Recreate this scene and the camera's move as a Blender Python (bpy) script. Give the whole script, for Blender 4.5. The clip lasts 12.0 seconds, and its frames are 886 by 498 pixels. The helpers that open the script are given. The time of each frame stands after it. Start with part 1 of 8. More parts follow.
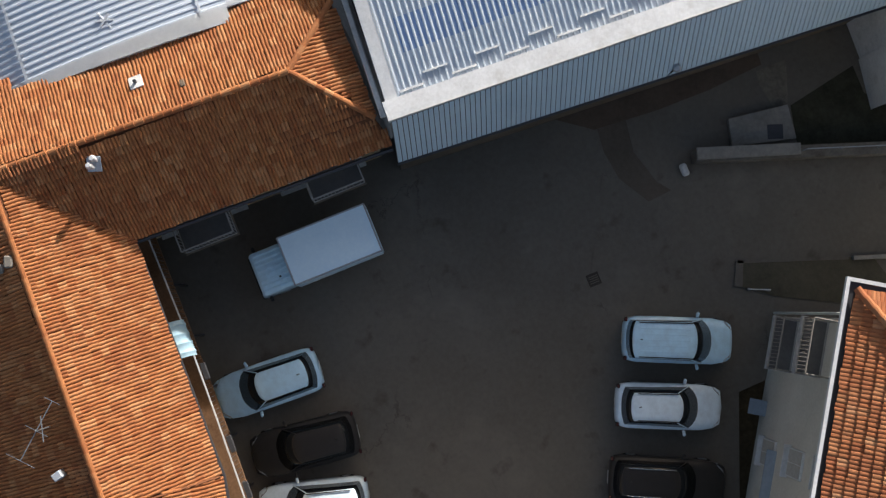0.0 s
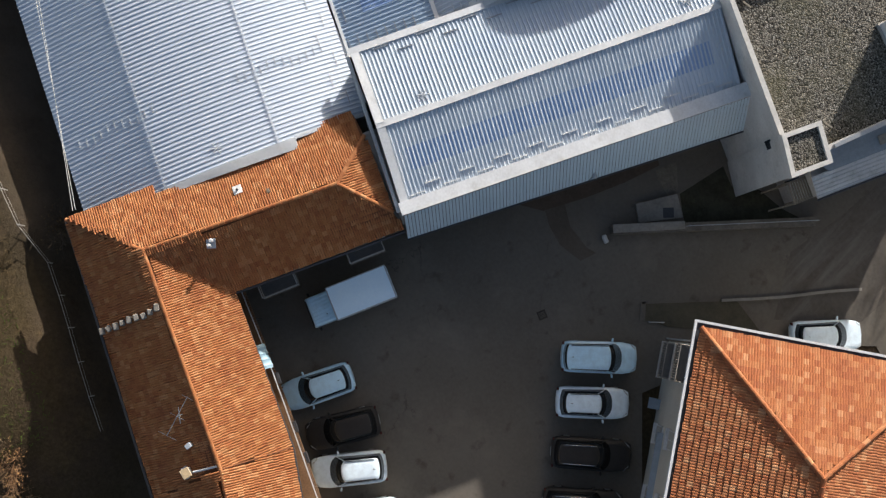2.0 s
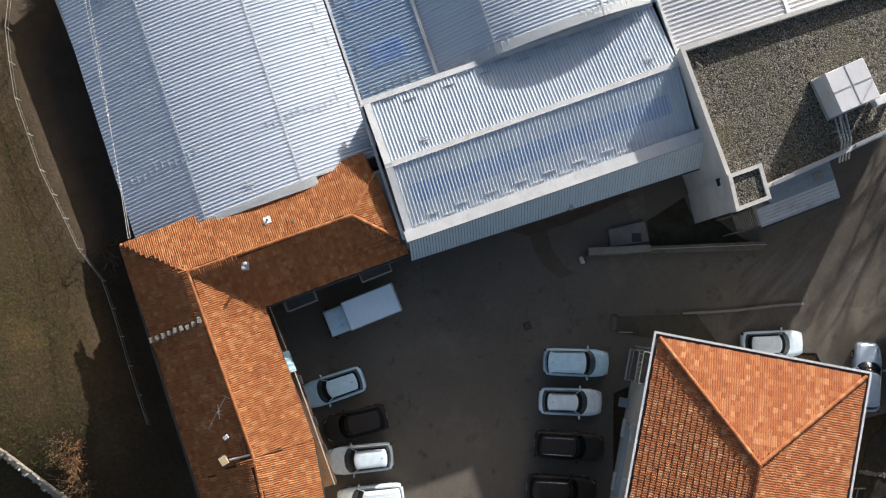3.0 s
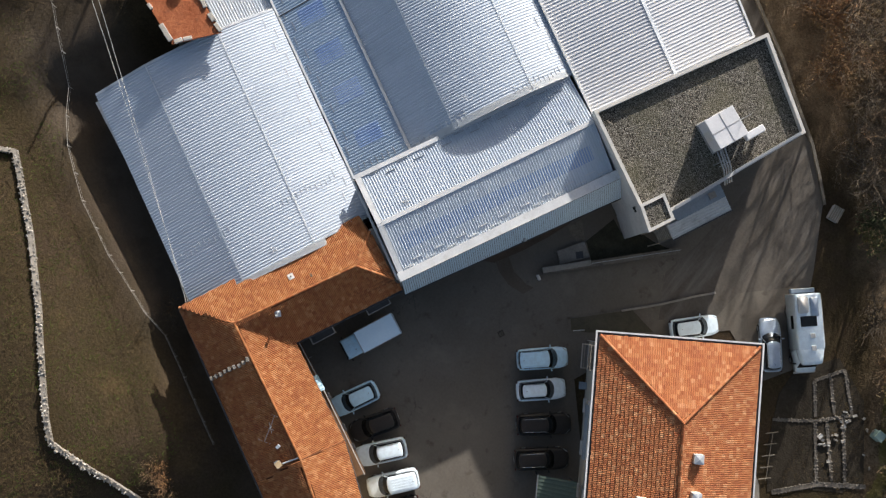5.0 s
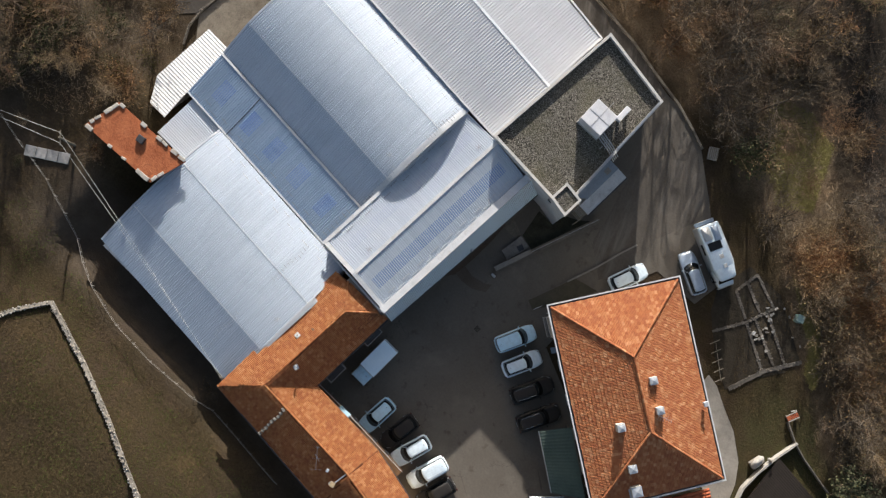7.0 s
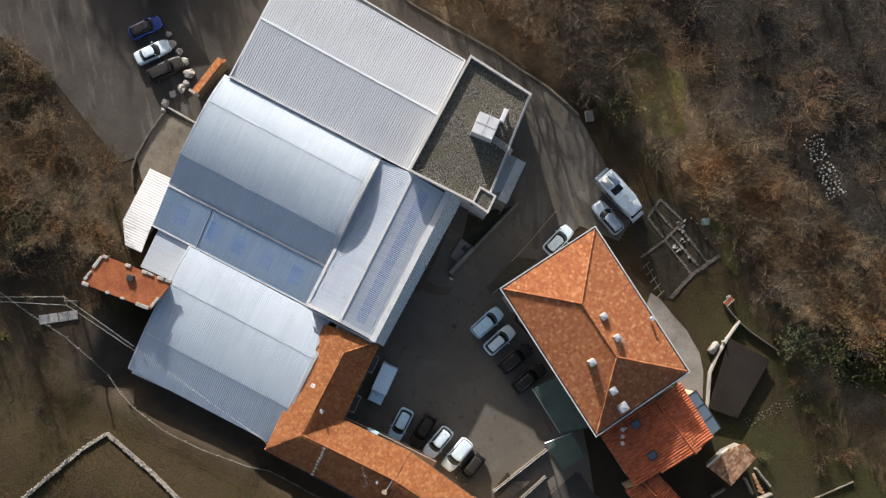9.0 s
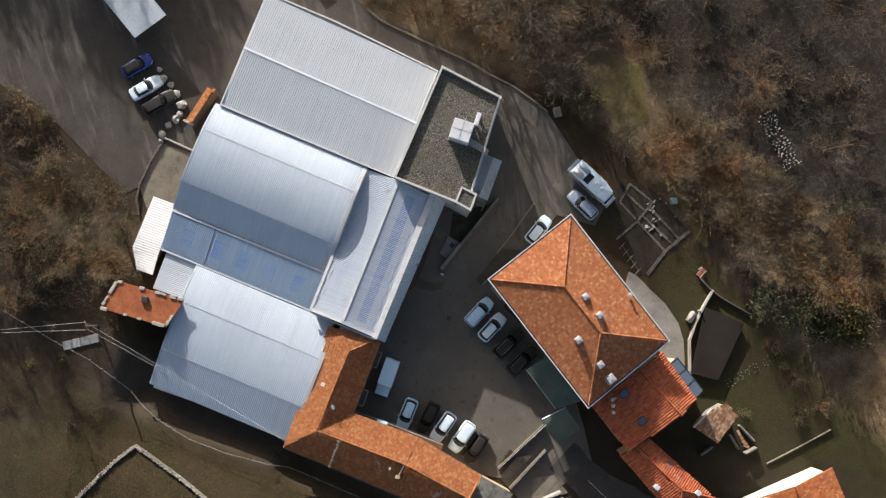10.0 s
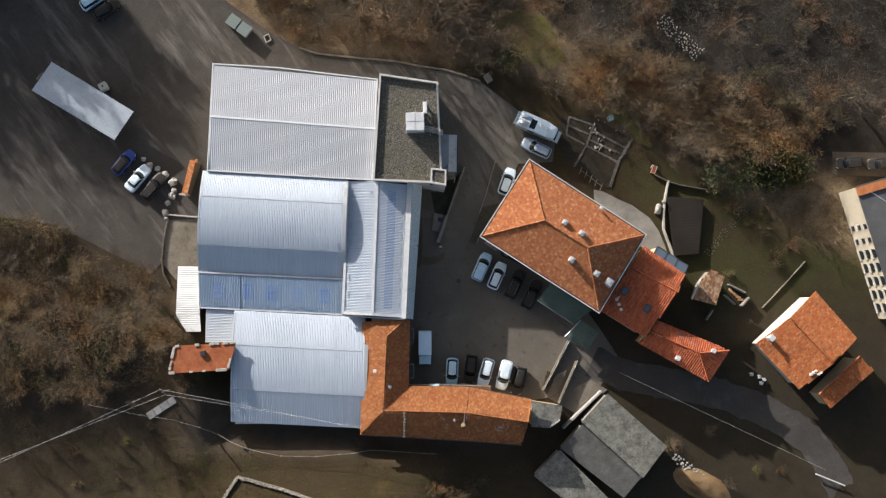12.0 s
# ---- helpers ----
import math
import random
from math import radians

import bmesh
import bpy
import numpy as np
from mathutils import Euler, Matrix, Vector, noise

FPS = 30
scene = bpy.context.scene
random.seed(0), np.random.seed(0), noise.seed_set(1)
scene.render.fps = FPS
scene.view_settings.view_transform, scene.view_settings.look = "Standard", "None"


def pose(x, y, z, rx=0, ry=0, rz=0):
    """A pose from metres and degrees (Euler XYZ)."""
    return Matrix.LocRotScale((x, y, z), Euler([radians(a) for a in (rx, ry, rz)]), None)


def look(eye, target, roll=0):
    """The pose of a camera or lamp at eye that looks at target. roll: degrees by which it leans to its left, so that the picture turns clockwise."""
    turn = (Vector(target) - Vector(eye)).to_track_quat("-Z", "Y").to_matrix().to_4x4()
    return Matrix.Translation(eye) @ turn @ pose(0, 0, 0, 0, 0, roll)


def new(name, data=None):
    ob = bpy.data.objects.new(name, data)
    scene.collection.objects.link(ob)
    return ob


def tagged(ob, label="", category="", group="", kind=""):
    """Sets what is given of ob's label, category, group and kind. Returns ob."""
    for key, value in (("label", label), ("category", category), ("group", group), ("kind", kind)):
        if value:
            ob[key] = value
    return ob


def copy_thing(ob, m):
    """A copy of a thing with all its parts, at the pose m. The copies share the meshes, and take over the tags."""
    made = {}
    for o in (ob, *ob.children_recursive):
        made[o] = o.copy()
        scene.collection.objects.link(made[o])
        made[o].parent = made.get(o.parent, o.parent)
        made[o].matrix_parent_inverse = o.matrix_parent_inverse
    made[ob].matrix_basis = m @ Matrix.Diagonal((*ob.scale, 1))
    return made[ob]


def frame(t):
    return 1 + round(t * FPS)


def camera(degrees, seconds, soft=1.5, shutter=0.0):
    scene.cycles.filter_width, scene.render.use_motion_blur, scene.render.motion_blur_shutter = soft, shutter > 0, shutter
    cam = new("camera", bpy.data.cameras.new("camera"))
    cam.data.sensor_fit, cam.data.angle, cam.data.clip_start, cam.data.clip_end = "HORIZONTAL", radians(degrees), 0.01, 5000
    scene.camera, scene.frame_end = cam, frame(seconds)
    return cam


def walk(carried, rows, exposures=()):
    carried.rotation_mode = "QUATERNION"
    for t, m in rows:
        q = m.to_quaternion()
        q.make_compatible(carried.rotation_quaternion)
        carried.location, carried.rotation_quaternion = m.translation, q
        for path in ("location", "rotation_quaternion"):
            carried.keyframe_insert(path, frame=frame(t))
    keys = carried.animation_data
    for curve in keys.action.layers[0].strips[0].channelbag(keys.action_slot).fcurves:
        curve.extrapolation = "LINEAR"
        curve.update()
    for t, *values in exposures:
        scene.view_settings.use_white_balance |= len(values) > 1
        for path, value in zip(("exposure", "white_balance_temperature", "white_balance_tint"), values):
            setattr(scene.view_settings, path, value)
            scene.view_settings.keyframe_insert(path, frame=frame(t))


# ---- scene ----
# Camera: a drone that climbs straight up and turns.
cam = camera(46.0, 12.0, soft=1.3)
PATH = [
    (0, 4.690, -2.553, 40.778, 3.367, -1.552, 67.947),
    (0.5, 4.380, -2.590, 45.357, 3.529, -1.700, 67.928),
    (1, 3.960, -2.678, 50.092, 3.517, -1.914, 67.975),
    (1.5, 3.626, -2.405, 54.424, 3.419, -1.687, 68.017),
    (2, 3.321, -2.376, 59.090, 3.476, -1.695, 68.106),
    (2.5, 2.907, -2.367, 63.801, 3.457, -1.735, 68.111),
    (3, 2.598, -2.401, 68.452, 3.528, -1.783, 68.170),
    (3.5, 2.230, -2.432, 73.179, 3.566, -1.854, 68.032),
    (5.5, 0.087, -1.398, 91.274, 3.158, -2.205, 58.286),
    (6, 0.061, -0.912, 95.933, 3.358, -2.145, 54.044),
    (6.5, 0.519, -0.114, 100.702, 3.624, -1.830, 49.718),
    (7, 1.137, 0.747, 105.339, 3.831, -1.471, 45.099),
    (7.5, 1.204, 1.444, 110.147, 3.842, -1.457, 40.237),
    (7.7, 0.828, 1.827, 111.941, 3.674, -1.655, 38.125),
    (9.3, 1.905, 3.424, 126.982, 3.795, -1.458, 23.184),
    (9.5, 2.013, 3.279, 128.762, 3.786, -1.432, 22.877),
    (10, 1.981, 2.772, 133.254, 3.836, -1.620, 19.426),
    (10.5, 1.630, 2.092, 137.963, 3.634, -1.998, 14.593),
    (11, 1.173, 1.190, 142.438, 3.382, -2.363, 9.644),
    (11.5, 0.588, 0.595, 146.984, 3.089, -2.356, 4.793),
    (12, 0.000, 0.000, 151.330, 3.412, -1.489, -0.089),
]
walk(cam, [(t, pose(x, y, z, rx, ry, rz)) for t, x, y, z, rx, ry, rz in PATH])

# World and sun
SUN_DIR = Vector((2.06, -2.35, -1.0)).normalized()      # the way the light goes
SUN_EL = math.asin(-SUN_DIR.z)
SUN_AZ = math.atan2(-SUN_DIR.x, -SUN_DIR.y)              # from +y towards +x
world = bpy.data.worlds.new("sky")
scene.world = world
world.use_nodes = True
wn = world.node_tree.nodes
sky = wn.new("ShaderNodeTexSky")
sky.sky_type = "NISHITA"
sky.sun_disc = False
sky.sun_elevation = SUN_EL
sky.sun_rotation = SUN_AZ
sky.ozone_density = 0.0
sky.dust_density = 3.0
sky.air_density = 0.9
wn["Background"].inputs["Strength"].default_value = 0.079
world.node_tree.links.new(sky.outputs[0], wn["Background"].inputs["Color"])
sun = new("sun", bpy.data.lights.new("sun", "SUN"))
sun.data.energy, sun.data.angle, sun.data.color = 4.1, radians(0.6), (1.0, 0.955, 0.905)
sun.matrix_basis = look((-60, 60, 80), Vector((-60, 60, 80)) + SUN_DIR)
scene.view_settings.exposure = 0.95
# ---- materials ----


def mat_base(name, rough=0.8, metal=0.0):
    m = bpy.data.materials.new(name)
    m.use_nodes = True
    nt = m.node_tree
    b = nt.nodes["Principled BSDF"]
    b.inputs["Roughness"].default_value = rough
    b.inputs["Metallic"].default_value = metal
    if rough >= 0.8:
        b.inputs["Specular IOR Level"].default_value = 0.12
    return m, nt, b


def coords(nt):
    return nt.nodes.new("ShaderNodeNewGeometry").outputs["Position"]


def noise_node(nt, vec, scale, detail=4.0, rough=0.6):
    n = nt.nodes.new("ShaderNodeTexNoise")
    n.inputs["Scale"].default_value = scale
    n.inputs["Detail"].default_value = detail
    n.inputs["Roughness"].default_value = rough
    nt.links.new(vec, n.inputs["Vector"])
    return n.outputs["Fac"]


def scaled(nt, vec, sx, sy, sz, rz=0.0):
    mp = nt.nodes.new("ShaderNodeMapping")
    mp.inputs["Scale"].default_value = (sx, sy, sz)
    mp.inputs["Rotation"].default_value = (0, 0, rz)
    nt.links.new(vec, mp.inputs["Vector"])
    return mp.outputs[0]


def ramp(nt, fac, stops):
    r = nt.nodes.new("ShaderNodeValToRGB")
    e = r.color_ramp.elements
    while len(e) < len(stops):
        e.new(0.5)
    for el, (p, c) in zip(e, stops):
        el.position = p
        el.color = (*c, 1) if len(c) == 3 else c
    nt.links.new(fac, r.inputs[0])
    return r.outputs[0]


def mixc(nt, fac, a, b, mode="MIX"):
    m = nt.nodes.new("ShaderNodeMix")
    m.data_type, m.blend_type = "RGBA", mode
    if isinstance(fac, (int, float)):
        m.inputs[0].default_value = fac
    else:
        nt.links.new(fac, m.inputs[0])
    for k, v in ((6, a), (7, b)):
        if isinstance(v, tuple):
            m.inputs[k].default_value = (*v, 1)
        else:
            nt.links.new(v, m.inputs[k])
    return m.outputs[2]


def bump(nt, b, height, strength=0.3, dist=0.02):
    n = nt.nodes.new("ShaderNodeBump")
    n.inputs["Strength"].default_value = strength
    n.inputs["Distance"].default_value = dist
    nt.links.new(height, n.inputs["Height"])
    nt.links.new(n.outputs[0], b.inputs["Normal"])


def grainy(name, dark, light, rough=0.85, metal=0.0, big=0.25, small=6.0, stain=None, bumps=0.3, dist=0.02, amount=0.5):
    """Two scales of variation between two colours, an optional stain colour, and a fine relief."""
    m, nt, b = mat_base(name, rough, metal)
    pos = coords(nt)
    n1, n2 = noise_node(nt, pos, big, 5), noise_node(nt, pos, small, 6, 0.7)
    c = ramp(nt, mixc(nt, 0.45, n1, n2), [(0.36, dark), (0.64, light)])
    if stain:
        n3 = noise_node(nt, pos, big * 2.3, 6, 0.65)
        c = mixc(nt, ramp(nt, n3, [(0.55, (0, 0, 0)), (0.72, (amount, amount, amount))]), c, stain)
    nt.links.new(c, b.inputs["Base Color"])
    bump(nt, b, n2, bumps, dist)
    return m


def sheet_metal(name, dark, light, stain, axis, rough=0.38, metal=0.35, panel=1.0):
    """Painted roof sheet: long streaks down the slope, tone by panel, dirt."""
    m, nt, b = mat_base(name, rough, metal)
    pos = coords(nt)
    st = scaled(nt, pos, *((5.0, 0.12, 0.3) if axis == "y" else (0.12, 5.0, 0.3)))
    n1 = noise_node(nt, st, 1.0, 5)
    n2 = noise_node(nt, pos, 0.22, 6, 0.6)
    n3 = noise_node(nt, pos, 9.0, 4, 0.7)
    c = ramp(nt, mixc(nt, 0.5, n1, n2), [(0.35, dark), (0.62, light)])
    c = mixc(nt, ramp(nt, n2, [(0.5, (0, 0, 0)), (0.75, (0.5, 0.5, 0.5))]), c, stain)
    nt.links.new(c, b.inputs["Base Color"])
    r = nt.nodes.new("ShaderNodeMapRange")
    r.inputs[3].default_value, r.inputs[4].default_value = rough - 0.08, rough + 0.22
    nt.links.new(n3, r.inputs[0])
    nt.links.new(r.outputs[0], b.inputs["Roughness"])
    bump(nt, b, n1, 0.12, 0.01)
    return m


def clay(name, cols, dirt, dirt_amount=0.5):
    """Clay tiles: each its own tone, weathered patches."""
    m, nt, b = mat_base(name, 0.85)
    pos = coords(nt)
    isl = nt.nodes.new("ShaderNodeNewGeometry").outputs["Random Per Island"]
    obr = nt.nodes.new("ShaderNodeObjectInfo").outputs["Random"]
    add = nt.nodes.new("ShaderNodeMath")
    add.operation = "ADD"
    nt.links.new(isl, add.inputs[0])
    nt.links.new(obr, add.inputs[1])
    fr = nt.nodes.new("ShaderNodeMath")
    fr.operation = "FRACT"
    nt.links.new(add.outputs[0], fr.inputs[0])
    c = ramp(nt, fr.outputs[0], [(i / (len(cols) - 1), k) for i, k in enumerate(cols)])
    n1 = noise_node(nt, pos, 0.9, 5, 0.65)
    n2 = noise_node(nt, pos, 14.0, 4, 0.7)
    c = mixc(nt, ramp(nt, n1, [(0.48, (0, 0, 0)), (0.7, (dirt_amount,) * 3)]), c, dirt)
    c = mixc(nt, 0.35, c, ramp(nt, n2, [(0.3, (0.25, 0.25, 0.25)), (0.7, (0.75, 0.75, 0.75))]), "OVERLAY")
    nt.links.new(c, b.inputs["Base Color"])
    bump(nt, b, n2, 0.3, 0.01)
    return m


def paint(name, col, rough=0.3, metal=0.0, coat=0.6):
    m, nt, b = mat_base(name, rough, metal)
    pos = coords(nt)
    n = noise_node(nt, pos, 3.0, 5, 0.7)
    d = tuple(v * 0.86 for v in col)
    nt.links.new(ramp(nt, n, [(0.35, d), (0.6, col)]), b.inputs["Base Color"])
    b.inputs["Coat Weight"].default_value = coat
    b.inputs["Coat Roughness"].default_value = 0.08
    return m


def plain(name, col, rough=0.6, metal=0.0):
    m, nt, b = mat_base(name, rough, metal)
    n = noise_node(nt, coords(nt), 7.0, 4, 0.6)
    nt.links.new(ramp(nt, n, [(0.3, tuple(v * 0.8 for v in col)), (0.7, col)]), b.inputs["Base Color"])
    return m


def window_glass(name, col=(0.02, 0.025, 0.03)):
    m, nt, b = mat_base(name, 0.08)
    b.inputs["Base Color"].default_value = (*col, 1)
    b.inputs["IOR"].default_value = 1.35
    return m


def gravel_mat(name):
    """Loose pebbles: a tone for each stone, dark gaps, moss in broad patches."""
    m, nt, b = mat_base(name, 0.95)
    pos = coords(nt)
    vo = nt.nodes.new("ShaderNodeTexVoronoi")
    vo.inputs["Scale"].default_value = 13.0
    nt.links.new(pos, vo.inputs["Vector"])
    sep = nt.nodes.new("ShaderNodeSeparateColor")
    nt.links.new(vo.outputs["Color"], sep.inputs[0])
    c = ramp(nt, sep.outputs[0], [(0.0, (0.085, 0.078, 0.065)), (0.45, (0.15, 0.14, 0.12)), (0.85, (0.22, 0.205, 0.175)), (1.0, (0.36, 0.34, 0.30))])
    gap = ramp(nt, vo.outputs["Distance"], [(0.45, (1, 1, 1)), (0.75, (0.15, 0.15, 0.15))])
    c = mixc(nt, 1.0, c, gap, "MULTIPLY")
    n = noise_node(nt, pos, 0.35, 5, 0.6)
    c = mixc(nt, ramp(nt, n, [(0.45, (0, 0, 0)), (0.7, (0.55, 0.55, 0.55))]), c, (0.10, 0.095, 0.06))
    nt.links.new(c, b.inputs["Base Color"])
    inv = ramp(nt, vo.outputs["Distance"], [(0.0, (1, 1, 1)), (0.8, (0, 0, 0))])
    bump(nt, b, inv, 0.8, 0.05)
    return m


M = {}
M["vault"] = sheet_metal("vault_sheet", (0.40, 0.455, 0.53), (0.51, 0.57, 0.65), (0.39, 0.44, 0.51), "y", 0.55, 0.1)
M["white_sheet"] = sheet_metal("white_sheet", (0.45, 0.51, 0.58), (0.58, 0.635, 0.70), (0.46, 0.49, 0.51), "x", 0.42, 0.15)
M["north_sheet"] = sheet_metal("north_sheet", (0.44, 0.455, 0.485), (0.54, 0.56, 0.595), (0.41, 0.42, 0.435), "y", 0.55, 0.05)
M["blue_sheet"] = sheet_metal("blue_sheet", (0.28, 0.37, 0.48), (0.38, 0.48, 0.60), (0.30, 0.35, 0.41), "y", 0.42, 0.15)
M["cladding"] = sheet_metal("cladding_sheet", (0.48, 0.60, 0.68), (0.60, 0.72, 0.80), (0.44, 0.52, 0.58), "x", 0.5, 0.05)
M["skylight"] = sheet_metal("skylight_sheet", (0.17, 0.27, 0.50), (0.30, 0.41, 0.62), (0.26, 0.35, 0.50), "x", 0.3, 0.0)
M["flashing"] = grainy("flashing_white", (0.51, 0.52, 0.53), (0.68, 0.695, 0.71), 0.5, 0.1, 0.5, 8.0, (0.38, 0.37, 0.35))
M["gutter"] = grainy("gutter_metal", (0.45, 0.45, 0.44), (0.62, 0.62, 0.61), 0.45, 0.2, 0.8, 9.0, (0.25, 0.24, 0.22))
M["dark_metal"] = plain("dark_metal", (0.06, 0.06, 0.065), 0.5, 0.4)
M["steel"] = plain("galvanised_steel", (0.42, 0.44, 0.46), 0.4, 0.7)
M["vault_trim"] = grainy("pale_edge_strip", (0.66, 0.69, 0.72), (0.76, 0.79, 0.82), 0.5, 0.1, 0.8, 8.0)
# next but one: dark colour that stands in for a pit's shade
M["pit_shade"] = grainy("pit_shade_patch", (0.028, 0.027, 0.018), (0.060, 0.056, 0.038), 0.95, 0, 0.8, 6.0, (0.07, 0.07, 0.04))
M["planting_soil"] = grainy("planting_soil", (0.060, 0.054, 0.038), (0.100, 0.088, 0.064), 0.95, 0, 0.8, 6.0, (0.08, 0.08, 0.045))
M["iron"] = grainy("dusty_iron", (0.045, 0.038, 0.032), (0.085, 0.072, 0.06), 0.9, 0.1, 1.2, 12.0)
M["zinc"] = grainy("zinc_cap", (0.36, 0.39, 0.43), (0.50, 0.53, 0.57), 0.45, 0.3, 1.2, 12.0)
M["tile"] = clay("clay_tile", [(0.28, 0.102, 0.042), (0.335, 0.134, 0.054), (0.37, 0.157, 0.066), (0.31, 0.118, 0.049), (0.35, 0.145, 0.058), (0.44, 0.212, 0.098), (0.33, 0.128, 0.052)], (0.22, 0.078, 0.044), 0.4)
M["tile_villa"] = clay("villa_clay_tile", [(0.28, 0.096, 0.043), (0.36, 0.140, 0.061), (0.32, 0.115, 0.051), (0.41, 0.180, 0.083), (0.30, 0.105, 0.049), (0.38, 0.158, 0.072), (0.48, 0.245, 0.125)], (0.24, 0.085, 0.048), 0.35)
M["tile_old"] = clay("old_clay_tile", [(0.34, 0.10, 0.04), (0.42, 0.14, 0.05), (0.48, 0.18, 0.07), (0.38, 0.12, 0.05), (0.55, 0.24, 0.11)], (0.20, 0.09, 0.05), 0.55)
M["tile_red"] = clay("red_clay_tile", [(0.36, 0.09, 0.045), (0.46, 0.13, 0.06), (0.52, 0.16, 0.075), (0.40, 0.10, 0.05)], (0.24, 0.08, 0.05), 0.4)
M["deck"] = plain("roof_underlay", (0.17, 0.07, 0.035), 0.9)
M["plaster"] = grainy("cream_plaster", (0.44, 0.41, 0.35), (0.56, 0.53, 0.46), 0.9, 0, 0.4, 9.0, (0.36, 0.33, 0.28))
M["plaster_ochre"] = grainy("ochre_plaster", (0.44, 0.33, 0.20), (0.56, 0.43, 0.28), 0.9, 0, 0.4, 9.0, (0.34, 0.27, 0.19))
M["plaster_white"] = grainy("white_plaster", (0.60, 0.57, 0.50), (0.74, 0.71, 0.64), 0.9, 0, 0.4, 9.0, (0.5, 0.46, 0.4))
M["concrete"] = grainy("concrete", (0.28, 0.27, 0.26), (0.42, 0.41, 0.39), 0.9, 0, 0.4, 7.0, (0.18, 0.175, 0.16))
M["concrete_light"] = grainy("light_concrete", (0.46, 0.45, 0.43), (0.62, 0.61, 0.59), 0.85, 0, 0.5, 8.0, (0.32, 0.31, 0.29))
M["gravel"] = gravel_mat("roof_gravel")


def yard_asphalt(name):
    """Worn asphalt: broad tone changes, pale dusty patches, dark oil spots, fine grain."""
    m, nt, b = mat_base(name, 0.92)
    pos = coords(nt)
    n1, n2, n3 = noise_node(nt, pos, 0.12, 5), noise_node(nt, pos, 5.0, 6, 0.75), noise_node(nt, pos, 0.75, 5, 0.6)
    c = ramp(nt, mixc(nt, 0.4, n1, n2), [(0.36, (0.113, 0.099, 0.082)), (0.64, (0.164, 0.145, 0.122))])
    c = mixc(nt, ramp(nt, noise_node(nt, pos, 0.28, 6, 0.65), [(0.55, (0, 0, 0)), (0.72, (0.55, 0.55, 0.55))]), c, (0.200, 0.175, 0.147))
    c = mixc(nt, ramp(nt, n3, [(0.60, (0, 0, 0)), (0.70, (0.65, 0.65, 0.65))]), c, (0.080, 0.067, 0.054))
    # branching cracks, broken off here and there
    vo = nt.nodes.new("ShaderNodeTexVoronoi")
    vo.feature = "DISTANCE_TO_EDGE"
    vo.inputs["Scale"].default_value = 0.19
    warp = mixc(nt, 1.0, scaled(nt, pos, 1, 1, 0), scaled(nt, noise_node(nt, pos, 0.4, 7, 0.75), 5, -3, 0), "ADD")
    nt.links.new(warp, vo.inputs["Vector"])
    line = ramp(nt, vo.outputs["Distance"], [(0.0, (0.55, 0.55, 0.55)), (0.010, (0, 0, 0))])
    some = ramp(nt, noise_node(nt, pos, 0.16, 3), [(0.54, (0, 0, 0)), (0.62, (1, 1, 1))])
    c = mixc(nt, mixc(nt, 1.0, line, some, "MULTIPLY"), c, (0.035, 0.030, 0.026))
    nt.links.new(c, b.inputs["Base Color"])
    bump(nt, b, n2, 0.4, 0.02)
    return m


M["asphalt"] = yard_asphalt("asphalt")
M["stone"] = grainy("wall_stone", (0.16, 0.145, 0.125), (0.30, 0.275, 0.24), 0.95, 0, 0.7, 6.0, (0.14, 0.14, 0.12))
M["glass"] = window_glass("dark_glass")
M["rubber"] = plain("rubber", (0.04, 0.038, 0.036), 0.85)
M["frame_white"] = plain("white_frame", (0.62, 0.62, 0.60), 0.5)
M["wood_grey"] = grainy("weathered_wood", (0.16, 0.14, 0.11), (0.30, 0.27, 0.22), 0.9, 0, 1.0, 12.0)
M["green_sheet"] = grainy("green_canopy", (0.075, 0.105, 0.088), (0.115, 0.150, 0.126), 0.85, 0.0, 0.4, 6.0, (0.09, 0.11, 0.095))
M["fibre"] = grainy("fibre_cement", (0.085, 0.083, 0.073), (0.25, 0.245, 0.22), 0.95, 0, 0.9, 3.5, (0.06, 0.062, 0.045), 0.9, 0.06, 0.8)
M["skylight_pale"] = sheet_metal("pale_skylight_sheet", (0.40, 0.46, 0.56), (0.52, 0.58, 0.68), (0.44, 0.48, 0.54), "x", 0.35, 0.0)
M["wood_floor"] = grainy("brown_boards", (0.10, 0.055, 0.03), (0.20, 0.12, 0.07), 0.8, 0, 0.8, 10.0)
M["car_glass"] = window_glass("car_glass", (0.012, 0.014, 0.016))
M["lamp_glass"] = plain("lamp_glass", (0.55, 0.57, 0.58), 0.12, 0.2)
M["red_lamp"] = plain("red_lamp", (0.09, 0.022, 0.018), 0.25)
M["chrome"] = plain("bright_metal", (0.75, 0.75, 0.75), 0.2, 0.9)
M["paint_white"] = paint("white_paint", (0.76, 0.88, 0.96), 0.28)
M["paint_silver"] = paint("silver_paint", (0.56, 0.80, 0.95), 0.3, 0.05)
M["paint_black"] = paint("black_paint", (0.034, 0.031, 0.029), 0.45, 0.0, 0.0)
M["paint_black"].node_tree.nodes["Principled BSDF"].inputs["Specular IOR Level"].default_value = 0.2
M["paint_blue"] = paint("blue_paint", (0.02, 0.05, 0.28), 0.25)
M["paint_paleblue"] = paint("pale_blue_paint", (0.40, 0.48, 0.58), 0.28, 0.3)
M["box_white"] = grainy("box_white", (0.62, 0.80, 0.93), (0.72, 0.88, 0.98), 0.35, 0, 0.6, 8.0)

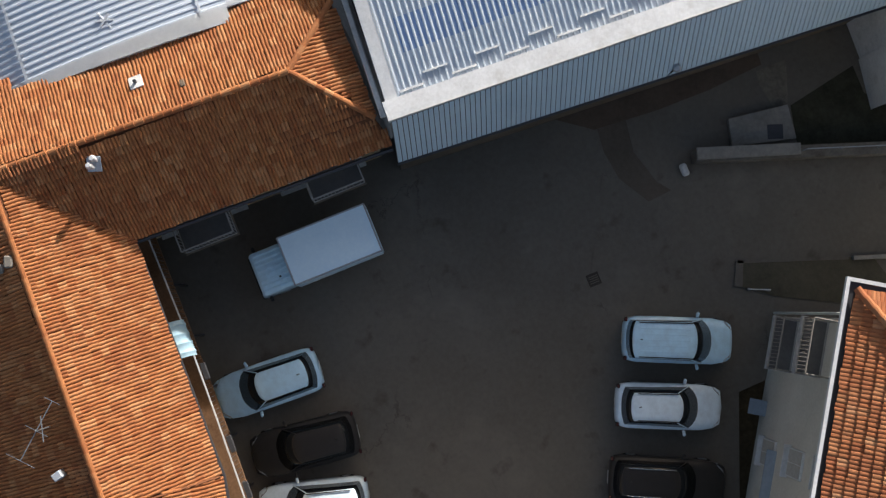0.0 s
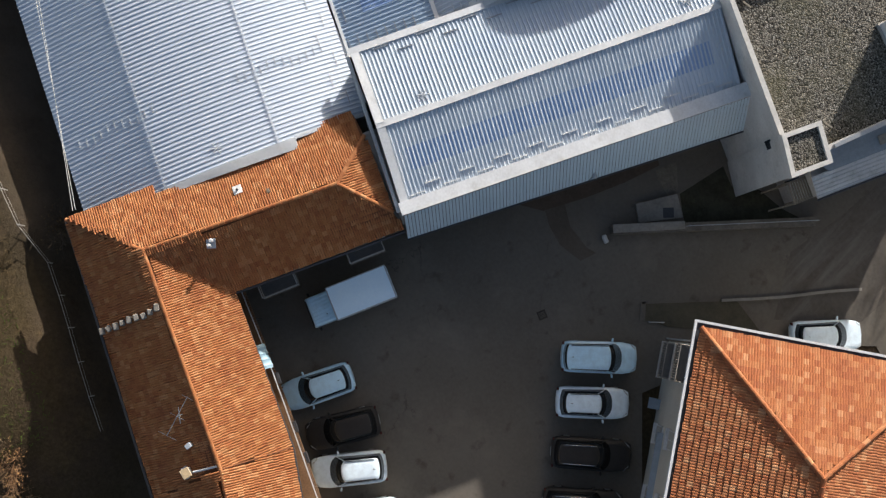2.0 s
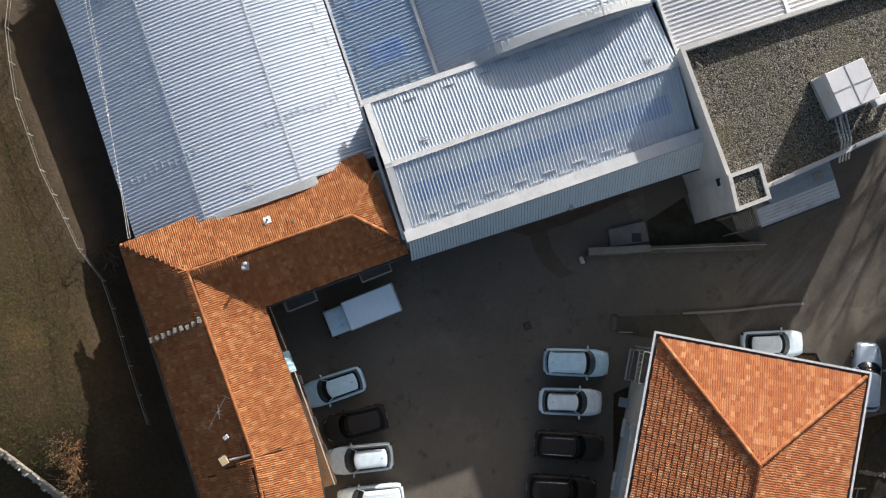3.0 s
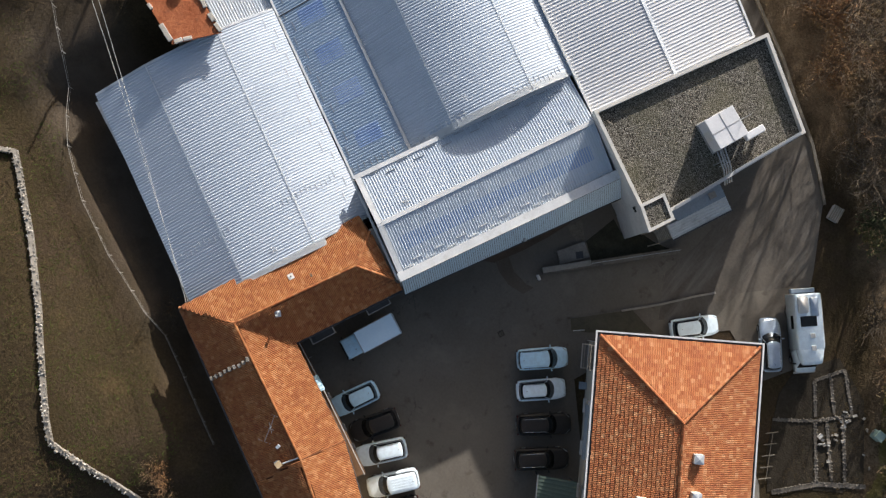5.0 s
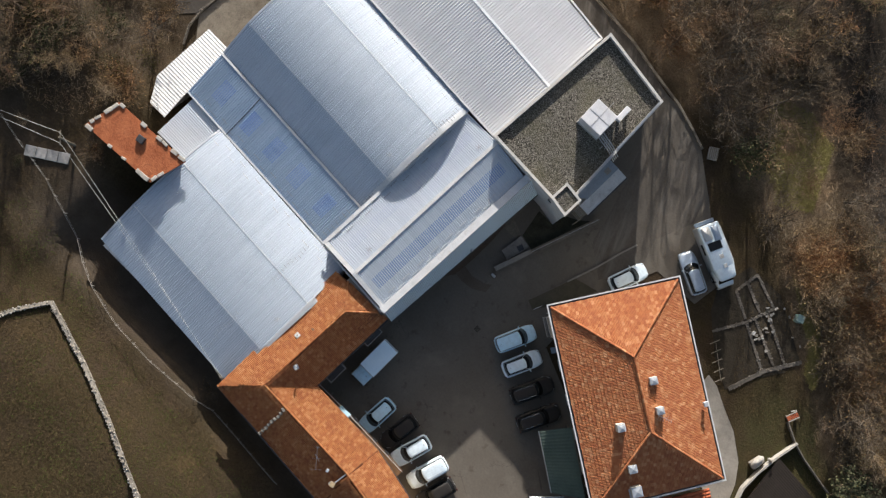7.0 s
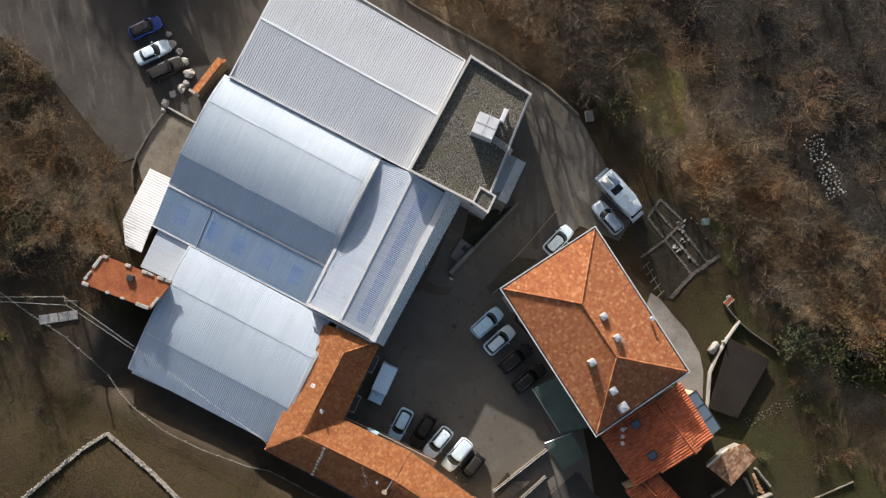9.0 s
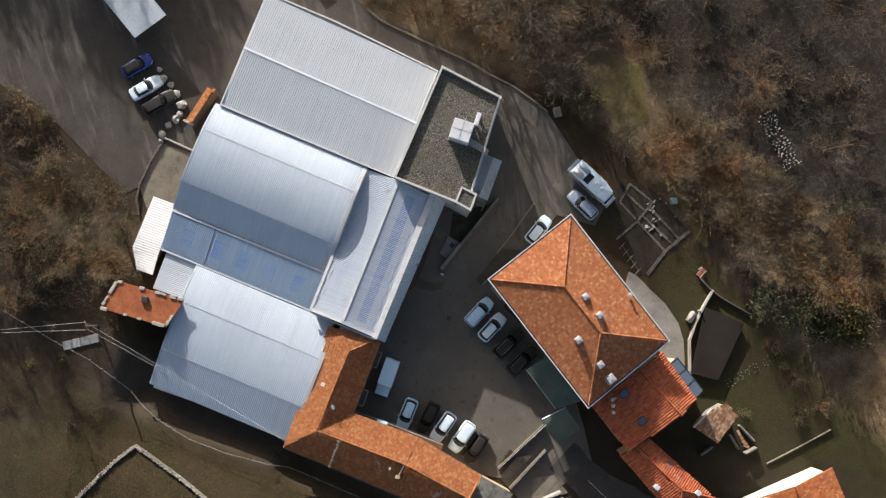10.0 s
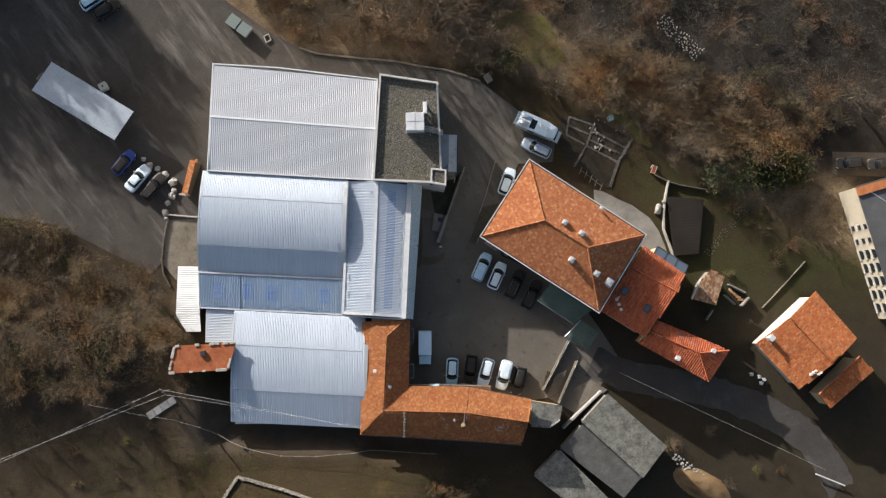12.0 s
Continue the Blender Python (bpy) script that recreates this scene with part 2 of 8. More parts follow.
M["unit_white"] = grainy("weathered_white_panel", (0.50, 0.51, 0.54), (0.62, 0.63, 0.66), 0.5, 0.0, 0.6, 8.0, (0.42, 0.42, 0.43))
M["skyglass"] = window_glass("skylight_glass", (0.10, 0.13, 0.17))
M["roof_grey"] = grainy("grey_roof_sheet", (0.07, 0.07, 0.072), (0.11, 0.11, 0.11), 0.6, 0.1, 0.3, 6.0, (0.14, 0.14, 0.14))
M["fibre_dark"] = grainy("dark_fibre_cement", (0.07, 0.07, 0.068), (0.13, 0.128, 0.12), 0.95, 0, 0.6, 6.0, (0.20, 0.20, 0.18))
M["tile_worn"] = clay("worn_brown_tile", [(0.24, 0.12, 0.065), (0.40, 0.22, 0.12), (0.52, 0.36, 0.24), (0.30, 0.15, 0.08)], (0.16, 0.11, 0.08), 0.6)
M["hut_clay"] = grainy("rusty_clay", (0.24, 0.072, 0.032), (0.42, 0.15, 0.07), 0.95, 0, 0.8, 4.0, (0.16, 0.07, 0.04), 0.9, 0.06)
M["white_stone"] = grainy("white_stone", (0.30, 0.28, 0.25), (0.48, 0.455, 0.415), 0.9, 0, 1.0, 8.0, (0.36, 0.34, 0.30))
M["white_roof"] = sheet_metal("old_white_sheet", (0.62, 0.625, 0.62), (0.76, 0.765, 0.765), (0.55, 0.545, 0.52), "x", 0.5, 0.0)
M["mint"] = plain("mint_plastic", (0.30, 0.42, 0.38), 0.5)
M["sand"] = grainy("brown_sand", (0.16, 0.10, 0.05), (0.26, 0.17, 0.09), 0.95, 0, 0.6, 7.0, None, 0.5, 0.04)
M["cable"] = plain("pale_cable", (0.5, 0.5, 0.48), 0.6)
M["dry_grass"] = plain("dry_grass_blades", (0.092, 0.066, 0.034), 0.9)
M["fresh_grass"] = plain("green_grass_blades", (0.07, 0.095, 0.02), 0.9)
M["awning"] = grainy("pale_blue_plastic", (0.27, 0.43, 0.52), (0.37, 0.52, 0.60), 0.5, 0, 1.0, 8.0, (0.30, 0.38, 0.42))
M["blind"] = plain("closed_shutter", (0.40, 0.38, 0.34), 0.7)
M["brown_roof"] = grainy("dark_brown_sheet", (0.022, 0.018, 0.015), (0.036, 0.030, 0.026), 0.95, 0, 0.3, 6.0)
M["plaster_cream"] = grainy("pale_cream_plaster", (0.44, 0.39, 0.30), (0.56, 0.50, 0.40), 0.9, 0, 0.4, 9.0, (0.36, 0.32, 0.26))
M["carport"] = grainy("weathered_pale_sheet", (0.34, 0.38, 0.42), (0.52, 0.57, 0.62), 0.45, 0.1, 0.16, 4.0, (0.26, 0.28, 0.29), 0.1, 0.01)
M["concrete_dark"] = grainy("dark_concrete", (0.115, 0.098, 0.078), (0.235, 0.208, 0.17), 0.9, 0, 0.35, 6.0, (0.07, 0.055, 0.04), 0.3, 0.02, 0.75)
M["brown_soil"] = grainy("trodden_brown_soil", (0.085, 0.062, 0.046), (0.13, 0.098, 0.074), 0.95, 0, 0.5, 6.0)
M["asphalt_patch"] = grainy("patched_asphalt", (0.092, 0.075, 0.058), (0.128, 0.106, 0.084), 0.92, 0, 0.4, 6.0)
M["dark_patch"] = grainy("dark_asphalt_patch", (0.080, 0.063, 0.046), (0.110, 0.088, 0.066), 0.92, 0, 0.4, 6.0)
M["parapet"] = grainy("weathered_parapet", (0.40, 0.39, 0.375), (0.56, 0.55, 0.53), 0.85, 0, 0.6, 8.0, (0.30, 0.285, 0.26))
M["rubble"] = grainy("grey_rubble", (0.09, 0.08, 0.068), (0.20, 0.18, 0.155), 0.95, 0, 0.9, 6.0)
M["wall_brown"] = grainy("brown_wall_render", (0.10, 0.078, 0.058), (0.16, 0.128, 0.098), 0.9, 0, 0.5, 6.0)
M["concrete_mid"] = grainy("grey_concrete", (0.19, 0.175, 0.155), (0.30, 0.28, 0.25), 0.9, 0, 0.5, 6.0, (0.13, 0.12, 0.10))
M["fade_blue"] = grainy("faded_blue_sheet", (0.17, 0.20, 0.23), (0.25, 0.29, 0.33), 0.6, 0, 0.6, 6.0)
# ---- mesh helpers ----


def thing(name, at=(0, 0, 0), label="", category="", group="", kind="", rz=0.0):
    ob = new(name)
    ob.empty_display_size = 0.3
    ob.matrix_basis = pose(*at, 0, 0, rz)
    return tagged(ob, label, category, group, kind)


def mesh_of(name, bm, mats, smooth=False):
    me = bpy.data.meshes.new(name)
    if isinstance(bm, tuple):
        me.from_pydata(bm[0], [], bm[1])
    else:
        bm.to_mesh(me)
        bm.free()
    for m in mats if isinstance(mats, (list, tuple)) else [mats]:
        me.materials.append(m)
    if smooth:
        me.shade_smooth()
    return me


def whole(ob):
    if ob.parent:
        return whole(ob.parent) @ ob.matrix_parent_inverse @ ob.matrix_basis
    return ob.matrix_basis.copy()


def part(name, bm, material, parent, label="", smooth=False, local=False, kind=""):
    """One mesh under a thing or part; its vertices are in the world, or (local) in the thing's own axes."""
    ob = new(name, mesh_of(name, bm, material, smooth))
    if parent:
        ob.parent = parent
        if not local:
            ob.matrix_parent_inverse = whole(parent).inverted()
    if label:
        ob["label"] = label
    if kind:
        ob["kind"] = kind
    return ob


def structure(name, bm, material, label, category, smooth=False):
    return tagged(new(name, mesh_of(name, bm, material, smooth)), label, category, "", "structure")


def add_box(bm, c, s, rz=0.0, bevel=0.0, tilt=None):
    """A box at centre c with sizes s, turned by rz degrees, edges eased."""
    t = bmesh.new()
    bmesh.ops.create_cube(t, size=1.0)
    bmesh.ops.scale(t, vec=s, verts=t.verts)
    if bevel:
        bmesh.ops.bevel(t, geom=t.edges[:], offset=bevel, segments=1, affect="EDGES")
    m = pose(*c, 0, 0, rz)
    if tilt:
        m = m @ tilt
    bmesh.ops.transform(t, matrix=m, verts=t.verts)
    merge(bm, t)
    return bm


def merge(bm, other):
    vs = [bm.verts.new(v.co) for v in other.verts]
    for f in other.faces:
        bm.faces.new([vs[v.index] for v in f.verts])
    other.free()


def box(c, s, rz=0.0, bevel=0.0, tilt=None):
    return add_box(bmesh.new(), c, s, rz, bevel, tilt)


def add_tube(bm, a, b, r0, r1=None, n=6):
    """A tapered round bar from a to b."""
    a, b = Vector(a), Vector(b)
    r1 = r0 if r1 is None else r1
    d = (b - a).normalized()
    u = d.orthogonal().normalized()
    w = d.cross(u)
    rings = []
    for p, r in ((a, r0), (b, r1)):
        rings.append([bm.verts.new(p + (u * math.cos(k * math.tau / n) + w * math.sin(k * math.tau / n)) * r) for k in range(n)])
    for k in range(n):
        bm.faces.new((rings[0][k], rings[0][(k + 1) % n], rings[1][(k + 1) % n], rings[1][k]))
    bm.faces.new(rings[0][::-1])
    bm.faces.new(rings[1])
    return bm


def tube(a, b, r0, r1=None, n=6):
    return add_tube(bmesh.new(), a, b, r0, r1, n)


def add_prism(bm, poly, z0, z1):
    """A plan polygon drawn up from z0 to z1 (numbers or lists, point by point)."""
    z0s = z0 if isinstance(z0, (list, tuple)) else [z0] * len(poly)
    z1s = z1 if isinstance(z1, (list, tuple)) else [z1] * len(poly)
    area = sum(a[0] * b[1] - b[0] * a[1] for a, b in zip(poly, poly[1:] + poly[:1]))
    if area < 0:
        poly, z0s, z1s = poly[::-1], z0s[::-1], z1s[::-1]
    lo = [bm.verts.new((x, y, z)) for (x, y), z in zip(poly, z0s)]
    hi = [bm.verts.new((x, y, z)) for (x, y), z in zip(poly, z1s)]
    n = len(poly)
    for k in range(n):
        bm.faces.new((lo[k], lo[(k + 1) % n], hi[(k + 1) % n], hi[k]))
    bm.faces.new(lo[::-1])
    bm.faces.new(hi)
    return bm


def prism(poly, z0, z1):
    return add_prism(bmesh.new(), poly, z0, z1)


def lerp(a, b, t):
    return tuple(p + (q - p) * t for p, q in zip(a, b))


def inset(poly, d):
    """A plan polygon moved inwards by d (outwards if negative)."""
    area = sum(a[0] * b[1] - b[0] * a[1] for a, b in zip(poly, poly[1:] + poly[:1]))
    s = 1 if area > 0 else -1
    out, n = [], len(poly)
    for k in range(n):
        p, c, q = Vector(poly[k - 1]), Vector(poly[k]), Vector(poly[(k + 1) % n])
        e1, e2 = (c - p).normalized(), (q - c).normalized()
        n1, n2 = Vector((-e1.y, e1.x)) * s, Vector((-e2.y, e2.x)) * s
        m = (n1 + n2) / max(0.2, 1 + n1.dot(n2))
        out.append(tuple(c + m * d))
    return out


def ring_wall(poly, t, z0, z1):
    """A wall of thickness t that runs round a plan polygon, inside it."""
    bm, inner = bmesh.new(), inset(poly, t)
    n = len(poly)
    for k in range(n):
        add_prism(bm, [poly[k], poly[(k + 1) % n], inner[(k + 1) % n], inner[k]], z0, z1)
    return bm


def ribbed(S, length, nv, pitch, h, crown=0.3, t=0.05):
    """Ribbed sheet over the surface S(u, v) with u, v in 0..1; ribs run along v and follow one another every pitch metres along u."""
    n = max(2, round(length / pitch))
    us, hs = [], []
    for k in range(n):
        for f, z in ((0.0, 0), (0.5 - crown / 2 - 0.12, 0), (0.5 - crown / 2, h), (0.5 + crown / 2, h), (0.5 + crown / 2 + 0.12, 0)):
            us.append((k + f) / n)
            hs.append(z)
    us.append(1.0)
    hs.append(0)
    verts, faces = [], []
    for u, z in zip(us, hs):
        for j in range(nv + 1):
            v = j / nv
            p = Vector(S(u, v))
            du = Vector(S(min(u + 0.01, 1), v)) - Vector(S(max(u - 0.01, 0), v))
            dv = Vector(S(u, min(v + 0.01, 1))) - Vector(S(u, max(v - 0.01, 0)))
            nn = du.cross(dv).normalized()
            if nn.z < 0:
                nn = -nn
            verts.append(tuple(p + nn * z))
    m = nv + 1
    for i in range(len(us) - 1):
        for j in range(nv):
            faces.append((i * m + j, (i + 1) * m + j, (i + 1) * m + j + 1, i * m + j + 1))
    base = len(verts)
    for i in range(len(us)):
        for j in (0, nv):
            x, y, z = verts[i * m + j]
            verts.append((x, y, z - t - hs[i]))
    for i in range(len(us) - 1):
        for s, j in ((0, 0), (1, nv)):
            faces.append((i * m + j, (i + 1) * m + j, base + 2 * (i + 1) + s, base + 2 * i + s))
    return verts, faces


def bilinear(p00, p10, p11, p01):
    """Surface over four corners: u from p00 to p10, v from p00 to p01."""
    a, b, c, d = (Vector(p) for p in (p00, p10, p11, p01))
    return lambda u, v: (a * (1 - u) + b * u) * (1 - v) + (d * (1 - u) + c * u) * v


TILE_W, TILE_L = 0.27, 0.33


def tile_mesh(name, mat, w=TILE_W, l=TILE_L * 1.12, h=0.045, double=True):
    """One clay tile (two rolls, or a half-round cap) with a thick lower lip; x across, y up the slope."""
    if double:
        xs = [-0.5, -0.40, -0.25, -0.10, 0.0, 0.10, 0.25, 0.40, 0.5]
        zs = [0.0, 0.72, 1.0, 0.72, 0.0, 0.72, 1.0, 0.72, 0.0]
    else:
        xs = [-0.5, -0.36, -0.13, 0.13, 0.36, 0.5]
        zs = [0.0, 0.55, 1.0, 1.0, 0.55, 0.0]
    n = len(xs)
    v = [(x * w * 1.0, -l / 2, z * h + 0.045) for x, z in zip(xs, zs)]
    v += [(x * w * 0.97, l / 2, z * h * 0.9) for x, z in zip(xs, zs)]
    v += [(x * w * 0.98, -l / 2, z * h * 0.5 - 0.02) for x, z in zip(xs, zs)]
    f = [(k, k + 1, k + n + 1, k + n) for k in range(n - 1)] + [(k + 2 * n, k + 2 * n + 1, k + 1, k) for k in range(n - 1)]
    return v, f


def inside(poly, x, y):
    c = False
    for (ax, ay), (bx, by) in zip(poly, poly[1:] + poly[:1]):
        if (ay > y) != (by > y) and x < (bx - ax) * (y - ay) / (by - ay) + ax:
            c = not c
    return c


def slope_tiles(poly3, seed=0, w=TILE_W, l=TILE_L, uneven=1.0):
    """Poses of tiles on one roof slope. poly3: corners in the world, the first two along the eave."""
    rng = random.Random(seed)
    o, e2 = Vector(poly3[0]), Vector(poly3[1])
    e = (e2 - o).normalized()
    nrm = Vector((0, 0, 0))
    for k in range(1, len(poly3) - 1):
        nrm += (Vector(poly3[k]) - o).cross(Vector(poly3[k + 1]) - o)
    nrm.normalize()
    if nrm.z < 0:
        nrm = -nrm
    s = nrm.cross(e).normalized()
    if s.z < 0:
        s = -s
    flat = [((Vector(p) - o).dot(e), (Vector(p) - o).dot(s)) for p in poly3]
    x0, x1 = min(p[0] for p in flat), max(p[0] for p in flat)
    y1 = max(p[1] for p in flat)
    right = s.cross(nrm).normalized()
    out = []
    row = 0
    y = -0.03 + l / 2
    while y < y1:
        wob = rng.uniform(-0.012, 0.012)
        x = x0 + w * 0.5
        while x < x1:
            if inside(flat, x, min(y + l * 0.2, y1 - 0.02)):
                at = o + e * (x + rng.uniform(-0.014, 0.014)) + s * (y + wob + rng.uniform(-0.022, 0.022)) + nrm * (0.03 + uneven * rng.uniform(-0.012, 0.018))
                m = Matrix((right, s, nrm)).transposed().to_4x4()
                m.translation = at
                out.append(m @ Matrix.Rotation(rng.uniform(-0.05, 0.05), 4, "Z") @ Matrix.Rotation(rng.uniform(-0.075, -0.02), 4, "X") @ Matrix.Rotation(uneven * rng.uniform(-0.05, 0.05), 4, "Y"))
            x += w
        y += l
        row += 1
    return out


def lay_tiles(parent, mats_poses, mat, near, count=300, name="tile", shape=()):
    """Tiles as parts where near (a plan point) lies closest, and the rest joined."""
    proto = tile_mesh(name, mat, *shape)
    me = mesh_of(name, proto, mat)
    order = sorted(range(len(mats_poses)), key=lambda k: (mats_poses[k].translation.xy - Vector(near)).length)
    inv = whole(parent).inverted()
    for k in order[:count]:
        ob = new(name, me)
        ob.parent = parent
        ob.matrix_parent_inverse = inv
        ob.matrix_basis = mats_poses[k]
    rest = order[count:]
    if rest:
        v = np.array([(*p, 1) for p in proto[0]])
        ms = np.array([[list(r) for r in mats_poses[k]] for k in rest])
        vv = np.einsum("kij,nj->kni", ms, v)[:, :, :3].reshape(-1, 3)
        nf = np.array(proto[1])
        ff = (nf[None] + (np.arange(len(rest)) * len(v))[:, None, None]).reshape(-1, 4)
        part("roof_tiles", (vv.tolist(), ff.tolist()), mat, parent, kind="stuff")


def cap_tiles(parent, a, b, mat, name="ridge_tile", w=0.26, l=0.42, lift=0.10, high=0.11):
    """Half-round tiles along a ridge or hip from a to b."""
    a, b = Vector(a), Vector(b)
    d = b - a
    n = max(1, round(d.length / (l * 0.9)))
    s = d.normalized()
    nrm = (Vector((0, 0, 1)) - s * s.z).normalized()
    me = mesh_of(name, tile_mesh(name, mat, w, l, high, False), mat)
    inv = whole(parent).inverted()
    for k in range(n):
        m = Matrix((s.cross(nrm), s, nrm)).transposed().to_4x4()
        m.translation = a + d * ((k + 0.5) / n) + nrm * lift
        ob = new(name, me)
        ob.parent = parent
        ob.matrix_parent_inverse = inv
        ob.matrix_basis = m @ Matrix.Rotation(rng.uniform(-0.05, -0.02), 4, "X")


def loft(sections, close_ends=True):
    """A skin over rings of equal length."""
    bm = bmesh.new()
    rows = [[bm.verts.new(p) for p in ring] for ring in sections]
    n = len(rows[0])
    for a, b in zip(rows, rows[1:]):
        for k in range(n):
            bm.faces.new((a[k], a[(k + 1) % n], b[(k + 1) % n], b[k]))
    if close_ends:
        bm.faces.new(rows[0][::-1])
        bm.faces.new(rows[-1])
    bmesh.ops.recalc_face_normals(bm, faces=bm.faces)
    return bm


def rounded(y0, y1, w0, w1, z, r=0.22, n=4, lift=0.0):
    """A plan ring with rounded corners, w0 wide at y0 and w1 at y1."""
    out = []
    for cx, cy, a0 in ((w1 / 2 - r, y1 - r, 0), (-w1 / 2 + r, y1 - r, 90), (-w0 / 2 + r, y0 + r, 180), (w0 / 2 - r, y0 + r, 270)):
        for k in range(n + 1):
            a = radians(a0 + 90 * k / n)
            out.append((cx + r * math.cos(a), cy + r * math.sin(a), z))
    return out


def bowed(y0, y1, w0, w1, z, b0=0.1, b1=0.2, n=10):
    """A plan ring with straight sides and bowed ends."""
    out = []
    for y, w, b, s in ((y1, w1, b1, 1), (y0, w0, -b0, -1)):
        for k in range(n + 1):
            f = s * (1 - 2 * k / n)
            out.append((f * w / 2 * (1 - 0.05 * abs(f) ** 8), y - b * abs(f) ** 2.6, z))
    return out
# ---- ground, roads ----


def smooth01(t):
    t = max(0.0, min(1.0, t))
    return t * t * (3 - 2 * t)


def ground_z(x, y):
    """Level round the yard and the lots, a bank to the south and west, uneven further out."""
    start = -16.3 - 1.9 * smooth01((x + 9) / 3)
    s = smooth01((start - y) / 3.6) * 3.2 + smooth01((-20 - y) / 10) * 2.3 + smooth01((-32 - y) / 60) * 6
    s *= smooth01((10 - x) / 11)
    w = (smooth01((-25.9 - x) / 5) * 3.8 + smooth01((-34 - x) / 40) * 4) * smooth01((4 - y) / 8)
    z = (s ** 4 + w ** 4) ** 0.25
    far = smooth01((math.hypot((x - 2) / 1.3, y - 4) - 36) / 14)
    if y > 9 and x < 16 and y < 62:
        far *= smooth01((x - 6) / 8) * smooth01((y - 36) / 6)
    z += 0.5 * noise.noise(Vector((x * 0.07, y * 0.07, 0))) * max(far, min(1, z / 2))
    z += 0.10 * noise.noise(Vector((x * 0.4, y * 0.4, 3))) * max(far, min(1, z / 2))
    return z - 0.02


def ground_mesh():
    ax = [i * 1.25 for i in range(-68, 69)]
    for k in range(1, 15):
        ax = [ax[0] - 8 * 1.42 ** k] + ax + [ax[-1] + 8 * 1.42 ** k]
    n = len(ax)
    v = [(x + 4, y + 8, ground_z(x + 4, y + 8)) for y in ax for x in ax]
    f = [(j * n + i, j * n + i + 1, (j + 1) * n + i + 1, (j + 1) * n + i) for j in range(n - 1) for i in range(n - 1)]
    return v, f


def ground_material():
    m, nt, b = mat_base("meadow_soil", 0.95)
    pos = coords(nt)
    big = noise_node(nt, pos, 0.05, 5, 0.6)
    mid = noise_node(nt, pos, 0.45, 6, 0.65)
    fine = noise_node(nt, pos, 4.5, 6, 0.75)
    grass = ramp(nt, fine, [(0.3, (0.031, 0.023, 0.012)), (0.7, (0.064, 0.047, 0.024))])
    soil = ramp(nt, fine, [(0.3, (0.036, 0.025, 0.016)), (0.7, (0.072, 0.050, 0.031))])
    c = mixc(nt, ramp(nt, mixc(nt, 0.5, big, mid), [(0.44, (0, 0, 0)), (0.56, (1, 1, 1))]), grass, soil)
    dry = ramp(nt, fine, [(0.3, (0.052, 0.035, 0.017)), (0.7, (0.108, 0.074, 0.037))])
    c = mixc(nt, ramp(nt, noise_node(nt, pos, 0.17, 6, 0.7), [(0.54, (0, 0, 0)), (0.68, (0.8, 0.8, 0.8))]), c, dry)
    # dug soil on the eastern side of the place, darkened in colour for missing shadows
    sep = nt.nodes.new("ShaderNodeSeparateXYZ")
    nt.links.new(pos, sep.inputs[0])
    east = nt.nodes.new("ShaderNodeMapRange")
    east.inputs[1].default_value, east.inputs[2].default_value, east.inputs[4].default_value = 8.0, 26.0, 0.8
    nt.links.new(sep.outputs[0], east.inputs[0])
    south = nt.nodes.new("ShaderNodeMapRange")
    south.inputs[1].default_value, south.inputs[2].default_value = 16.0, 4.0
    nt.links.new(sep.outputs[1], south.inputs[0])
    both = nt.nodes.new("ShaderNodeMath")
    both.operation = "MULTIPLY"
    nt.links.new(east.outputs[0], both.inputs[0])
    nt.links.new(south.outputs[0], both.inputs[1])
    soil_shade = ramp(nt, mixc(nt, 0.5, fine, mid), [(0.35, (0.029, 0.024, 0.017)), (0.65, (0.052, 0.043, 0.029))])
    c = mixc(nt, both.outputs[0], c, soil_shade)
    # mown olive grass of the eastern garden, widened to paint shadow by the apartments
    def soft(src, lo0, lo1, hi1, hi0):
        up, down = nt.nodes.new("ShaderNodeMapRange"), nt.nodes.new("ShaderNodeMapRange")
        up.inputs[1].default_value, up.inputs[2].default_value = lo0, lo1
        down.inputs[1].default_value, down.inputs[2].default_value = hi0, hi1
        nt.links.new(src, up.inputs[0])
        nt.links.new(src, down.inputs[0])
        return times(up.outputs[0], down.outputs[0])

    def times(a, c2):
        mm = nt.nodes.new("ShaderNodeMath")
        mm.operation = "MULTIPLY"
        nt.links.new(a, mm.inputs[0])
        nt.links.new(c2, mm.inputs[1])
        return mm.outputs[0]

    lawn = ramp(nt, fine, [(0.3, (0.028, 0.028, 0.011)), (0.7, (0.066, 0.064, 0.026))])
    area = times(soft(sep.outputs[0], 29.0, 33.5, 70.0, 76.0), soft(sep.outputs[1], -1.0, 4.0, 21.5, 25.0))
    patchy = ramp(nt, noise_node(nt, pos, 0.22, 5, 0.65), [(0.36, (0.15, 0.15, 0.15)), (0.58, (0.95, 0.95, 0.95))])
    c = mixc(nt, times(area, patchy), c, lawn)
    # smooth trodden earth between the hall and the fence
    track = ramp(nt, mixc(nt, 0.3, mid, fine), [(0.35, (0.068, 0.054, 0.041)), (0.65, (0.098, 0.078, 0.060))])
    strip = times(soft(sep.outputs[0], -36.0, -30.0, 4.0, 18.0), soft(sep.outputs[1], -21.5, -17.5, -13.0, -10.0))
    c = mixc(nt, times(strip, ramp(nt, noise_node(nt, pos, 0.3, 4), [(0.3, (0.6, 0.6, 0.6)), (0.5, (1, 1, 1))])), c, track)
    # brown leaf litter along the northern bank; behind it soil darkened for the ravine's shade
    dot = nt.nodes.new("ShaderNodeVectorMath")
    dot.operation = "DOT_PRODUCT"
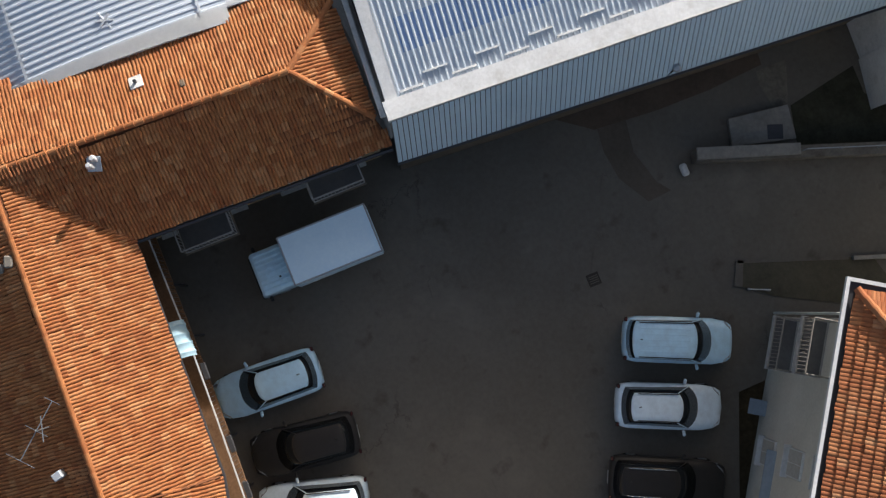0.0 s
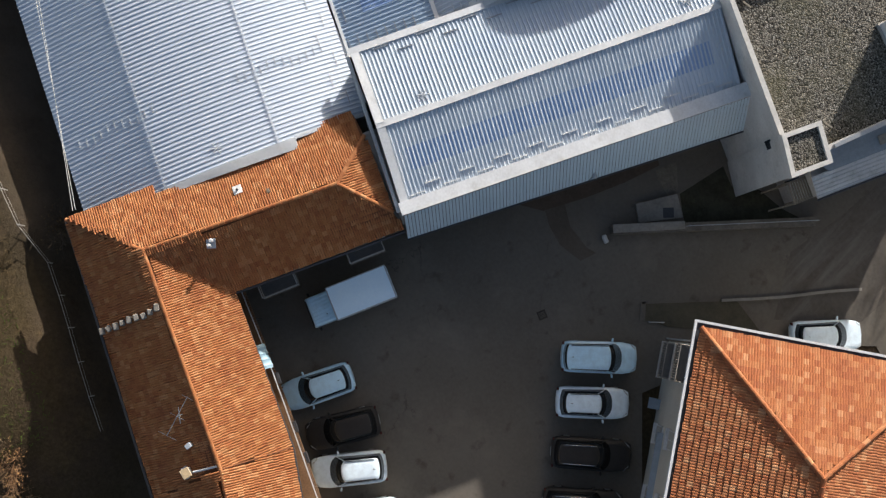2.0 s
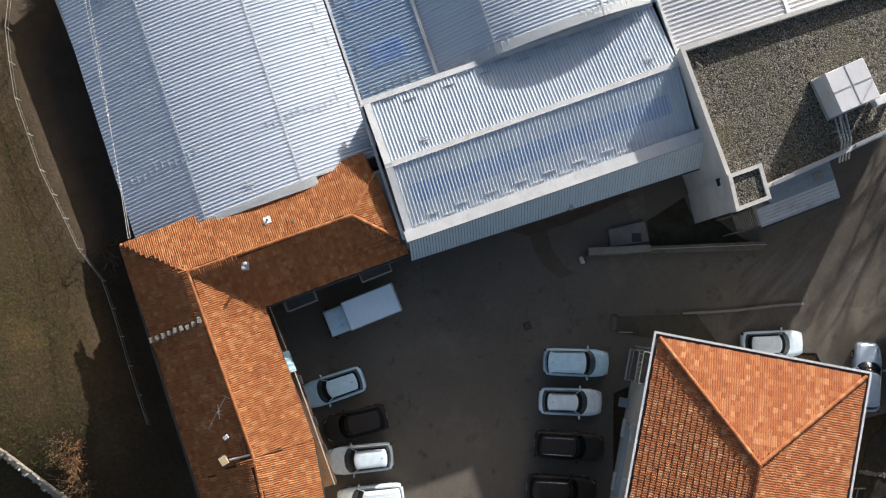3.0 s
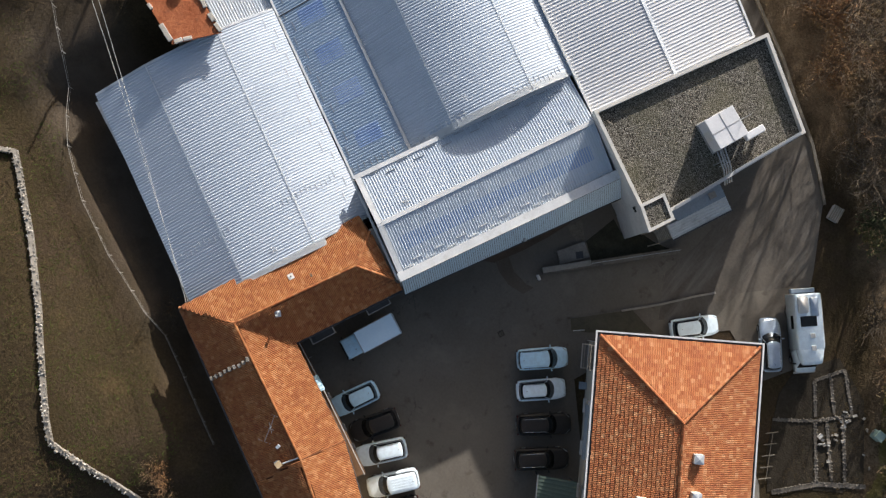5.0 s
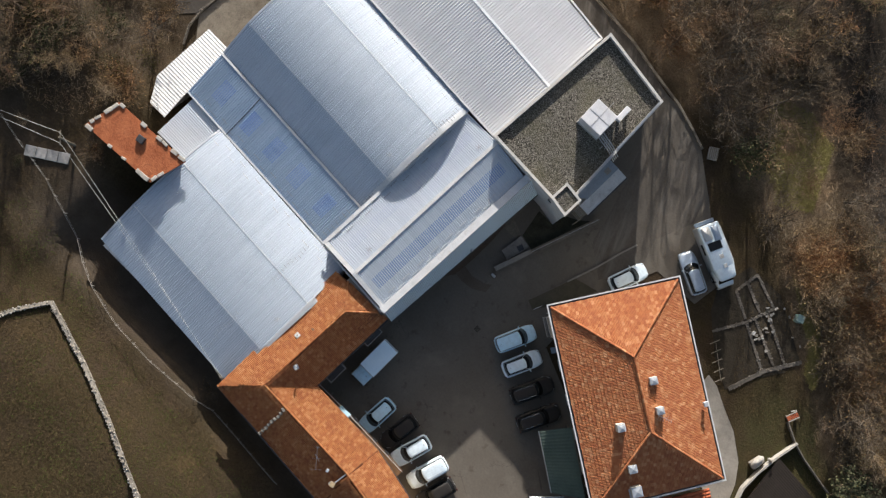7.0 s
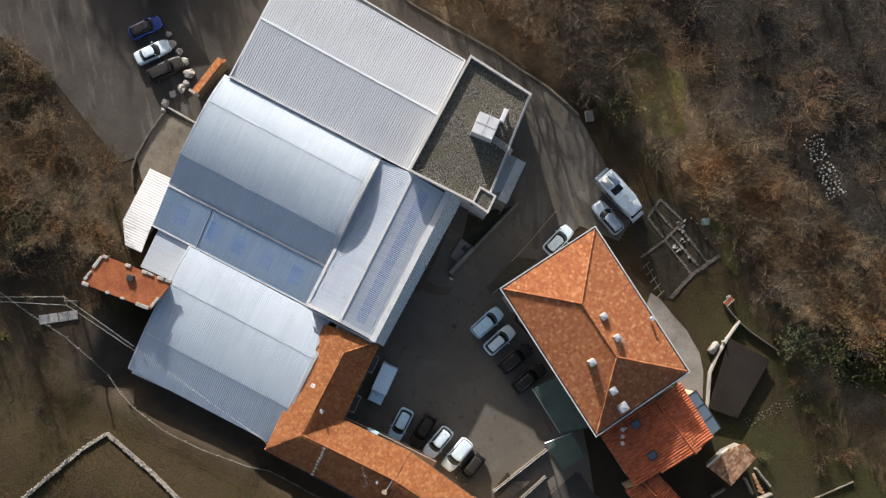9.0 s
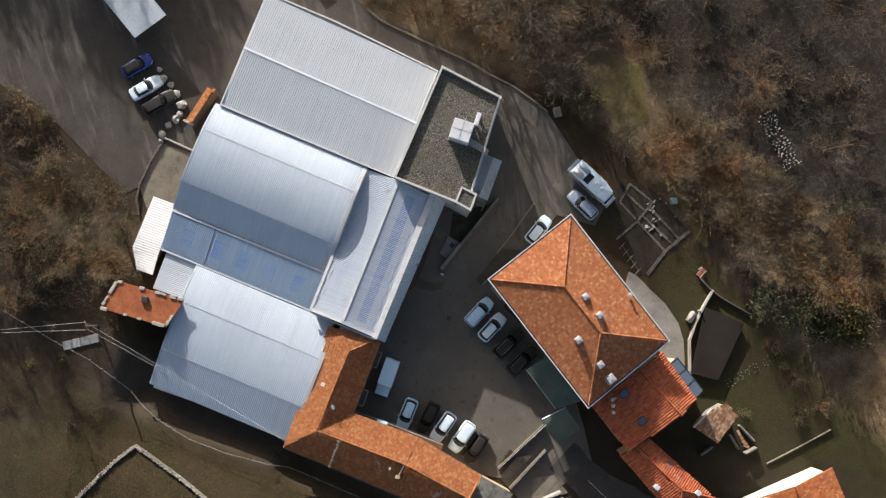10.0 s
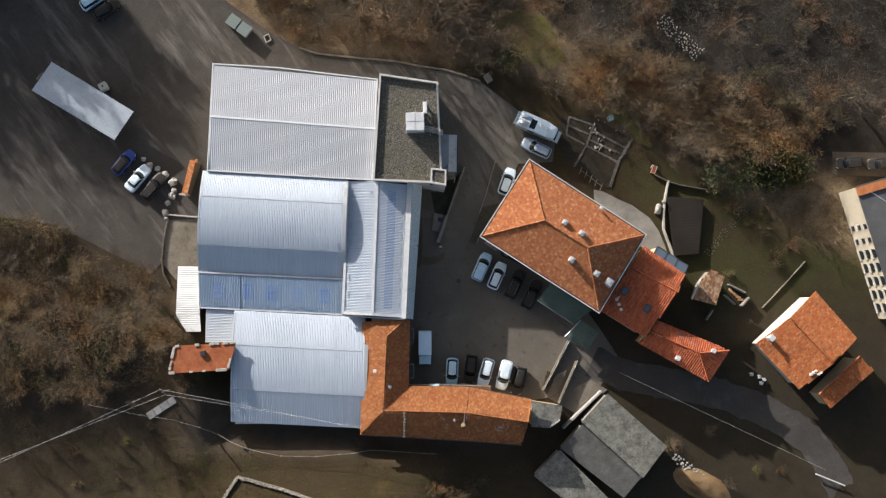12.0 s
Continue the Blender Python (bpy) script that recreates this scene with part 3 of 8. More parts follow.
    dot.inputs[1].default_value = (0.5 / 60, 0.87 / 60, 0)
    nt.links.new(pos, dot.inputs[0])
    leaves = ramp(nt, mixc(nt, 0.5, fine, mid), [(0.34, (0.07, 0.048, 0.029)), (0.5, (0.185, 0.133, 0.082)), (0.66, (0.31, 0.235, 0.155))])
    ravine = ramp(nt, mixc(nt, 0.5, fine, mid), [(0.35, (0.024, 0.020, 0.016)), (0.65, (0.046, 0.038, 0.030))])
    wob = mixc(nt, 0.12, dot.outputs["Value"], noise_node(nt, pos, 0.12, 4))
    edge = nt.nodes.new("ShaderNodeMapRange")
    edge.inputs[1].default_value, edge.inputs[2].default_value, edge.inputs[4].default_value = 35.5, 38.0, 0.85
    nt.links.new(sep.outputs[1], edge.inputs[0])
    c = mixc(nt, edge.outputs[0], c, leaves)
    west_m = nt.nodes.new("ShaderNodeMapRange")
    west_m.inputs[1].default_value, west_m.inputs[2].default_value, west_m.inputs[4].default_value = -31.0, -38.0, 0.75
    nt.links.new(sep.outputs[0], west_m.inputs[0])
    brown = ramp(nt, mixc(nt, 0.5, fine, mid), [(0.35, (0.036, 0.028, 0.019)), (0.65, (0.076, 0.058, 0.040))])
    c = mixc(nt, west_m.outputs[0], c, brown)
    c = mixc(nt, ramp(nt, wob, [(0.60, (0, 0, 0)), (0.64, (0.9, 0.9, 0.9))]), c, leaves)
    c = mixc(nt, ramp(nt, wob, [(0.735, (0, 0, 0)), (0.80, (1, 1, 1))]), c, ravine)
    nt.links.new(c, b.inputs["Base Color"])
    bump(nt, b, fine, 0.7, 0.15)
    return m


M["meadow"] = ground_material()


def dusty(name, angle, dark, light, dust, lo=0.50, hi=0.66):
    """Asphalt with long pale streaks turned by angle: dust, with sunlit stripes painted in."""
    m, nt, b = mat_base(name, 0.94)
    pos = coords(nt)
    n1, n2 = noise_node(nt, pos, 0.3, 5), noise_node(nt, pos, 4.5, 6, 0.75)
    c = ramp(nt, mixc(nt, 0.5, n1, n2), [(0.36, dark), (0.64, light)])
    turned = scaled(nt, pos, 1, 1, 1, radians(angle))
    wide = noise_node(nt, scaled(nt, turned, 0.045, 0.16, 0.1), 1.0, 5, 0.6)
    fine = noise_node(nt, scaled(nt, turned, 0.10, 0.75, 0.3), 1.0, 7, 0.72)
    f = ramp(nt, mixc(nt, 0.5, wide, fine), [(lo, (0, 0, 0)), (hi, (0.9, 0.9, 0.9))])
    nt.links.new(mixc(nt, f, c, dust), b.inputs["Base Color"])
    bump(nt, b, n2, 0.5, 0.03)
    return m


# lot streaks follow the sun's direction: sunlight painted in along with the dust
M["lot"] = dusty("dust_sun_asphalt", 52, (0.056, 0.049, 0.043), (0.092, 0.082, 0.072), (0.21, 0.192, 0.17), 0.52, 0.68)
M["drive"] = dusty("dust_sun_drive", 66, (0.088, 0.077, 0.065), (0.138, 0.122, 0.104), (0.225, 0.206, 0.184), 0.51, 0.68)
M["road"] = grainy("lane_asphalt", (0.050, 0.045, 0.041), (0.080, 0.073, 0.067), 0.92, 0, 0.15, 5.0, (0.13, 0.12, 0.11), 0.4, 0.02)
structure("ground", ground_mesh(), M["meadow"], "brown winter meadow with dry grass and bare soil", "ground", True)


def flat_patch(name, poly, z, mat, label, category, th=0.06):
    return structure(name, prism(poly, z - th, z), mat, label, category)


def ribbon(pts, width):
    """A plan polygon of given width along a line of points."""
    L, R = [], []
    for k, p in enumerate(pts):
        a, b = Vector(pts[max(0, k - 1)]), Vector(pts[min(len(pts) - 1, k + 1)])
        d = (b - a).normalized()
        n = Vector((-d.y, d.x)) * width / 2
        L.append(tuple(Vector(p) + n))
        R.append(tuple(Vector(p) - n))
    return L, R


def smooth_line(pts, n):
    """The line of points rounded off, n steps to each stretch."""
    P = [Vector(p) for p in pts]
    P = [2 * P[0] - P[1]] + P + [2 * P[-1] - P[-2]]
    out = []
    for a, b, c, d in zip(P, P[1:], P[2:], P[3:]):
        for k in range(n):
            t = k / n
            out.append(tuple(0.5 * (2 * b + (c - a) * t + (2 * a - 5 * b + 4 * c - d) * t * t + (3 * b - a - 3 * c + d) * t ** 3)))
    return out + [tuple(P[-2])]


def ribbon_mesh(pts, width, z, th=0.06, drape=False, rough=0.0):
    L, R = ribbon(pts, width)
    if rough:
        ragged = lambda a, b, s: tuple(Vector(a) + (Vector(a) - Vector(b)).normalized() * rough * (noise.noise(Vector((a[0] * 0.9, a[1] * 0.9, s))) + 0.5 * noise.noise(Vector((a[0] * 3, a[1] * 3, s)))))
        L, R = [ragged(a, b, 1) for a, b in zip(L, R)], [ragged(b, a, 2) for a, b in zip(L, R)]
    bm = bmesh.new()
    zz = lambda p: (ground_z(*p) if drape else 0) + z
    for k in range(len(pts) - 1):
        q = [L[k], L[k + 1], R[k + 1], R[k]]
        add_prism(bm, q, [zz(p) - th for p in q], [zz(p) for p in q])
    return bm


YARD = [(-2, -1.6), (-1.6, -12), (16, -13), (19, -12.5), (23.5, -15), (26.5, -11), (29.8, -7.4), (27, -3), (22, 4), (12.4, 8), (12.2, 15), (15, 21.5), (20, 21.8), (20.5, 25.4), (16.1, 28.4), (14, 30.2), (9.5, 33.6), (4.5, 35.2), (3, 35.2), (2, 17), (-2, 17)]
flat_patch("courtyard", YARD, 0.05, M["asphalt"], "dark worn asphalt yard between factory and houses", "yard", 0.3)
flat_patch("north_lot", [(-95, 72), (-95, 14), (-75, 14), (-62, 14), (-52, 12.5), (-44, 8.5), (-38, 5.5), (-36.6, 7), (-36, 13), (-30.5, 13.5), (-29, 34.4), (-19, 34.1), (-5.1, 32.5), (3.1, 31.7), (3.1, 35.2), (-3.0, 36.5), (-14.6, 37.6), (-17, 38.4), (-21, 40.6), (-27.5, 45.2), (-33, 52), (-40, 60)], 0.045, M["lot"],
           "dusty grey asphalt lot with painted sun streaks behind the factory", "yard", 0.3)
flat_patch("pavement", [(-36, 13.2), (-36.4, 6.8), (-34.5, 4.5), (-30.4, 6), (-30.3, 13.4)], 0.07, M["concrete_dark"], "stained concrete paving beside the hall", "pavement", 0.3)
flat_patch("pavement", [(26.0, 17.7), (27.3, 17.5), (29.25, 16.5), (31.7, 15.4), (34.2, 13.55), (35.5, 11.7), (36.3, 9.7), (36.9, 8.1), (35.0, 8.2), (31.0, 10.4), (26.3, 13.6)], 0.08, M["concrete_mid"], "stained concrete path beside the villa", "pavement", 0.3)
flat_patch("drive", [(4.6, 34.9), (9.3, 33.3), (13.3, 30.0), (14.2, 27.6), (12.6, 23.6), (13.4, 21.2), (11.4, 16.6), (8.2, 19.0), (7.4, 22.5), (6.2, 26.0), (4.6, 29.5)], 0.056, M["drive"], "drive with pale dusty wheel tracks and painted sun streaks", "drive", 0.2)
flat_patch("terrace", [(22.8, -11.2), (25.3, -9.9), (27.7, -11.4), (24.0, -14.4)], 0.12, M["concrete_dark"], "stained concrete slab beside the barn", "slab", 0.3)
flat_patch("upper_parking", [(61.4, 23.4), (72, 23.2), (72, 19.6), (61.6, 20.0)], 0.08, M["dark_patch"], "dark asphalt parking strip by the apartment house", "parking", 0.3)
structure("kerb", ribbon_mesh([(-17, 38.5), (-14.6, 37.7), (-9, 37.1), (-3.0, 36.6), (0.5, 35.9), (4.5, 35.3), (7.2, 34.5), (9.5, 33.7)], 0.25, 0.3, 0.6), M["concrete_dark"], "low dark kerb along the drive", "kerb")
structure("road", ribbon_mesh(smooth_line([(25.5, -7.2), (30, -9.2), (36, -10.4), (43.4, -11.8), (50.5, -14.5), (56.3, -18), (60.2, -23), (62, -28), (63.5, -36), (64, -60)], 8), 4.4, 0.07, 0.3, False, 0.45), M["road"],
          "narrow curving grey asphalt lane", "road")
flat_patch("pavement", [(-0.2, 5.4), (0.75, 6.7), (0.95, 9.3), (0.97, 11.6), (0.8, 13.9), (-0.1, 14.0)], 0.058, M["brown_soil"], "brown trodden strip along the factory wall", "pavement", 0.2)
flat_patch("pavement", [(0.78, 6.8), (0.84, 8.0), (2.13, 7.8), (3.58, 8.2), (4.1, 8.6), (4.18, 7.6), (2.9, 6.85), (1.7, 6.7)], 0.060, M["asphalt_patch"], "dark curved asphalt patch", "pavement", 0.2)
flat_patch("pavement", [(0.98, 8.0), (1.0, 9.3), (2.75, 9.35), (4.2, 9.0), (3.58, 8.2), (2.13, 7.8)], 0.064, M["asphalt"], "brown trodden curve beside the wall end", "pavement", 0.2)
flat_patch("pavement", [(0.97, 13.6), (0.97, 14.9), (2.6, 14.3), (2.7, 13.7), (1.46, 13.5)], 0.062, M["concrete_dark"], "grey concrete patch beside the slab", "pavement", 0.2)
# no pit is dug here; its darkness is painted as a flat patch
flat_patch("pavement", [(2.75, 14.35), (4.2, 14.0), (4.45, 13.95), (6.75, 20.4), (5.7, 19.5), (4.2, 18.7), (3.4, 17.3), (2.2, 17.3)], 0.061, M["pit_shade"], "flat patch painted dark for a shaded pit between the wall and the block", "pavement", 0.2)
flat_patch("pavement", [(0.2, 16.6), (2.3, 16.6), (2.3, 17.8), (0.2, 18.1)], 0.046, M["asphalt"], "shaded asphalt at the foot of the block", "pavement", 0.2)
# ---- factory ----


def plane(poly3, drop=0.0, th=0.12):
    bm = bmesh.new()
    hi = [bm.verts.new((p[0], p[1], p[2] - drop)) for p in poly3]
    lo = [bm.verts.new((p[0], p[1], p[2] - drop - th)) for p in poly3]
    n = len(poly3)
    bm.faces.new(hi)
    bm.faces.new(lo[::-1])
    for k in range(n):
        bm.faces.new((hi[k], lo[k], lo[(k + 1) % n], hi[(k + 1) % n]))
    bmesh.ops.recalc_face_normals(bm, faces=bm.faces)
    return bm


def sheet_profile(y0, z0, y1, z1, rise, counts, bow=(0.1, 0.75, 1.0)):
    """A shallow arch from (y0, z0) to (y1, z1) in three sheets that meet at seams, the lowest almost flat."""
    c, n = math.hypot(y1 - y0, z1 - z0), sum(counts)
    R = (c * c / 4 + rise * rise) / (2 * rise)
    high = lambda f: math.sqrt(R * R - ((f - 0.5) * c) ** 2) - (R - rise)
    knots = [0.0, counts[0] / n, (counts[0] + counts[1]) / n, 1.0]
    out = []
    for k in range(n + 1):
        f = k / n
        i = 0 if k <= counts[0] else 1 if k <= counts[0] + counts[1] else 2
        a, b = knots[i], knots[i + 1]
        flat = high(a) + (high(b) - high(a)) * (f - a) / (b - a)
        out.append((y0 + (y1 - y0) * f, z0 + (z1 - z0) * f + flat + bow[i] * (high(f) - flat)))
    return out


def vault_hall(name, label, x0, x1, south, north, rise, wall_mat, x0n, x1n, skew, counts):
    """A hall under an arched sheet roof; its axis runs along x. south, north: (y, z) of the springings."""
    prof = sheet_profile(*south, *north, rise, counts)
    n = len(prof) - 1

    def S(u, v):
        f = v * n
        k = min(int(f), n - 1)
        y, z = lerp(prof[k], prof[k + 1], f - k)
        a, b = x0 + (x0n - x0) * v, x1 + (x1n - x1) * v
        return (a + (b - a) * u, y + skew * (u - 0.5), z)

    hall = thing(name, ((x0 + x1) / 2, (south[0] + north[0]) / 2, 0), label, "factory hall")
    part("roof", ribbed(S, x1 - x0, n, 0.23, 0.034, 0.26), M["vault"], hall, "ribbed pale metal arched roof sheet")
    for u0, u1 in ((0.006, 0.017), (0.983, 0.994)):
        bm = bmesh.new()
        rows = []
        for u in (u0, u1):
            rows.append([bm.verts.new((*S(u, k / n)[:2], 0)) for k in range(n + 1)])
            rows.append([bm.verts.new((*S(u, k / n)[:2], S(u, k / n)[2] - 0.06)) for k in range(n + 1)])
        for k in range(n):
            bm.faces.new((rows[0][k], rows[0][k + 1], rows[1][k + 1], rows[1][k]))
            bm.faces.new((rows[2][k], rows[3][k], rows[3][k + 1], rows[2][k + 1]))
            bm.faces.new((rows[1][k], rows[1][k + 1], rows[3][k + 1], rows[3][k]))
        part("gable_wall", bm, wall_mat, hall)
    for v, (y, z) in ((0, south), (1, north)):
        s = 1 if v == 0 else -1
        part("wall", box(((x0 + x1) / 2, y + s * 0.3, z / 2 - 0.05), (abs(x1 - x0) - 1.2, 0.25, z - 0.1)), wall_mat, hall)
    return hall, S


hall_s, S_v1 = vault_hall("vaulted_hall", "pale ribbed metal barrel-vaulted factory hall beside the tiled house", -25.65, -7.1, (-15.75, 4.7), (-0.35, 5.2), 1.5, M["gutter"], -25.2, -7.05, -1.0, (9, 12, 9))
hall_n, S_v2 = vault_hall("vaulted_hall", "pale ribbed metal barrel-vaulted factory hall beside the gabled hall", -30.2, -9.8, (5.1, 5.7), (18.95, 6.75), 2.0, M["concrete"], -29.5, -9.35, -1.1, (8, 15, 8))


def bar_on(S, u, v, du, dv, w, h, parent, mat, name):
    """A low bar that lies on the surface S from (u, v) to (u + du, v + dv)."""
    a, b = Vector(S(u, v)), Vector(S(u + du, v + dv))
    d = (b - a).normalized()
    up = Vector((0, 0, 1))
    s = d.cross(up).normalized() * w / 2
    n = s.cross(d).normalized()
    if n.z < 0:
        n = -n
    bm = bmesh.new()
    lo = [bm.verts.new(p + n * 0.02) for p in (a - s, a + s, b + s, b - s)]
    hi = [bm.verts.new(p + n * (0.02 + h)) for p in (a - s, a + s, b + s, b - s)]
    bm.faces.new(hi)
    for k in range(4):
        bm.faces.new((lo[k], lo[(k + 1) % 4], hi[(k + 1) % 4], hi[k]))
    bmesh.ops.recalc_face_normals(bm, faces=bm.faces)
    return part(name, bm, mat, parent)


def seam_over(S, v, parent):
    """A flat cap strip along the whole vault at v."""
    bm = bmesh.new()
    L = [[bm.verts.new(Vector(S(k / 8, v + e)) + Vector((0, 0, 0.075))) for k in range(9)] for e in (-0.0034, 0.0034)]
    for k in range(8):
        bm.faces.new((L[0][k], L[0][k + 1], L[1][k + 1], L[1][k]))
    bmesh.ops.solidify(bm, geom=bm.faces[:], thickness=0.03)
    part("seam_cap", bm, M["vault_trim"], parent, "raised sheet seam")


def end_flashing(S, u0, u1, v0, v1, parent, lift=0.045, skirt=0.0):
    bm = bmesh.new()
    n = 30
    ends = u1 if isinstance(u1, tuple) else (u1, u1)
    A = [[bm.verts.new(Vector(S(u[0] + (u[1] - u[0]) * k / n, v0 + (v1 - v0) * k / n)) + Vector((0, 0, lift))) for k in range(n + 1)] for u in ((u0, u0), ends)]
    for k in range(n):
        bm.faces.new((A[0][k], A[0][k + 1], A[1][k + 1], A[1][k]))
    if skirt:
        low = [bm.verts.new(v.co - Vector((0, 0, skirt))) for v in A[1]]
        for k in range(n):
            bm.faces.new((A[1][k], A[1][k + 1], low[k + 1], low[k]))
    bmesh.ops.solidify(bm, geom=bm.faces[:], thickness=0.03)
    part("end_flashing", bm, M["vault_trim"], parent, "smooth pale metal edge strip")


for hall, S, L in ((hall_s, S_v1, 18.2), (hall_n, S_v2, 20.4)):
    for v in (0.3, 0.7) if hall is hall_s else (8 / 31, 23 / 31):
        seam_over(S, v, hall)
    rng = random.Random(5)
    # stepping bars up the sheet near the east end
    u = 0.77 if hall is hall_s else 0.955
    for v0, v1, n in ((0.06, 0.34, 11), (0.64, 0.93, 12)):
        for k in range(n):
            bar_on(S, u + 0.008 * math.sin(k), v0 + (v1 - v0) * k / (n - 1), 0.024, 0, 0.055, 0.035, hall, M["zinc"], "step_bar")
    # staggered snow guards near the upper edge
    n = 16
    for k in range(n):
        bar_on(S, 0.03 + 0.94 * k / n, 0.93 + 0.035 * (k % 2), 0.042, 0, 0.05, 0.04, hall, M["flashing"], "snow_guard")
end_flashing(S_v1, 0.994, (1.0125, 1.0280), 0.215, 0.757, hall_s, 0.045, 0.6)
end_flashing(S_v1, 0.988, 1.0, 0.0, 0.215, hall_s, 0.045, 0.4)
end_flashing(S_v1, 0.988, 1.0, 0.757, 1.0, hall_s, 0.045, 0.7)
end_flashing(S_v1, 0.0, 0.010, 0.0, 1.0, hall_s)
end_flashing(S_v2, 0.972, 1.0, 0.03, 0.97, hall_n)
end_flashing(S_v2, 0.0, 0.010, 0.0, 1.0, hall_n)


def roof_bracket(x, y, z, parent):
    """A small crossed holder for a lightning wire."""
    for k, a in enumerate((20, 75, 130)):
        part("wire_holder", box((x, y, z + 0.05 + 0.02 * k), (0.72 - 0.1 * k, 0.07, 0.04), a, 0.01), M["zinc"], parent)


roof_bracket(-8.05, -8.5, 6.36, hall_s)
roof_bracket(-11.5, 9.8, 8.1, hall_n)

LK = [(-30.0, 0.45, 5.08), (-10.25, -0.55, 5.08), (-10.05, 4.55, 5.75), (-30.15, 5.55, 5.75)]
S_l = bilinear(*LK)
link = thing("link_hall", (-20, 3, 0), "blue-grey lean-to roof with skylight strips between two vaulted halls", "factory hall")
part("roof", ribbed(S_l, 19.9, 4, 0.23, 0.05, 0.22), M["blue_sheet"], link)
part("wall", prism([(-29.9, 1.0), (-10.35, 0.2), (-10.1, 4.4), (-30.0, 5.4)], 0, 5.05), M["concrete"], link)
for k, u in enumerate((0.10, 0.30, 0.47, 0.64, 0.83)):
    a, b = u, u + 0.075
    sub = lambda uu, v, a=a, b=b: Vector(S_l(a + (b - a) * uu, 0.30 + 0.42 * v)) + Vector((0, 0, 0.012))
    part("skylight", ribbed(sub, 1.5, 2, 0.23, 0.05, 0.22), M["skylight"], link, "blue translucent roof sheet")
bar_on(S_l, 0.0, 0.985, 1.0, 0, 0.22, 0.10, link, M["flashing"], "valley_gutter")
bar_on(S_l, 0.0, 0.02, 1.0, 0, 0.16, 0.06, link, M["flashing"], "valley_gutter")
bar_on(S_l, 0.285, 0.02, 0.0, 0.95, 0.06, 0.07, link, M["dark_metal"], "sheet_joint")
for k in range(8):
    bar_on(S_l, 0.955, 0.06 + 0.1 * k, 0.028, 0, 0.05, 0.07, link, M["steel"], "step_bar")
for k in range(15):
    bar_on(S_l, 0.03 + 0.06 * k, 0.10 + 0.07 * (k % 2), 0.04, 0, 0.05, 0.06, link, M["steel"], "snow_guard")

front = thing("front_hall", (-5, 9, 0), "low gabled factory hall with ribbed white roof and blue skylights", "factory hall")
RZ = 7.25
S_fw = bilinear((-10.2, -0.42, 6.75), (-9.5, 18.05, 6.75), (-5.40, 18.0, RZ), (-6.05, -0.6, RZ))
S_fe = bilinear((-1.95, -0.9, 6.65), (-1.28, 17.6, 6.65), (-5.40, 18.0, RZ), (-6.05, -0.6, RZ))


def strip(S, v0, v1, u0=0.0, u1=1.0):
    return lambda u, v: S(u0 + (u1 - u0) * u, v0 + (v1 - v0) * v)


for S, v0, v1, u0, u1 in ((S_fe, 0.34, 0.62, 0.055, 0.94), (S_fw, 0.36, 0.60, 0.08, 0.93)):
    n = 87
    a, b = round(u0 * n) / n, round(u1 * n) / n
    part("roof_slope", ribbed(strip(S, 0, v0), 18.3, 2, 18.3 / n, 0.055, 0.2), M["white_sheet"], front)
    part("roof_slope", ribbed(strip(S, v1, 1), 18.3, 2, 18.3 / n, 0.055, 0.2), M["white_sheet"], front)
    for c, d, mat, nm in ((0, a, M["white_sheet"], "roof_slope"), (a, b, M["skylight"] if S is S_fe else M["skylight_pale"], "skylight"), (b, 1, M["white_sheet"], "roof_slope")):
        ob = part(nm, ribbed(strip(S, v0, v1, c, d), 18.3 * (d - c), 2, 18.3 / n, 0.055, 0.2), mat, front, "blue translucent roof strip" if nm == "skylight" else "")
        if nm == "skylight":
            ob.data.materials.append(M["white_sheet"])
            for p in ob.data.polygons:
                p.material_index = int((p.index // 2) % 5 in (1, 2, 3))
bar_on(S_fe, 0, 0.985, 1, 0, 0.34, 0.09, front, M["flashing"], "ridge_cap")
bar_on(S_fe, 0.012, 0, 0, 1, 0.42, 0.10, front, M["flashing"], "verge_cap")
bar_on(S_fw, 0.012, 0, 0, 1, 0.42, 0.10, front, M["flashing"], "verge_cap")
bar_on(S_fw, 0, 0.03, 1, 0, 0.34, 0.12, front, M["flashing"], "eaves_cap")
for k in range(19):
    bar_on(S_fe, 0.03 + 0.05 * k, 0.055 + 0.085 * (k % 2), 0.046, 0, 0.06, 0.10, front, M["flashing"], "snow_guard")
for k in range(14):
    bar_on(S_fw, 0.06 + 0.065 * k, 0.10 + 0.10 * (k % 2), 0.045, 0, 0.05, 0.08, front, M["steel"], "snow_guard")
roof_bracket(-6.6, 2.2, 7.2, front)
roof_bracket(-6.2, 16.4, 7.2, front)
part("wall", prism([(-9.9, -0.2), (-1.9, -0.4), (-1.3, 17.5), (-9.45, 17.9)], 0, 6.5), M["concrete"], front)
part("gutter", box((-5.8, -0.86, 6.5), (8.4, 0.2, 0.16), -3.6, 0.03), M["gutter"], front, "pale box gutter along the house")
part("parapet_cap", prism([(-2.02, -1.0), (-1.36, -1.03), (-0.47, 18.05), (-1.22, 18.1)], 6.55, 6.9), M["flashing"], front, "white sheet-metal parapet cap")
cl = bilinear((-1.33, -0.95, 6.72), (-0.45, 18.03, 6.72), (0.93, 17.95, 4.05), (-0.36, -1.15, 4.0))
clad = part("cladding", ribbed(lambda u, v: Vector(cl(u, v)) - Vector((0.03, 0, 0.07)), 18.2, 1, 2.0, 0.0), M["dark_metal"], front, "sloping blue-grey panelled cladding")
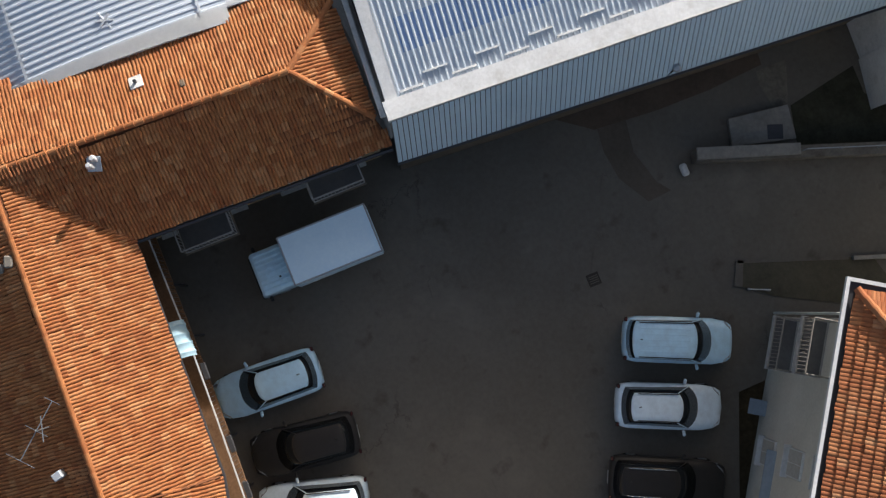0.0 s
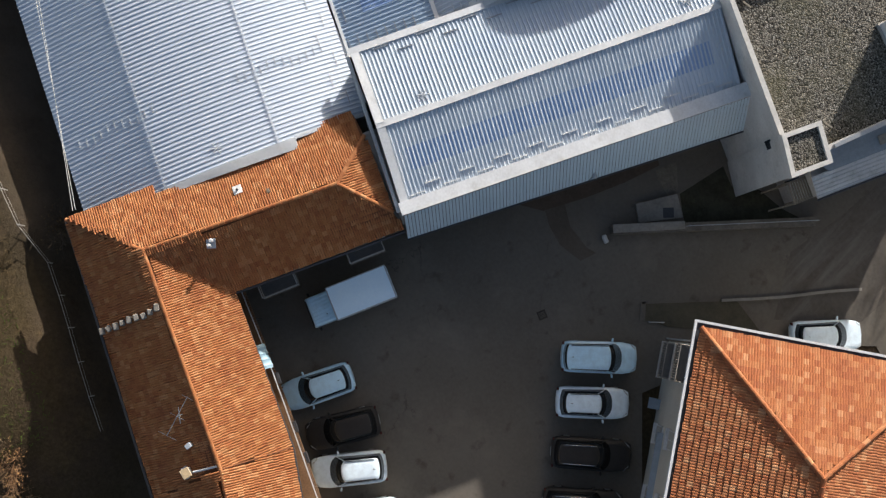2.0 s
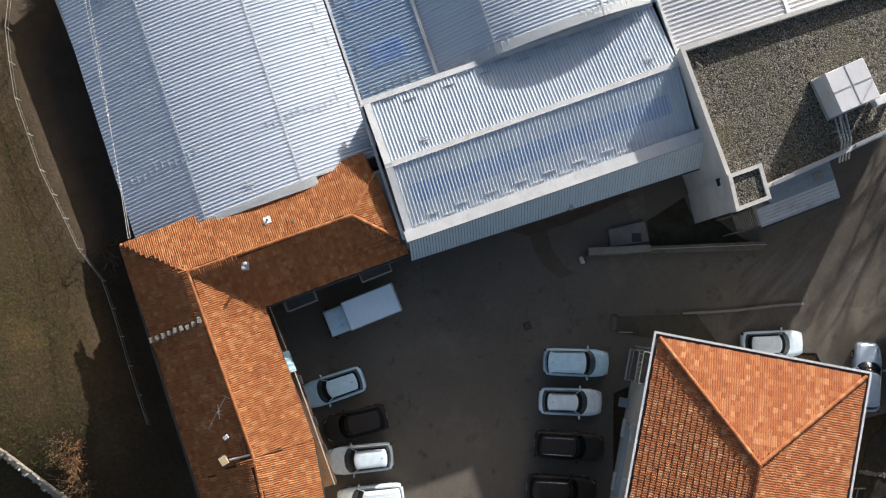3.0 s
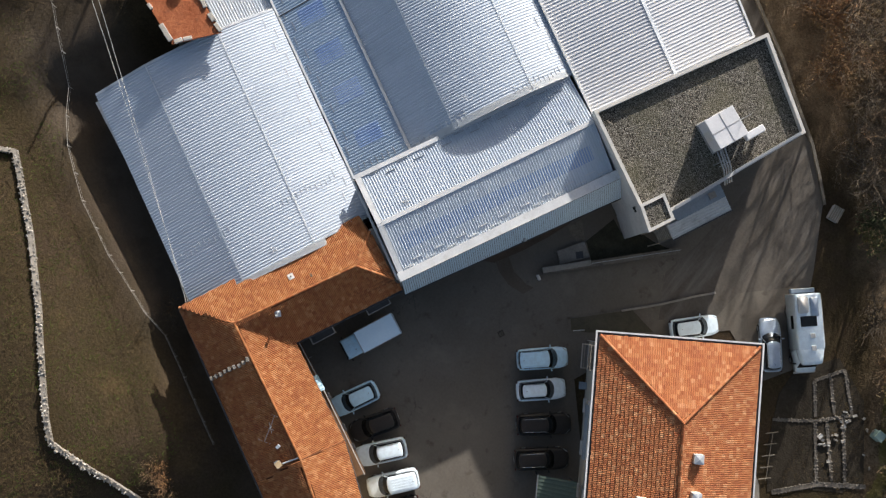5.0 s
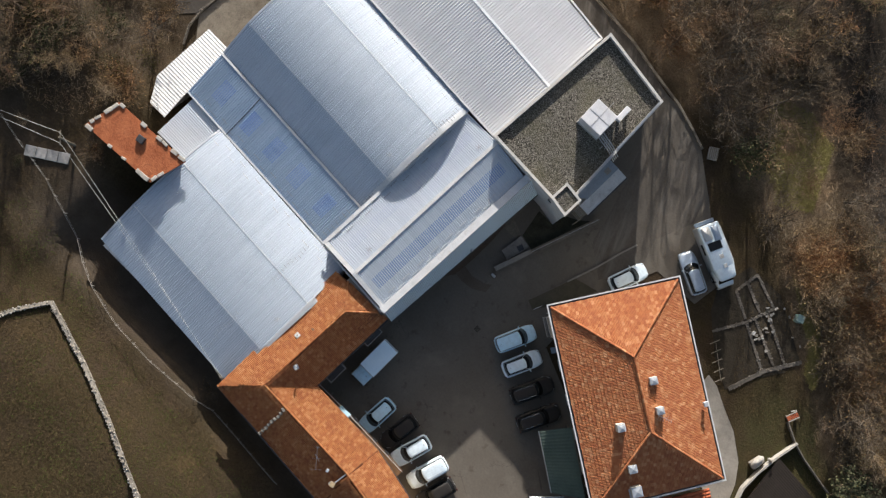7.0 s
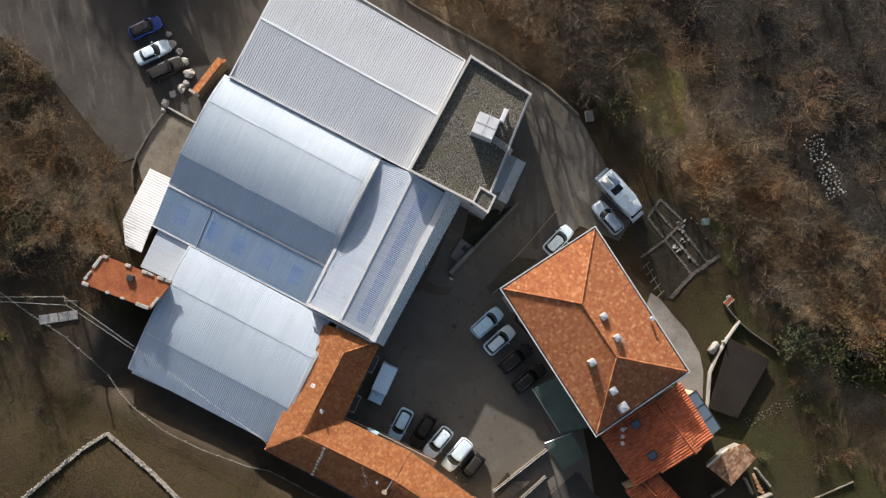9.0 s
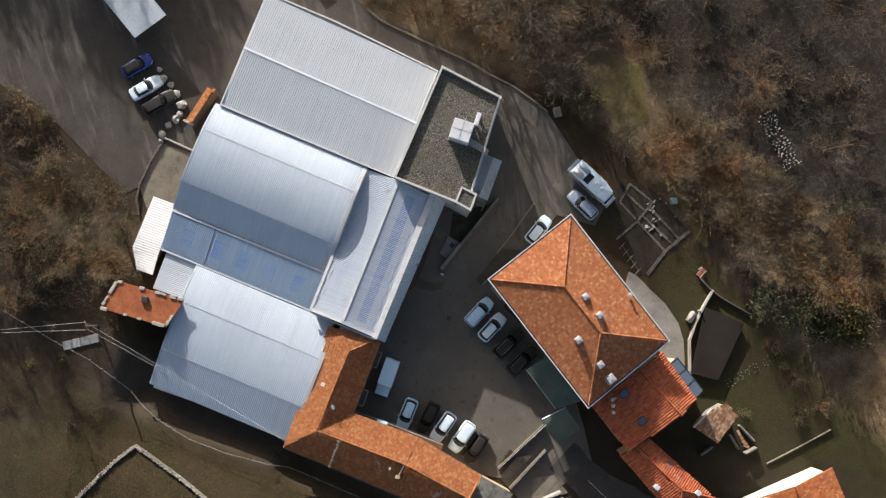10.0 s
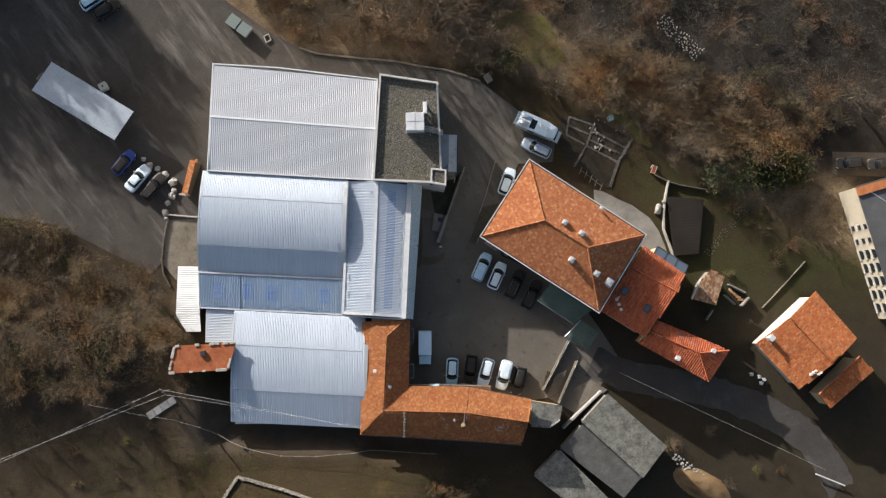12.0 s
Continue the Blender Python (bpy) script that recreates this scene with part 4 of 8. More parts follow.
for k in range(104):
    a, b = (k + 0.08) / 104, (k + 0.92) / 104
    part("panel", plane([tuple(cl(u, v)) for u, v in ((a, 0), (b, 0), (b, 1), (a, 1))], 0.0, 0.06), M["cladding"], clad)
part("cladding_trim", tube((-0.34, -1.17, 3.98), (0.95, 17.95, 4.03), 0.06, 0.06, 6), M["dark_metal"], front)
part("wall", prism([(-1.5, -0.8), (-0.6, -1.0), (0.55, 17.8), (-0.6, 17.9)], 0, 4.02), M["wall_brown"], front)
lamp = thing("wall_lamp", (0.24, 9.2, 4.2), "round metal yard lamp on a short arm at the cladding", "lamp")
part("arm", tube((0.3, 8.95, 3.95), (0.24, 9.2, 4.5), 0.03, 0.03, 6), M["dark_metal"], lamp)
bm = bmesh.new()
bmesh.ops.create_uvsphere(bm, u_segments=12, v_segments=8, radius=0.16)
bmesh.ops.scale(bm, vec=(1, 1, 0.75), verts=bm.verts)
bmesh.ops.translate(bm, vec=(0.24, 9.24, 4.55), verts=bm.verts)
part("shade", bm, M["steel"], lamp, "domed metal shade", True)

north = thing("gabled_hall", (-17, 26, 0), "wide low-pitched factory hall with white ribbed roof", "factory hall")
part("roof_slope", ribbed(bilinear((-28.7, 19.55, 7.0), (-5.95, 18.3, 7.0), (-5.55, 25.3, 7.5), (-28.4, 27.0, 7.5)), 22.8, 3, 0.27, 0.042, 0.22), M["north_sheet"], north)
part("roof_slope", ribbed(bilinear((-28.1, 34.2, 7.1), (-5.3, 32.2, 7.1), (-5.55, 25.3, 7.5), (-28.4, 27.0, 7.5)), 22.8, 3, 0.27, 0.042, 0.22), M["north_sheet"], north)
part("wall", prism([(-28.6, 19.6), (-6.0, 18.4), (-5.4, 32.1), (-19.3, 33.8), (-28.2, 34.2)], 0, 6.9), M["plaster"], north)
NH = [(-28.9, 19.4), (-5.9, 18.1), (-5.3, 32.4), (-19.3, 34.0), (-28.3, 34.5)]
part("parapet", ring_wall(NH, 0.17, 6.8, 7.2), M["flashing"], north, "pale sheet-metal edge trim")

TW = [(-5.88, 18.0), (3.6, 17.6), (3.05, 31.6), (-4.97, 32.75)]
tower = thing("flat_roof_block", (-1, 25, 0), "concrete factory block with gravel-covered flat roof and pale parapet", "factory block")
part("wall", prism(inset(TW, 0.02), 0, 8.2), M["parapet"], tower)
part("roof_gravel", prism(inset(TW, 0.18), 8.0, 8.22), M["gravel"], tower, "grey gravel roof covering")
part("parapet", ring_wall(inset(TW, -0.05), 0.25, 8.15, 8.75), M["parapet"], tower)
SH = [(2.06, 17.62), (4.10, 17.28), (4.14, 19.36), (2.12, 19.60)]
part("shaft", prism(SH, 0, 8.6), M["parapet"], tower)
part("shaft_parapet", ring_wall(inset(SH, -0.06), 0.23, 8.55, 9.1), M["parapet"], tower)

# ---- tiled houses ----


def hip_faces(c, eave, ridge_a, ridge_b):
    """Slopes of a hipped roof over the plan corners c (ridge_a lies by the side c0-c1, ridge_b by c2-c3)."""
    e = [(*p, eave) for p in c]
    return [[e[0], e[1], ridge_a], [e[1], e[2], ridge_b, ridge_a], [e[2], e[3], ridge_b], [e[3], e[0], ridge_a, ridge_b]]


VC = [(8.75, 10.2), (25.1, -0.35), (31.75, 10.5), (15.6, 20.95)]
villa = thing("villa", (20, 10, 0), "three-storey cream house with hipped orange clay tile roof", "house")
part("wall", prism(inset(VC, 1.1), 0, 8.9), M["plaster"], villa)
RA, RB = (17.35, 12.2, 11.45), (23.15, 8.5, 11.45)
VT = inset(VC, 0.34)
VF = hip_faces([VT[3], VT[0], VT[1], VT[2]], 8.92, RA, RB)
vt = []
for k, f in enumerate(VF):
    part("roof_deck", plane(f), M["deck"], villa)
    vt += slope_tiles(f, 10 + k, TILE_W, TILE_L, 0.3)
lay_tiles(villa, vt, M["tile_villa"], (10, 9), 300, "tile", (TILE_W * 1.04, TILE_L * 1.12, 0.024))
for a, b in ((VT[3], RA), (VT[0], RA), (VT[1], RB), (VT[2], RB)):
    cap_tiles(villa, (*a, 8.92), b, M["tile_villa"])
cap_tiles(villa, RA, RB, M["tile_villa"])
part("gutter", ring_wall(inset(VC, -0.02), 0.12, 8.84, 8.98), M["flashing"], villa, "white metal eaves gutter")
part("gutter_trough", ring_wall(inset(VC, 0.10), 1.02, 8.80, 8.86), M["dark_metal"], villa, "dark gutter trough")

# L-shaped farmhouse
E_, R_ = 5.5, 7.2
fa, fb = (-4.02, -3.47, R_), (-4.47, -13.57, R_)
fc, fd = (6.95, -13.9, R_), (15.4, -15.2, R_)
n_e, v_i = (-0.9, -1.15, E_), (-1.1, -10.42, E_)
k_i, s_e = (7.4, -10.6, E_), (16.05, -12.35, E_)
s_s, k_o, c_o = (14.7, -18.5, 4.95), (7.3, -17.9, 4.95), (-7.6, -16.95, 5.55)


def west(x, y):
    """A point of the western slope, which climbs to the ridge fa-fb."""
    return (x, y, R_ - 0.42 * (-4.03 - 0.0464 * (-3.47 - y) - x))


h_w, h_e = west(-5.9, -1.32), (-1.81, -1.4, 6.1)
farm = thing("farmhouse", (0, -13, 0), "old L-shaped house with weathered orange clay tile roof", "house")
FF = [[n_e, v_i, fb, fa, h_e], [v_i, k_i, fc, fb], [k_i, s_e, fd, fc], [s_e, s_s, fd], [s_s, k_o, fc, fd], [k_o, c_o, fb, fc],
      [west(-7.55, -16.95), west(-7.5, -12.3), west(-6.87, -12.3), west(-6.55, -4.75), west(-7.35, -4.65), west(-7.22, -1.42), h_w, fa, fb], [h_w, h_e, fa]]
ft = []
for k, f in enumerate(FF):
    part("roof_deck", plane(f), M["deck"], farm)
    ft += slope_tiles(f, 40 + k, 0.25, 0.29)
lay_tiles(farm, ft, M["tile"], (-2, -9), 300, "tile", (0.25, 0.34, 0.055))
for a, b in ((fa, fb), (fb, fc), (fc, fd), (h_e, fa), (c_o, fb), (s_e, fd), (h_w, fa)):
    cap_tiles(farm, a, b, M["tile"], "ridge_tile", 0.22, 0.36, 0.05, 0.07)
part("wall", prism([(-1.4, -1.5), (-1.65, -11.1), (7.3, -11.2), (15.4, -12.9), (14.3, -17.9), (7.3, -17.3), (-6.9, -16.4), (-6.3, -1.5)], 0, 5.3), M["plaster_ochre"], farm)
part("valley_gutter", plane([west(-6.1, -1.38), h_w, h_e, (-1.0, -1.12, 5.75), (-1.1, -0.78, 5.9), (-1.9, -0.85, 6.2), (-6.05, -0.62, 6.35)], 0.06, 0.08), M["concrete_mid"], farm, "grey mortar strip against the hall")
# ---- block with the gravel roof: plant on top and beside it ----
part("shaft_gravel", prism(inset(SH, 0.15), 8.55, 8.93), M["gravel"], tower, "gravel filling")
hv = thing("air_handling_unit", (0.05, 25.6, 8.22), "white boxed air handling unit on the gravel roof", "ventilation unit")
part("casing", box((-0.10, 25.85, 9.35), (2.45, 2.45, 1.9), 1.5, 0.03), M["unit_white"], hv, "white panelled casing")
for a in (0, 90):
    part("panel_joint", box((-0.10, 25.85, 10.31), (2.45, 0.06, 0.03), 1.5 + a), M["steel"], hv)
part("plinth", box((-0.10, 25.85, 8.32), (2.6, 2.6, 0.2), 1.5, 0.02), M["concrete"], hv)
part("service_door", box((-0.10, 24.61, 9.2), (0.8, 0.04, 1.3), 1.5, 0.01), M["frame_white"], hv)
part("inlet_hood", box((-1.36, 25.4, 9.2), (0.10, 0.35, 0.35), 1.5, 0.01), M["dark_metal"], hv)
part("mast", tube((-0.1, 27.25, 8.3), (-0.1, 27.25, 12.2), 0.03, 0.02, 6), M["steel"], hv)
duct = thing("duct_box", (1.25, 28.0, 8.22), "white duct box beside the ventilation unit", "duct")
part("casing", box((1.25, 27.95, 9.1), (0.55, 1.6, 0.6), 2, 0.05), M["unit_white"], duct)
for yy in (27.4, 28.5):
    part("stand", box((1.25, yy, 8.5), (0.4, 0.08, 0.6), 2, 0.01), M["steel"], duct)
pipes = thing("pipe_rack", (2.3, 24.8, 8.22), "bundle of grey pipes on a steel rack over the parapet", "pipes")
for k in range(4):
    yy = 24.5 + 0.2 * k
    part("pipe", tube((1.2, yy + 0.3, 8.9 + 0.15 * (k % 2)), (2.7, yy, 9.1), 0.06, 0.06, 8), M["steel"], pipes)
    part("pipe", tube((2.7, yy, 9.12), (3.75, yy - 0.1, 8.0), 0.06, 0.06, 8), M["steel"], pipes)
    part("post", tube((2.0 + 0.3 * (k % 2), 24.3 + 0.28 * k, 8.2), (2.0 + 0.3 * (k % 2), 24.3 + 0.28 * k, 9.5), 0.035, 0.035, 6), M["steel"], pipes)
part("cable_tray", box((3.38, 22.2, 8.82), (0.22, 4.6, 0.10), 2.3, 0.01), M["steel"], pipes)
part("cable_tray", box((3.05, 28.3, 8.82), (0.22, 6.0, 0.10), 2.3, 0.01), M["steel"], pipes)
for (x, y) in ((-4.6, 18.6), (2.4, 20.0), (-1.0, 18.4)):
    part("cleat", box((x, y, 8.85), (0.5, 0.08, 0.08), 30), M["wood_grey"], tower)
part("window", box((2.2, 17.62, 6.9), (0.5, 0.1, 0.6), -2), M["glass"], tower, "small dark window")
part("window", box((4.28, 18.2, 6.4), (0.08, 0.5, 0.8)), M["glass"], tower, "small dark window")
low = thing("lean_to", (4.7, 22.2, 0), "small lean-to with pale blue ribbed roof beside the block", "lean-to")
part("roof", ribbed(bilinear((3.5, 19.8, 5.72), (4.62, 20.6, 5.5), (4.66, 24.85, 5.5), (3.4, 24.85, 5.72)), 1.2, 2, 0.4, 0.006), M["fade_blue"], low, "faded blue upper roof sheet")
part("roof", ribbed(bilinear((4.55, 19.6, 5.46), (5.75, 19.6, 5.15), (5.85, 24.85, 5.15), (4.6, 24.85, 5.46)), 1.25, 2, 0.2, 0.03, 0.4), M["gutter"], low, "grey lower roof sheet ribbed lengthwise")
part("hatch", box((4.1, 23.9, 5.66), (0.5, 0.6, 0.06), 0, 0.01, pose(0, 0, 0, 0, 11, 0)), M["concrete_mid"], low)
part("wall", prism([(3.5, 19.8), (5.6, 19.75), (5.7, 24.7), (3.4, 24.75)], 0, 5.1), M["concrete"], low)
part("edge_trim", tube((5.8, 19.55, 5.18), (5.9, 24.9, 5.18), 0.06, 0.06, 6), M["dark_metal"], low)
pf = thing("slatted_platform", (5.1, 19.2, 0), "weathered slatted timber platform under the lean-to roof", "platform")
for k in range(8):
    part("slat", box((5.0, 18.75 + 0.14 * k, 4.3), (1.25, 0.09, 0.04), -4, 0.005), M["wood_grey"], pf)
for sx in (4.45, 5.55):
    part("beam", box((sx, 19.25, 4.22), (0.08, 1.2, 0.1), -4), M["wood_grey"], pf)
    for yy in (18.75, 19.75):
        part("post", box((sx, yy, 2.1), (0.09, 0.09, 4.2), -4), M["wood_grey"], pf)
    part("brace", tube((sx, 18.8, 3.2), (sx, 19.5, 4.2), 0.035, 0.035, 4), M["wood_grey"], pf)

# ridge cap and wire holders of the gabled hall
part("ridge_cap", plane([(-28.5, 26.86, 7.57), (-5.6, 25.18, 7.57), (-5.6, 25.42, 7.57), (-28.5, 27.12, 7.57)], 0, 0.05), M["vault_trim"], north)
for x, y in ((-15.8, 26.2), (-26.8, 27.1)):
    part("lightning_rod", tube((x, y, 7.6), (x + 0.1, y, 9.2), 0.02, 0.012, 5), M["steel"], north)
for x in (-10.4, -9.2, -8.0):
    part("lightning_rod", tube((x, 18.75, 6.9), (x, 18.8, 9.2), 0.02, 0.012, 5), M["steel"], north)

# retaining wall, sunk well slab, kerbs of the yard
rw = thing("retaining_wall", (4.8, 15, 0), "low concrete retaining wall with a pipe handrail", "wall")
part("wall", prism([(3.0, 9.9), (3.45, 9.75), (7.3, 20.7), (6.85, 20.9)], 0, 0.75), M["rubble"], rw)
part("coping", prism([(2.95, 9.95), (3.4, 9.8), (4.7, 13.65), (4.28, 13.8)], 0.75, 0.88), M["concrete_mid"], rw)
part("handrail", tube((4.6, 13.8, 1.25), (7.05, 20.8, 1.25), 0.025, 0.025, 6), M["steel"], rw)
for k in range(6):
    f = k / 5
    part("post", tube((4.6 + 2.45 * f, 13.8 + 7.0 * f, 0.75), (4.6 + 2.45 * f, 13.8 + 7.0 * f, 1.25), 0.02, 0.02, 5), M["steel"], rw)
ws = thing("manhole_slab", (3.2, 13, 0), "square concrete slab with a dark hatch opening", "slab")
part("slab", prism([(2.35, 11.75), (3.42, 11.45), (4.05, 13.95), (2.68, 14.15)], 0.0, 0.3), M["concrete_mid"], ws)
part("hatch", box((3.5, 13.27, 0.29), (0.58, 0.62, 0.06), -20, 0.01), M["dark_metal"], ws, "dark open hatch")
drain = thing("drain_cover", (6.2, 4.4, 0.05), "square iron drain cover in the asphalt", "drain cover")
part("frame", ring_wall([(5.95, 4.15), (6.45, 4.15), (6.45, 4.65), (5.95, 4.65)], 0.06, 0.04, 0.062), M["iron"], drain)
for k in range(5):
    part("bar", box((6.03 + 0.085 * k, 4.4, 0.055), (0.05, 0.38, 0.012)), M["iron"], drain)
stone = thing("stone_block", (3.55, 9.35, 0.05), "pale broken stone block at the wall end", "stone")
part("block", box((3.55, 9.35, 0.2), (0.5, 0.26, 0.3), 0, 0.06), M["concrete_light"], stone)
kb = thing("planting_bed", (10.5, 11.3, 0), "dark soil bed with low concrete kerb beside the villa", "planting bed")
part("kerb", prism([(7.6, 9.9), (7.73, 10.15), (8.65, 9.72), (8.53, 9.42)], 0, 0.14), M["asphalt"], kb)
part("kerb", prism([(7.62, 9.95), (7.74, 9.9), (9.25, 14.05), (9.13, 14.1)], 0, 0.14), M["asphalt"], kb)
part("soil", prism([(7.74, 10.1), (8.65, 9.7), (9.5, 10.8), (12.1, 15.7), (9.5, 15.0)], 0, 0.1), M["planting_soil"], kb)
kw = thing("kerb_wall", (10.4, 17.5, 0), "low weathered concrete kerb wall along the drive", "wall")
part("wall", ribbon_mesh([(9.25, 14.2), (9.85, 15.9), (10.4, 17.6), (11.1, 20.2), (11.65, 21.9)], 0.16, 0.32, 0.3), M["concrete_mid"], kw)
bar = thing("barrier_bar", (9.0, 10.2, 0.1), "white bar lying beside the planting bed", "bar")
part("bar", tube((8.8, 9.81, 0.32), (9.17, 10.65, 0.32), 0.025, 0.025, 6), M["frame_white"], bar)
for f in (0.1, 0.9):
    part("foot", box((8.8 + 0.37 * f, 9.81 + 0.84 * f, 0.16), (0.1, 0.1, 0.28), 30), M["dark_metal"], bar)

# ---- villa: windows, balconies, chimneys ----


def wall_windows(house, a, b, z_rows, n, group_label, w=1.0, h=1.35, out=0.0, shutters=None, skip=()):
    """Windows spread along a wall line a-b (outer face on the right of a to b)."""
    a, b = Vector(a), Vector(b)
    d = (b - a).normalized()
    nrm = Vector((d.y, -d.x))
    rz = math.degrees(math.atan2(d.y, d.x))
    for z in z_rows:
        for k in range(n):
            if (z, k) in skip:
                continue
            p = a + (b - a) * ((k + 0.5) / n)
            c = p + nrm * 0.02
            win = part("window", box((c.x, c.y, z), (w, 0.10, h), rz, 0.01), M["frame_white"], house, group_label)
            for sx in (-1, 1):
                q = p + d * (sx * w * 0.235) + nrm * 0.075
                part("pane", box((q.x, q.y, z), (w * 0.44, 0.02, h * 0.88), rz), M["blind"] if house is villa else M["glass"], win)
            s = p + nrm * 0.12
            part("sill", box((s.x, s.y, z - h / 2 - 0.04), (w + 0.16, 0.26, 0.07), rz, 0.01), M["concrete_light"], win)
            if shutters:
                for sx in (-1, 1):
                    q = p + d * (sx * w * 0.78) + nrm * 0.05
                    part("shutter", box((q.x, q.y, z), (w * 0.5, 0.05, h), rz, 0.01), shutters, win)


VW = inset(VC, 1.1)
for k in range(4):
    wall_windows(villa, VW[k], VW[(k + 1) % 4], (1.7, 4.5, 7.2), 5 if k % 2 == 0 else 3, "white-framed house window", skip={(z, 0) for z in (1.7, 4.5, 7.2)} if k == 0 else ())
vd = Vector((VC[1][0] - VC[0][0], VC[1][1] - VC[0][1])).normalized()
vn = Vector((vd.y, -vd.x))
v0 = Vector(VW[0])


def balcony(house, p, d, nrm, length, depth, z, slab_mat, floor_mat, rail_h=0.95, rail_mat="frame_white"):
    """A slab with a bar railing round its three outer sides; p: one end on the wall."""
    q = [p, p + d * length, p + d * length + nrm * depth, p + nrm * depth]
    bal = part("balcony", prism([tuple(v) for v in q], z - 0.16, z), slab_mat, house, "balcony slab with metal railing")
    part("floor", prism(inset([tuple(v) for v in q], 0.08), z, z + 0.02), floor_mat, bal)
    e = [q[0] + d * 0.05, q[3] + d * 0.05 - nrm * 0.05, q[2] - d * 0.05 - nrm * 0.05, q[1] - d * 0.05]
    for a, b in zip(e, e[1:]):
        part("handrail", tube((*a, z + rail_h), (*b, z + rail_h), 0.03, 0.03, 6), M[rail_mat], bal)
        part("bottom_rail", tube((*a, z + 0.1), (*b, z + 0.1), 0.02, 0.02, 5), M[rail_mat], bal)
        n = max(2, round((b - a).length / 0.14))
        for k in range(n + 1):
            m = a + (b - a) * k / n
            part("baluster", tube((*m, z + 0.1), (*m, z + rail_h), 0.011, 0.011, 4), M[rail_mat], bal)
    return bal


for z in (2.55, 5.35):
    balcony(villa, v0 + vd * 0.1, vd, vn, 2.0, 0.95, z, M["concrete"], M["roof_grey"], 0.95, "concrete_mid")
for k, (s0, s1, zz, dp) in enumerate(((3.3, 3.9, 0.6, 0.6), (5.0, 9.4, 2.45, 0.28))):
    a = v0 + vd * s0
    q = [a, v0 + vd * s1, v0 + vd * s1 + vn * dp, a + vn * dp]
    part("canopy", prism([tuple(v) for v in q], [zz, zz, zz - 0.25, zz - 0.25], [zz + 0.06, zz + 0.06, zz - 0.19, zz - 0.19]), M["fade_blue"], villa, "pale blue-grey sheet canopy over the entrance")
for k in (0, 1, 2, 3):
    c = Vector(VC[k])
    part("downpipe", tube((*(Vector(VW[k]) + (c - Vector(VW[k])) * 0.12), 0.1), (*(Vector(VW[k]) + (c - Vector(VW[k])) * 0.12), 8.8), 0.05, 0.05, 6), M["gutter"], villa)


def chimney(house, x, y, z0, z1, w, rz, cap=True, mat="plaster"):
    ch = part("chimney", box((x, y, (z0 + z1) / 2), (w, w, z1 - z0), rz, 0.02), M[mat], house, "square chimney with pale metal cap")
    part("collar", box((x, y, z0 + 0.25), (w + 0.25, w + 0.25, 0.06), rz, 0.01), M["zinc"], ch)
    if cap:
        bm = bmesh.new()
        s = w * 0.70
        base = [bm.verts.new((Vector((x, y, z1 + 0.22)) + Matrix.Rotation(radians(rz + 45 + 90 * k), 3, "Z") @ Vector((s, 0, 0)))) for k in range(4)]
        top = bm.verts.new((x, y, z1 + 0.31))
        for k in range(4):
            bm.faces.new((base[k], base[(k + 1) % 4], top))
        bm.faces.new(base[::-1])
        part("cap", bm, M["zinc"], ch, "pyramid metal cowl")
        for k in range(4):
            p = Matrix.Rotation(radians(rz + 45 + 90 * k), 3, "Z") @ Vector((w * 0.6, 0, 0))
            part("cap_post", box((x + p.x, y + p.y, z1 + 0.1), (0.06, 0.06, 0.26), rz), M["zinc"], ch)


for x, y, w, z1 in ((20.15, 11.95, 0.7, 11.4), (22.4, 10.45, 0.66, 11.7), (21.05, 6.9, 0.72, 11.3), (24.5, 5.05, 0.75, 10.7), (26.3, 3.9, 0.95, 10.2)):
    chimney(villa, x, y, 9.2, z1, w, -33)
part("vent_pipe", tube((25.3, 14.0, 9.4), (25.3, 14.0, 10.0), 0.16, 0.16, 10), M["zinc"], villa)
part("vent_cowl", box((25.3, 14.0, 10.08), (0.5, 0.42, 0.18), -33, 0.05), M["zinc"], villa)
an = thing("tv_antenna", (23.2, 10.2, 10.6), "thin metal roof antenna beside a chimney", "antenna")


def yagi(parent, x, y, z0, z1, rz, length=1.5, n=7, span=0.8):
    part("mast", tube((x, y, z0), (x, y, z1), 0.025, 0.02, 6), M["steel"], parent)
    m = pose(x, y, z1 - 0.1, 0, 0, rz)
    part("boom", tube(m @ Vector((-length / 2, 0, 0)), m @ Vector((length / 2, 0, 0)), 0.018, 0.018, 5), M["steel"], parent)
    for k in range(n):
        f = -length / 2 + length * k / (n - 1)
        s = span * (1 - 0.45 * k / (n - 1)) / 2
        part("element", tube(m @ Vector((f, -s, 0)), m @ Vector((f, s, 0)), 0.011, 0.011, 4), M["steel"], parent)


yagi(an, 23.15, 10.25, 10.3, 12.0, 20, 1.2, 6, 0.9)

# green canopies in the yard corner
for nm, poly, z in (("canopy", [(19.3, 4.0), (25.1, 0.1), (22.4, -1.85), (17.35, 1.5)], 2.9), ("canopy", [(26.05, -3.1), (24.45, -5.6), (21.25, -3.65), (23.6, -1.25)], 2.7)):
    cx, cy = sum(p[0] for p in poly) / 4, sum(p[1] for p in poly) / 4
    g = thing("green_canopy", (cx, cy, 0.05), "dark green sheet canopy on posts over the yard", "canopy")
    part("roof", ribbed(bilinear(*[(x, y, z - 0.15 * (k in (2, 3))) for k, (x, y) in enumerate(poly)]), 7, 2, 0.35, 0.02), M["green_sheet"], g)
    for x, y in inset(poly, 0.15):
        part("post", tube((x, y, 0), (x, y, z - 0.1), 0.05, 0.05, 6), M["dark_metal"], g)
    part("gutter", tube((*poly[2], z - 0.16), (*poly[3], z - 0.16), 0.06, 0.06, 6), M["steel"], g)

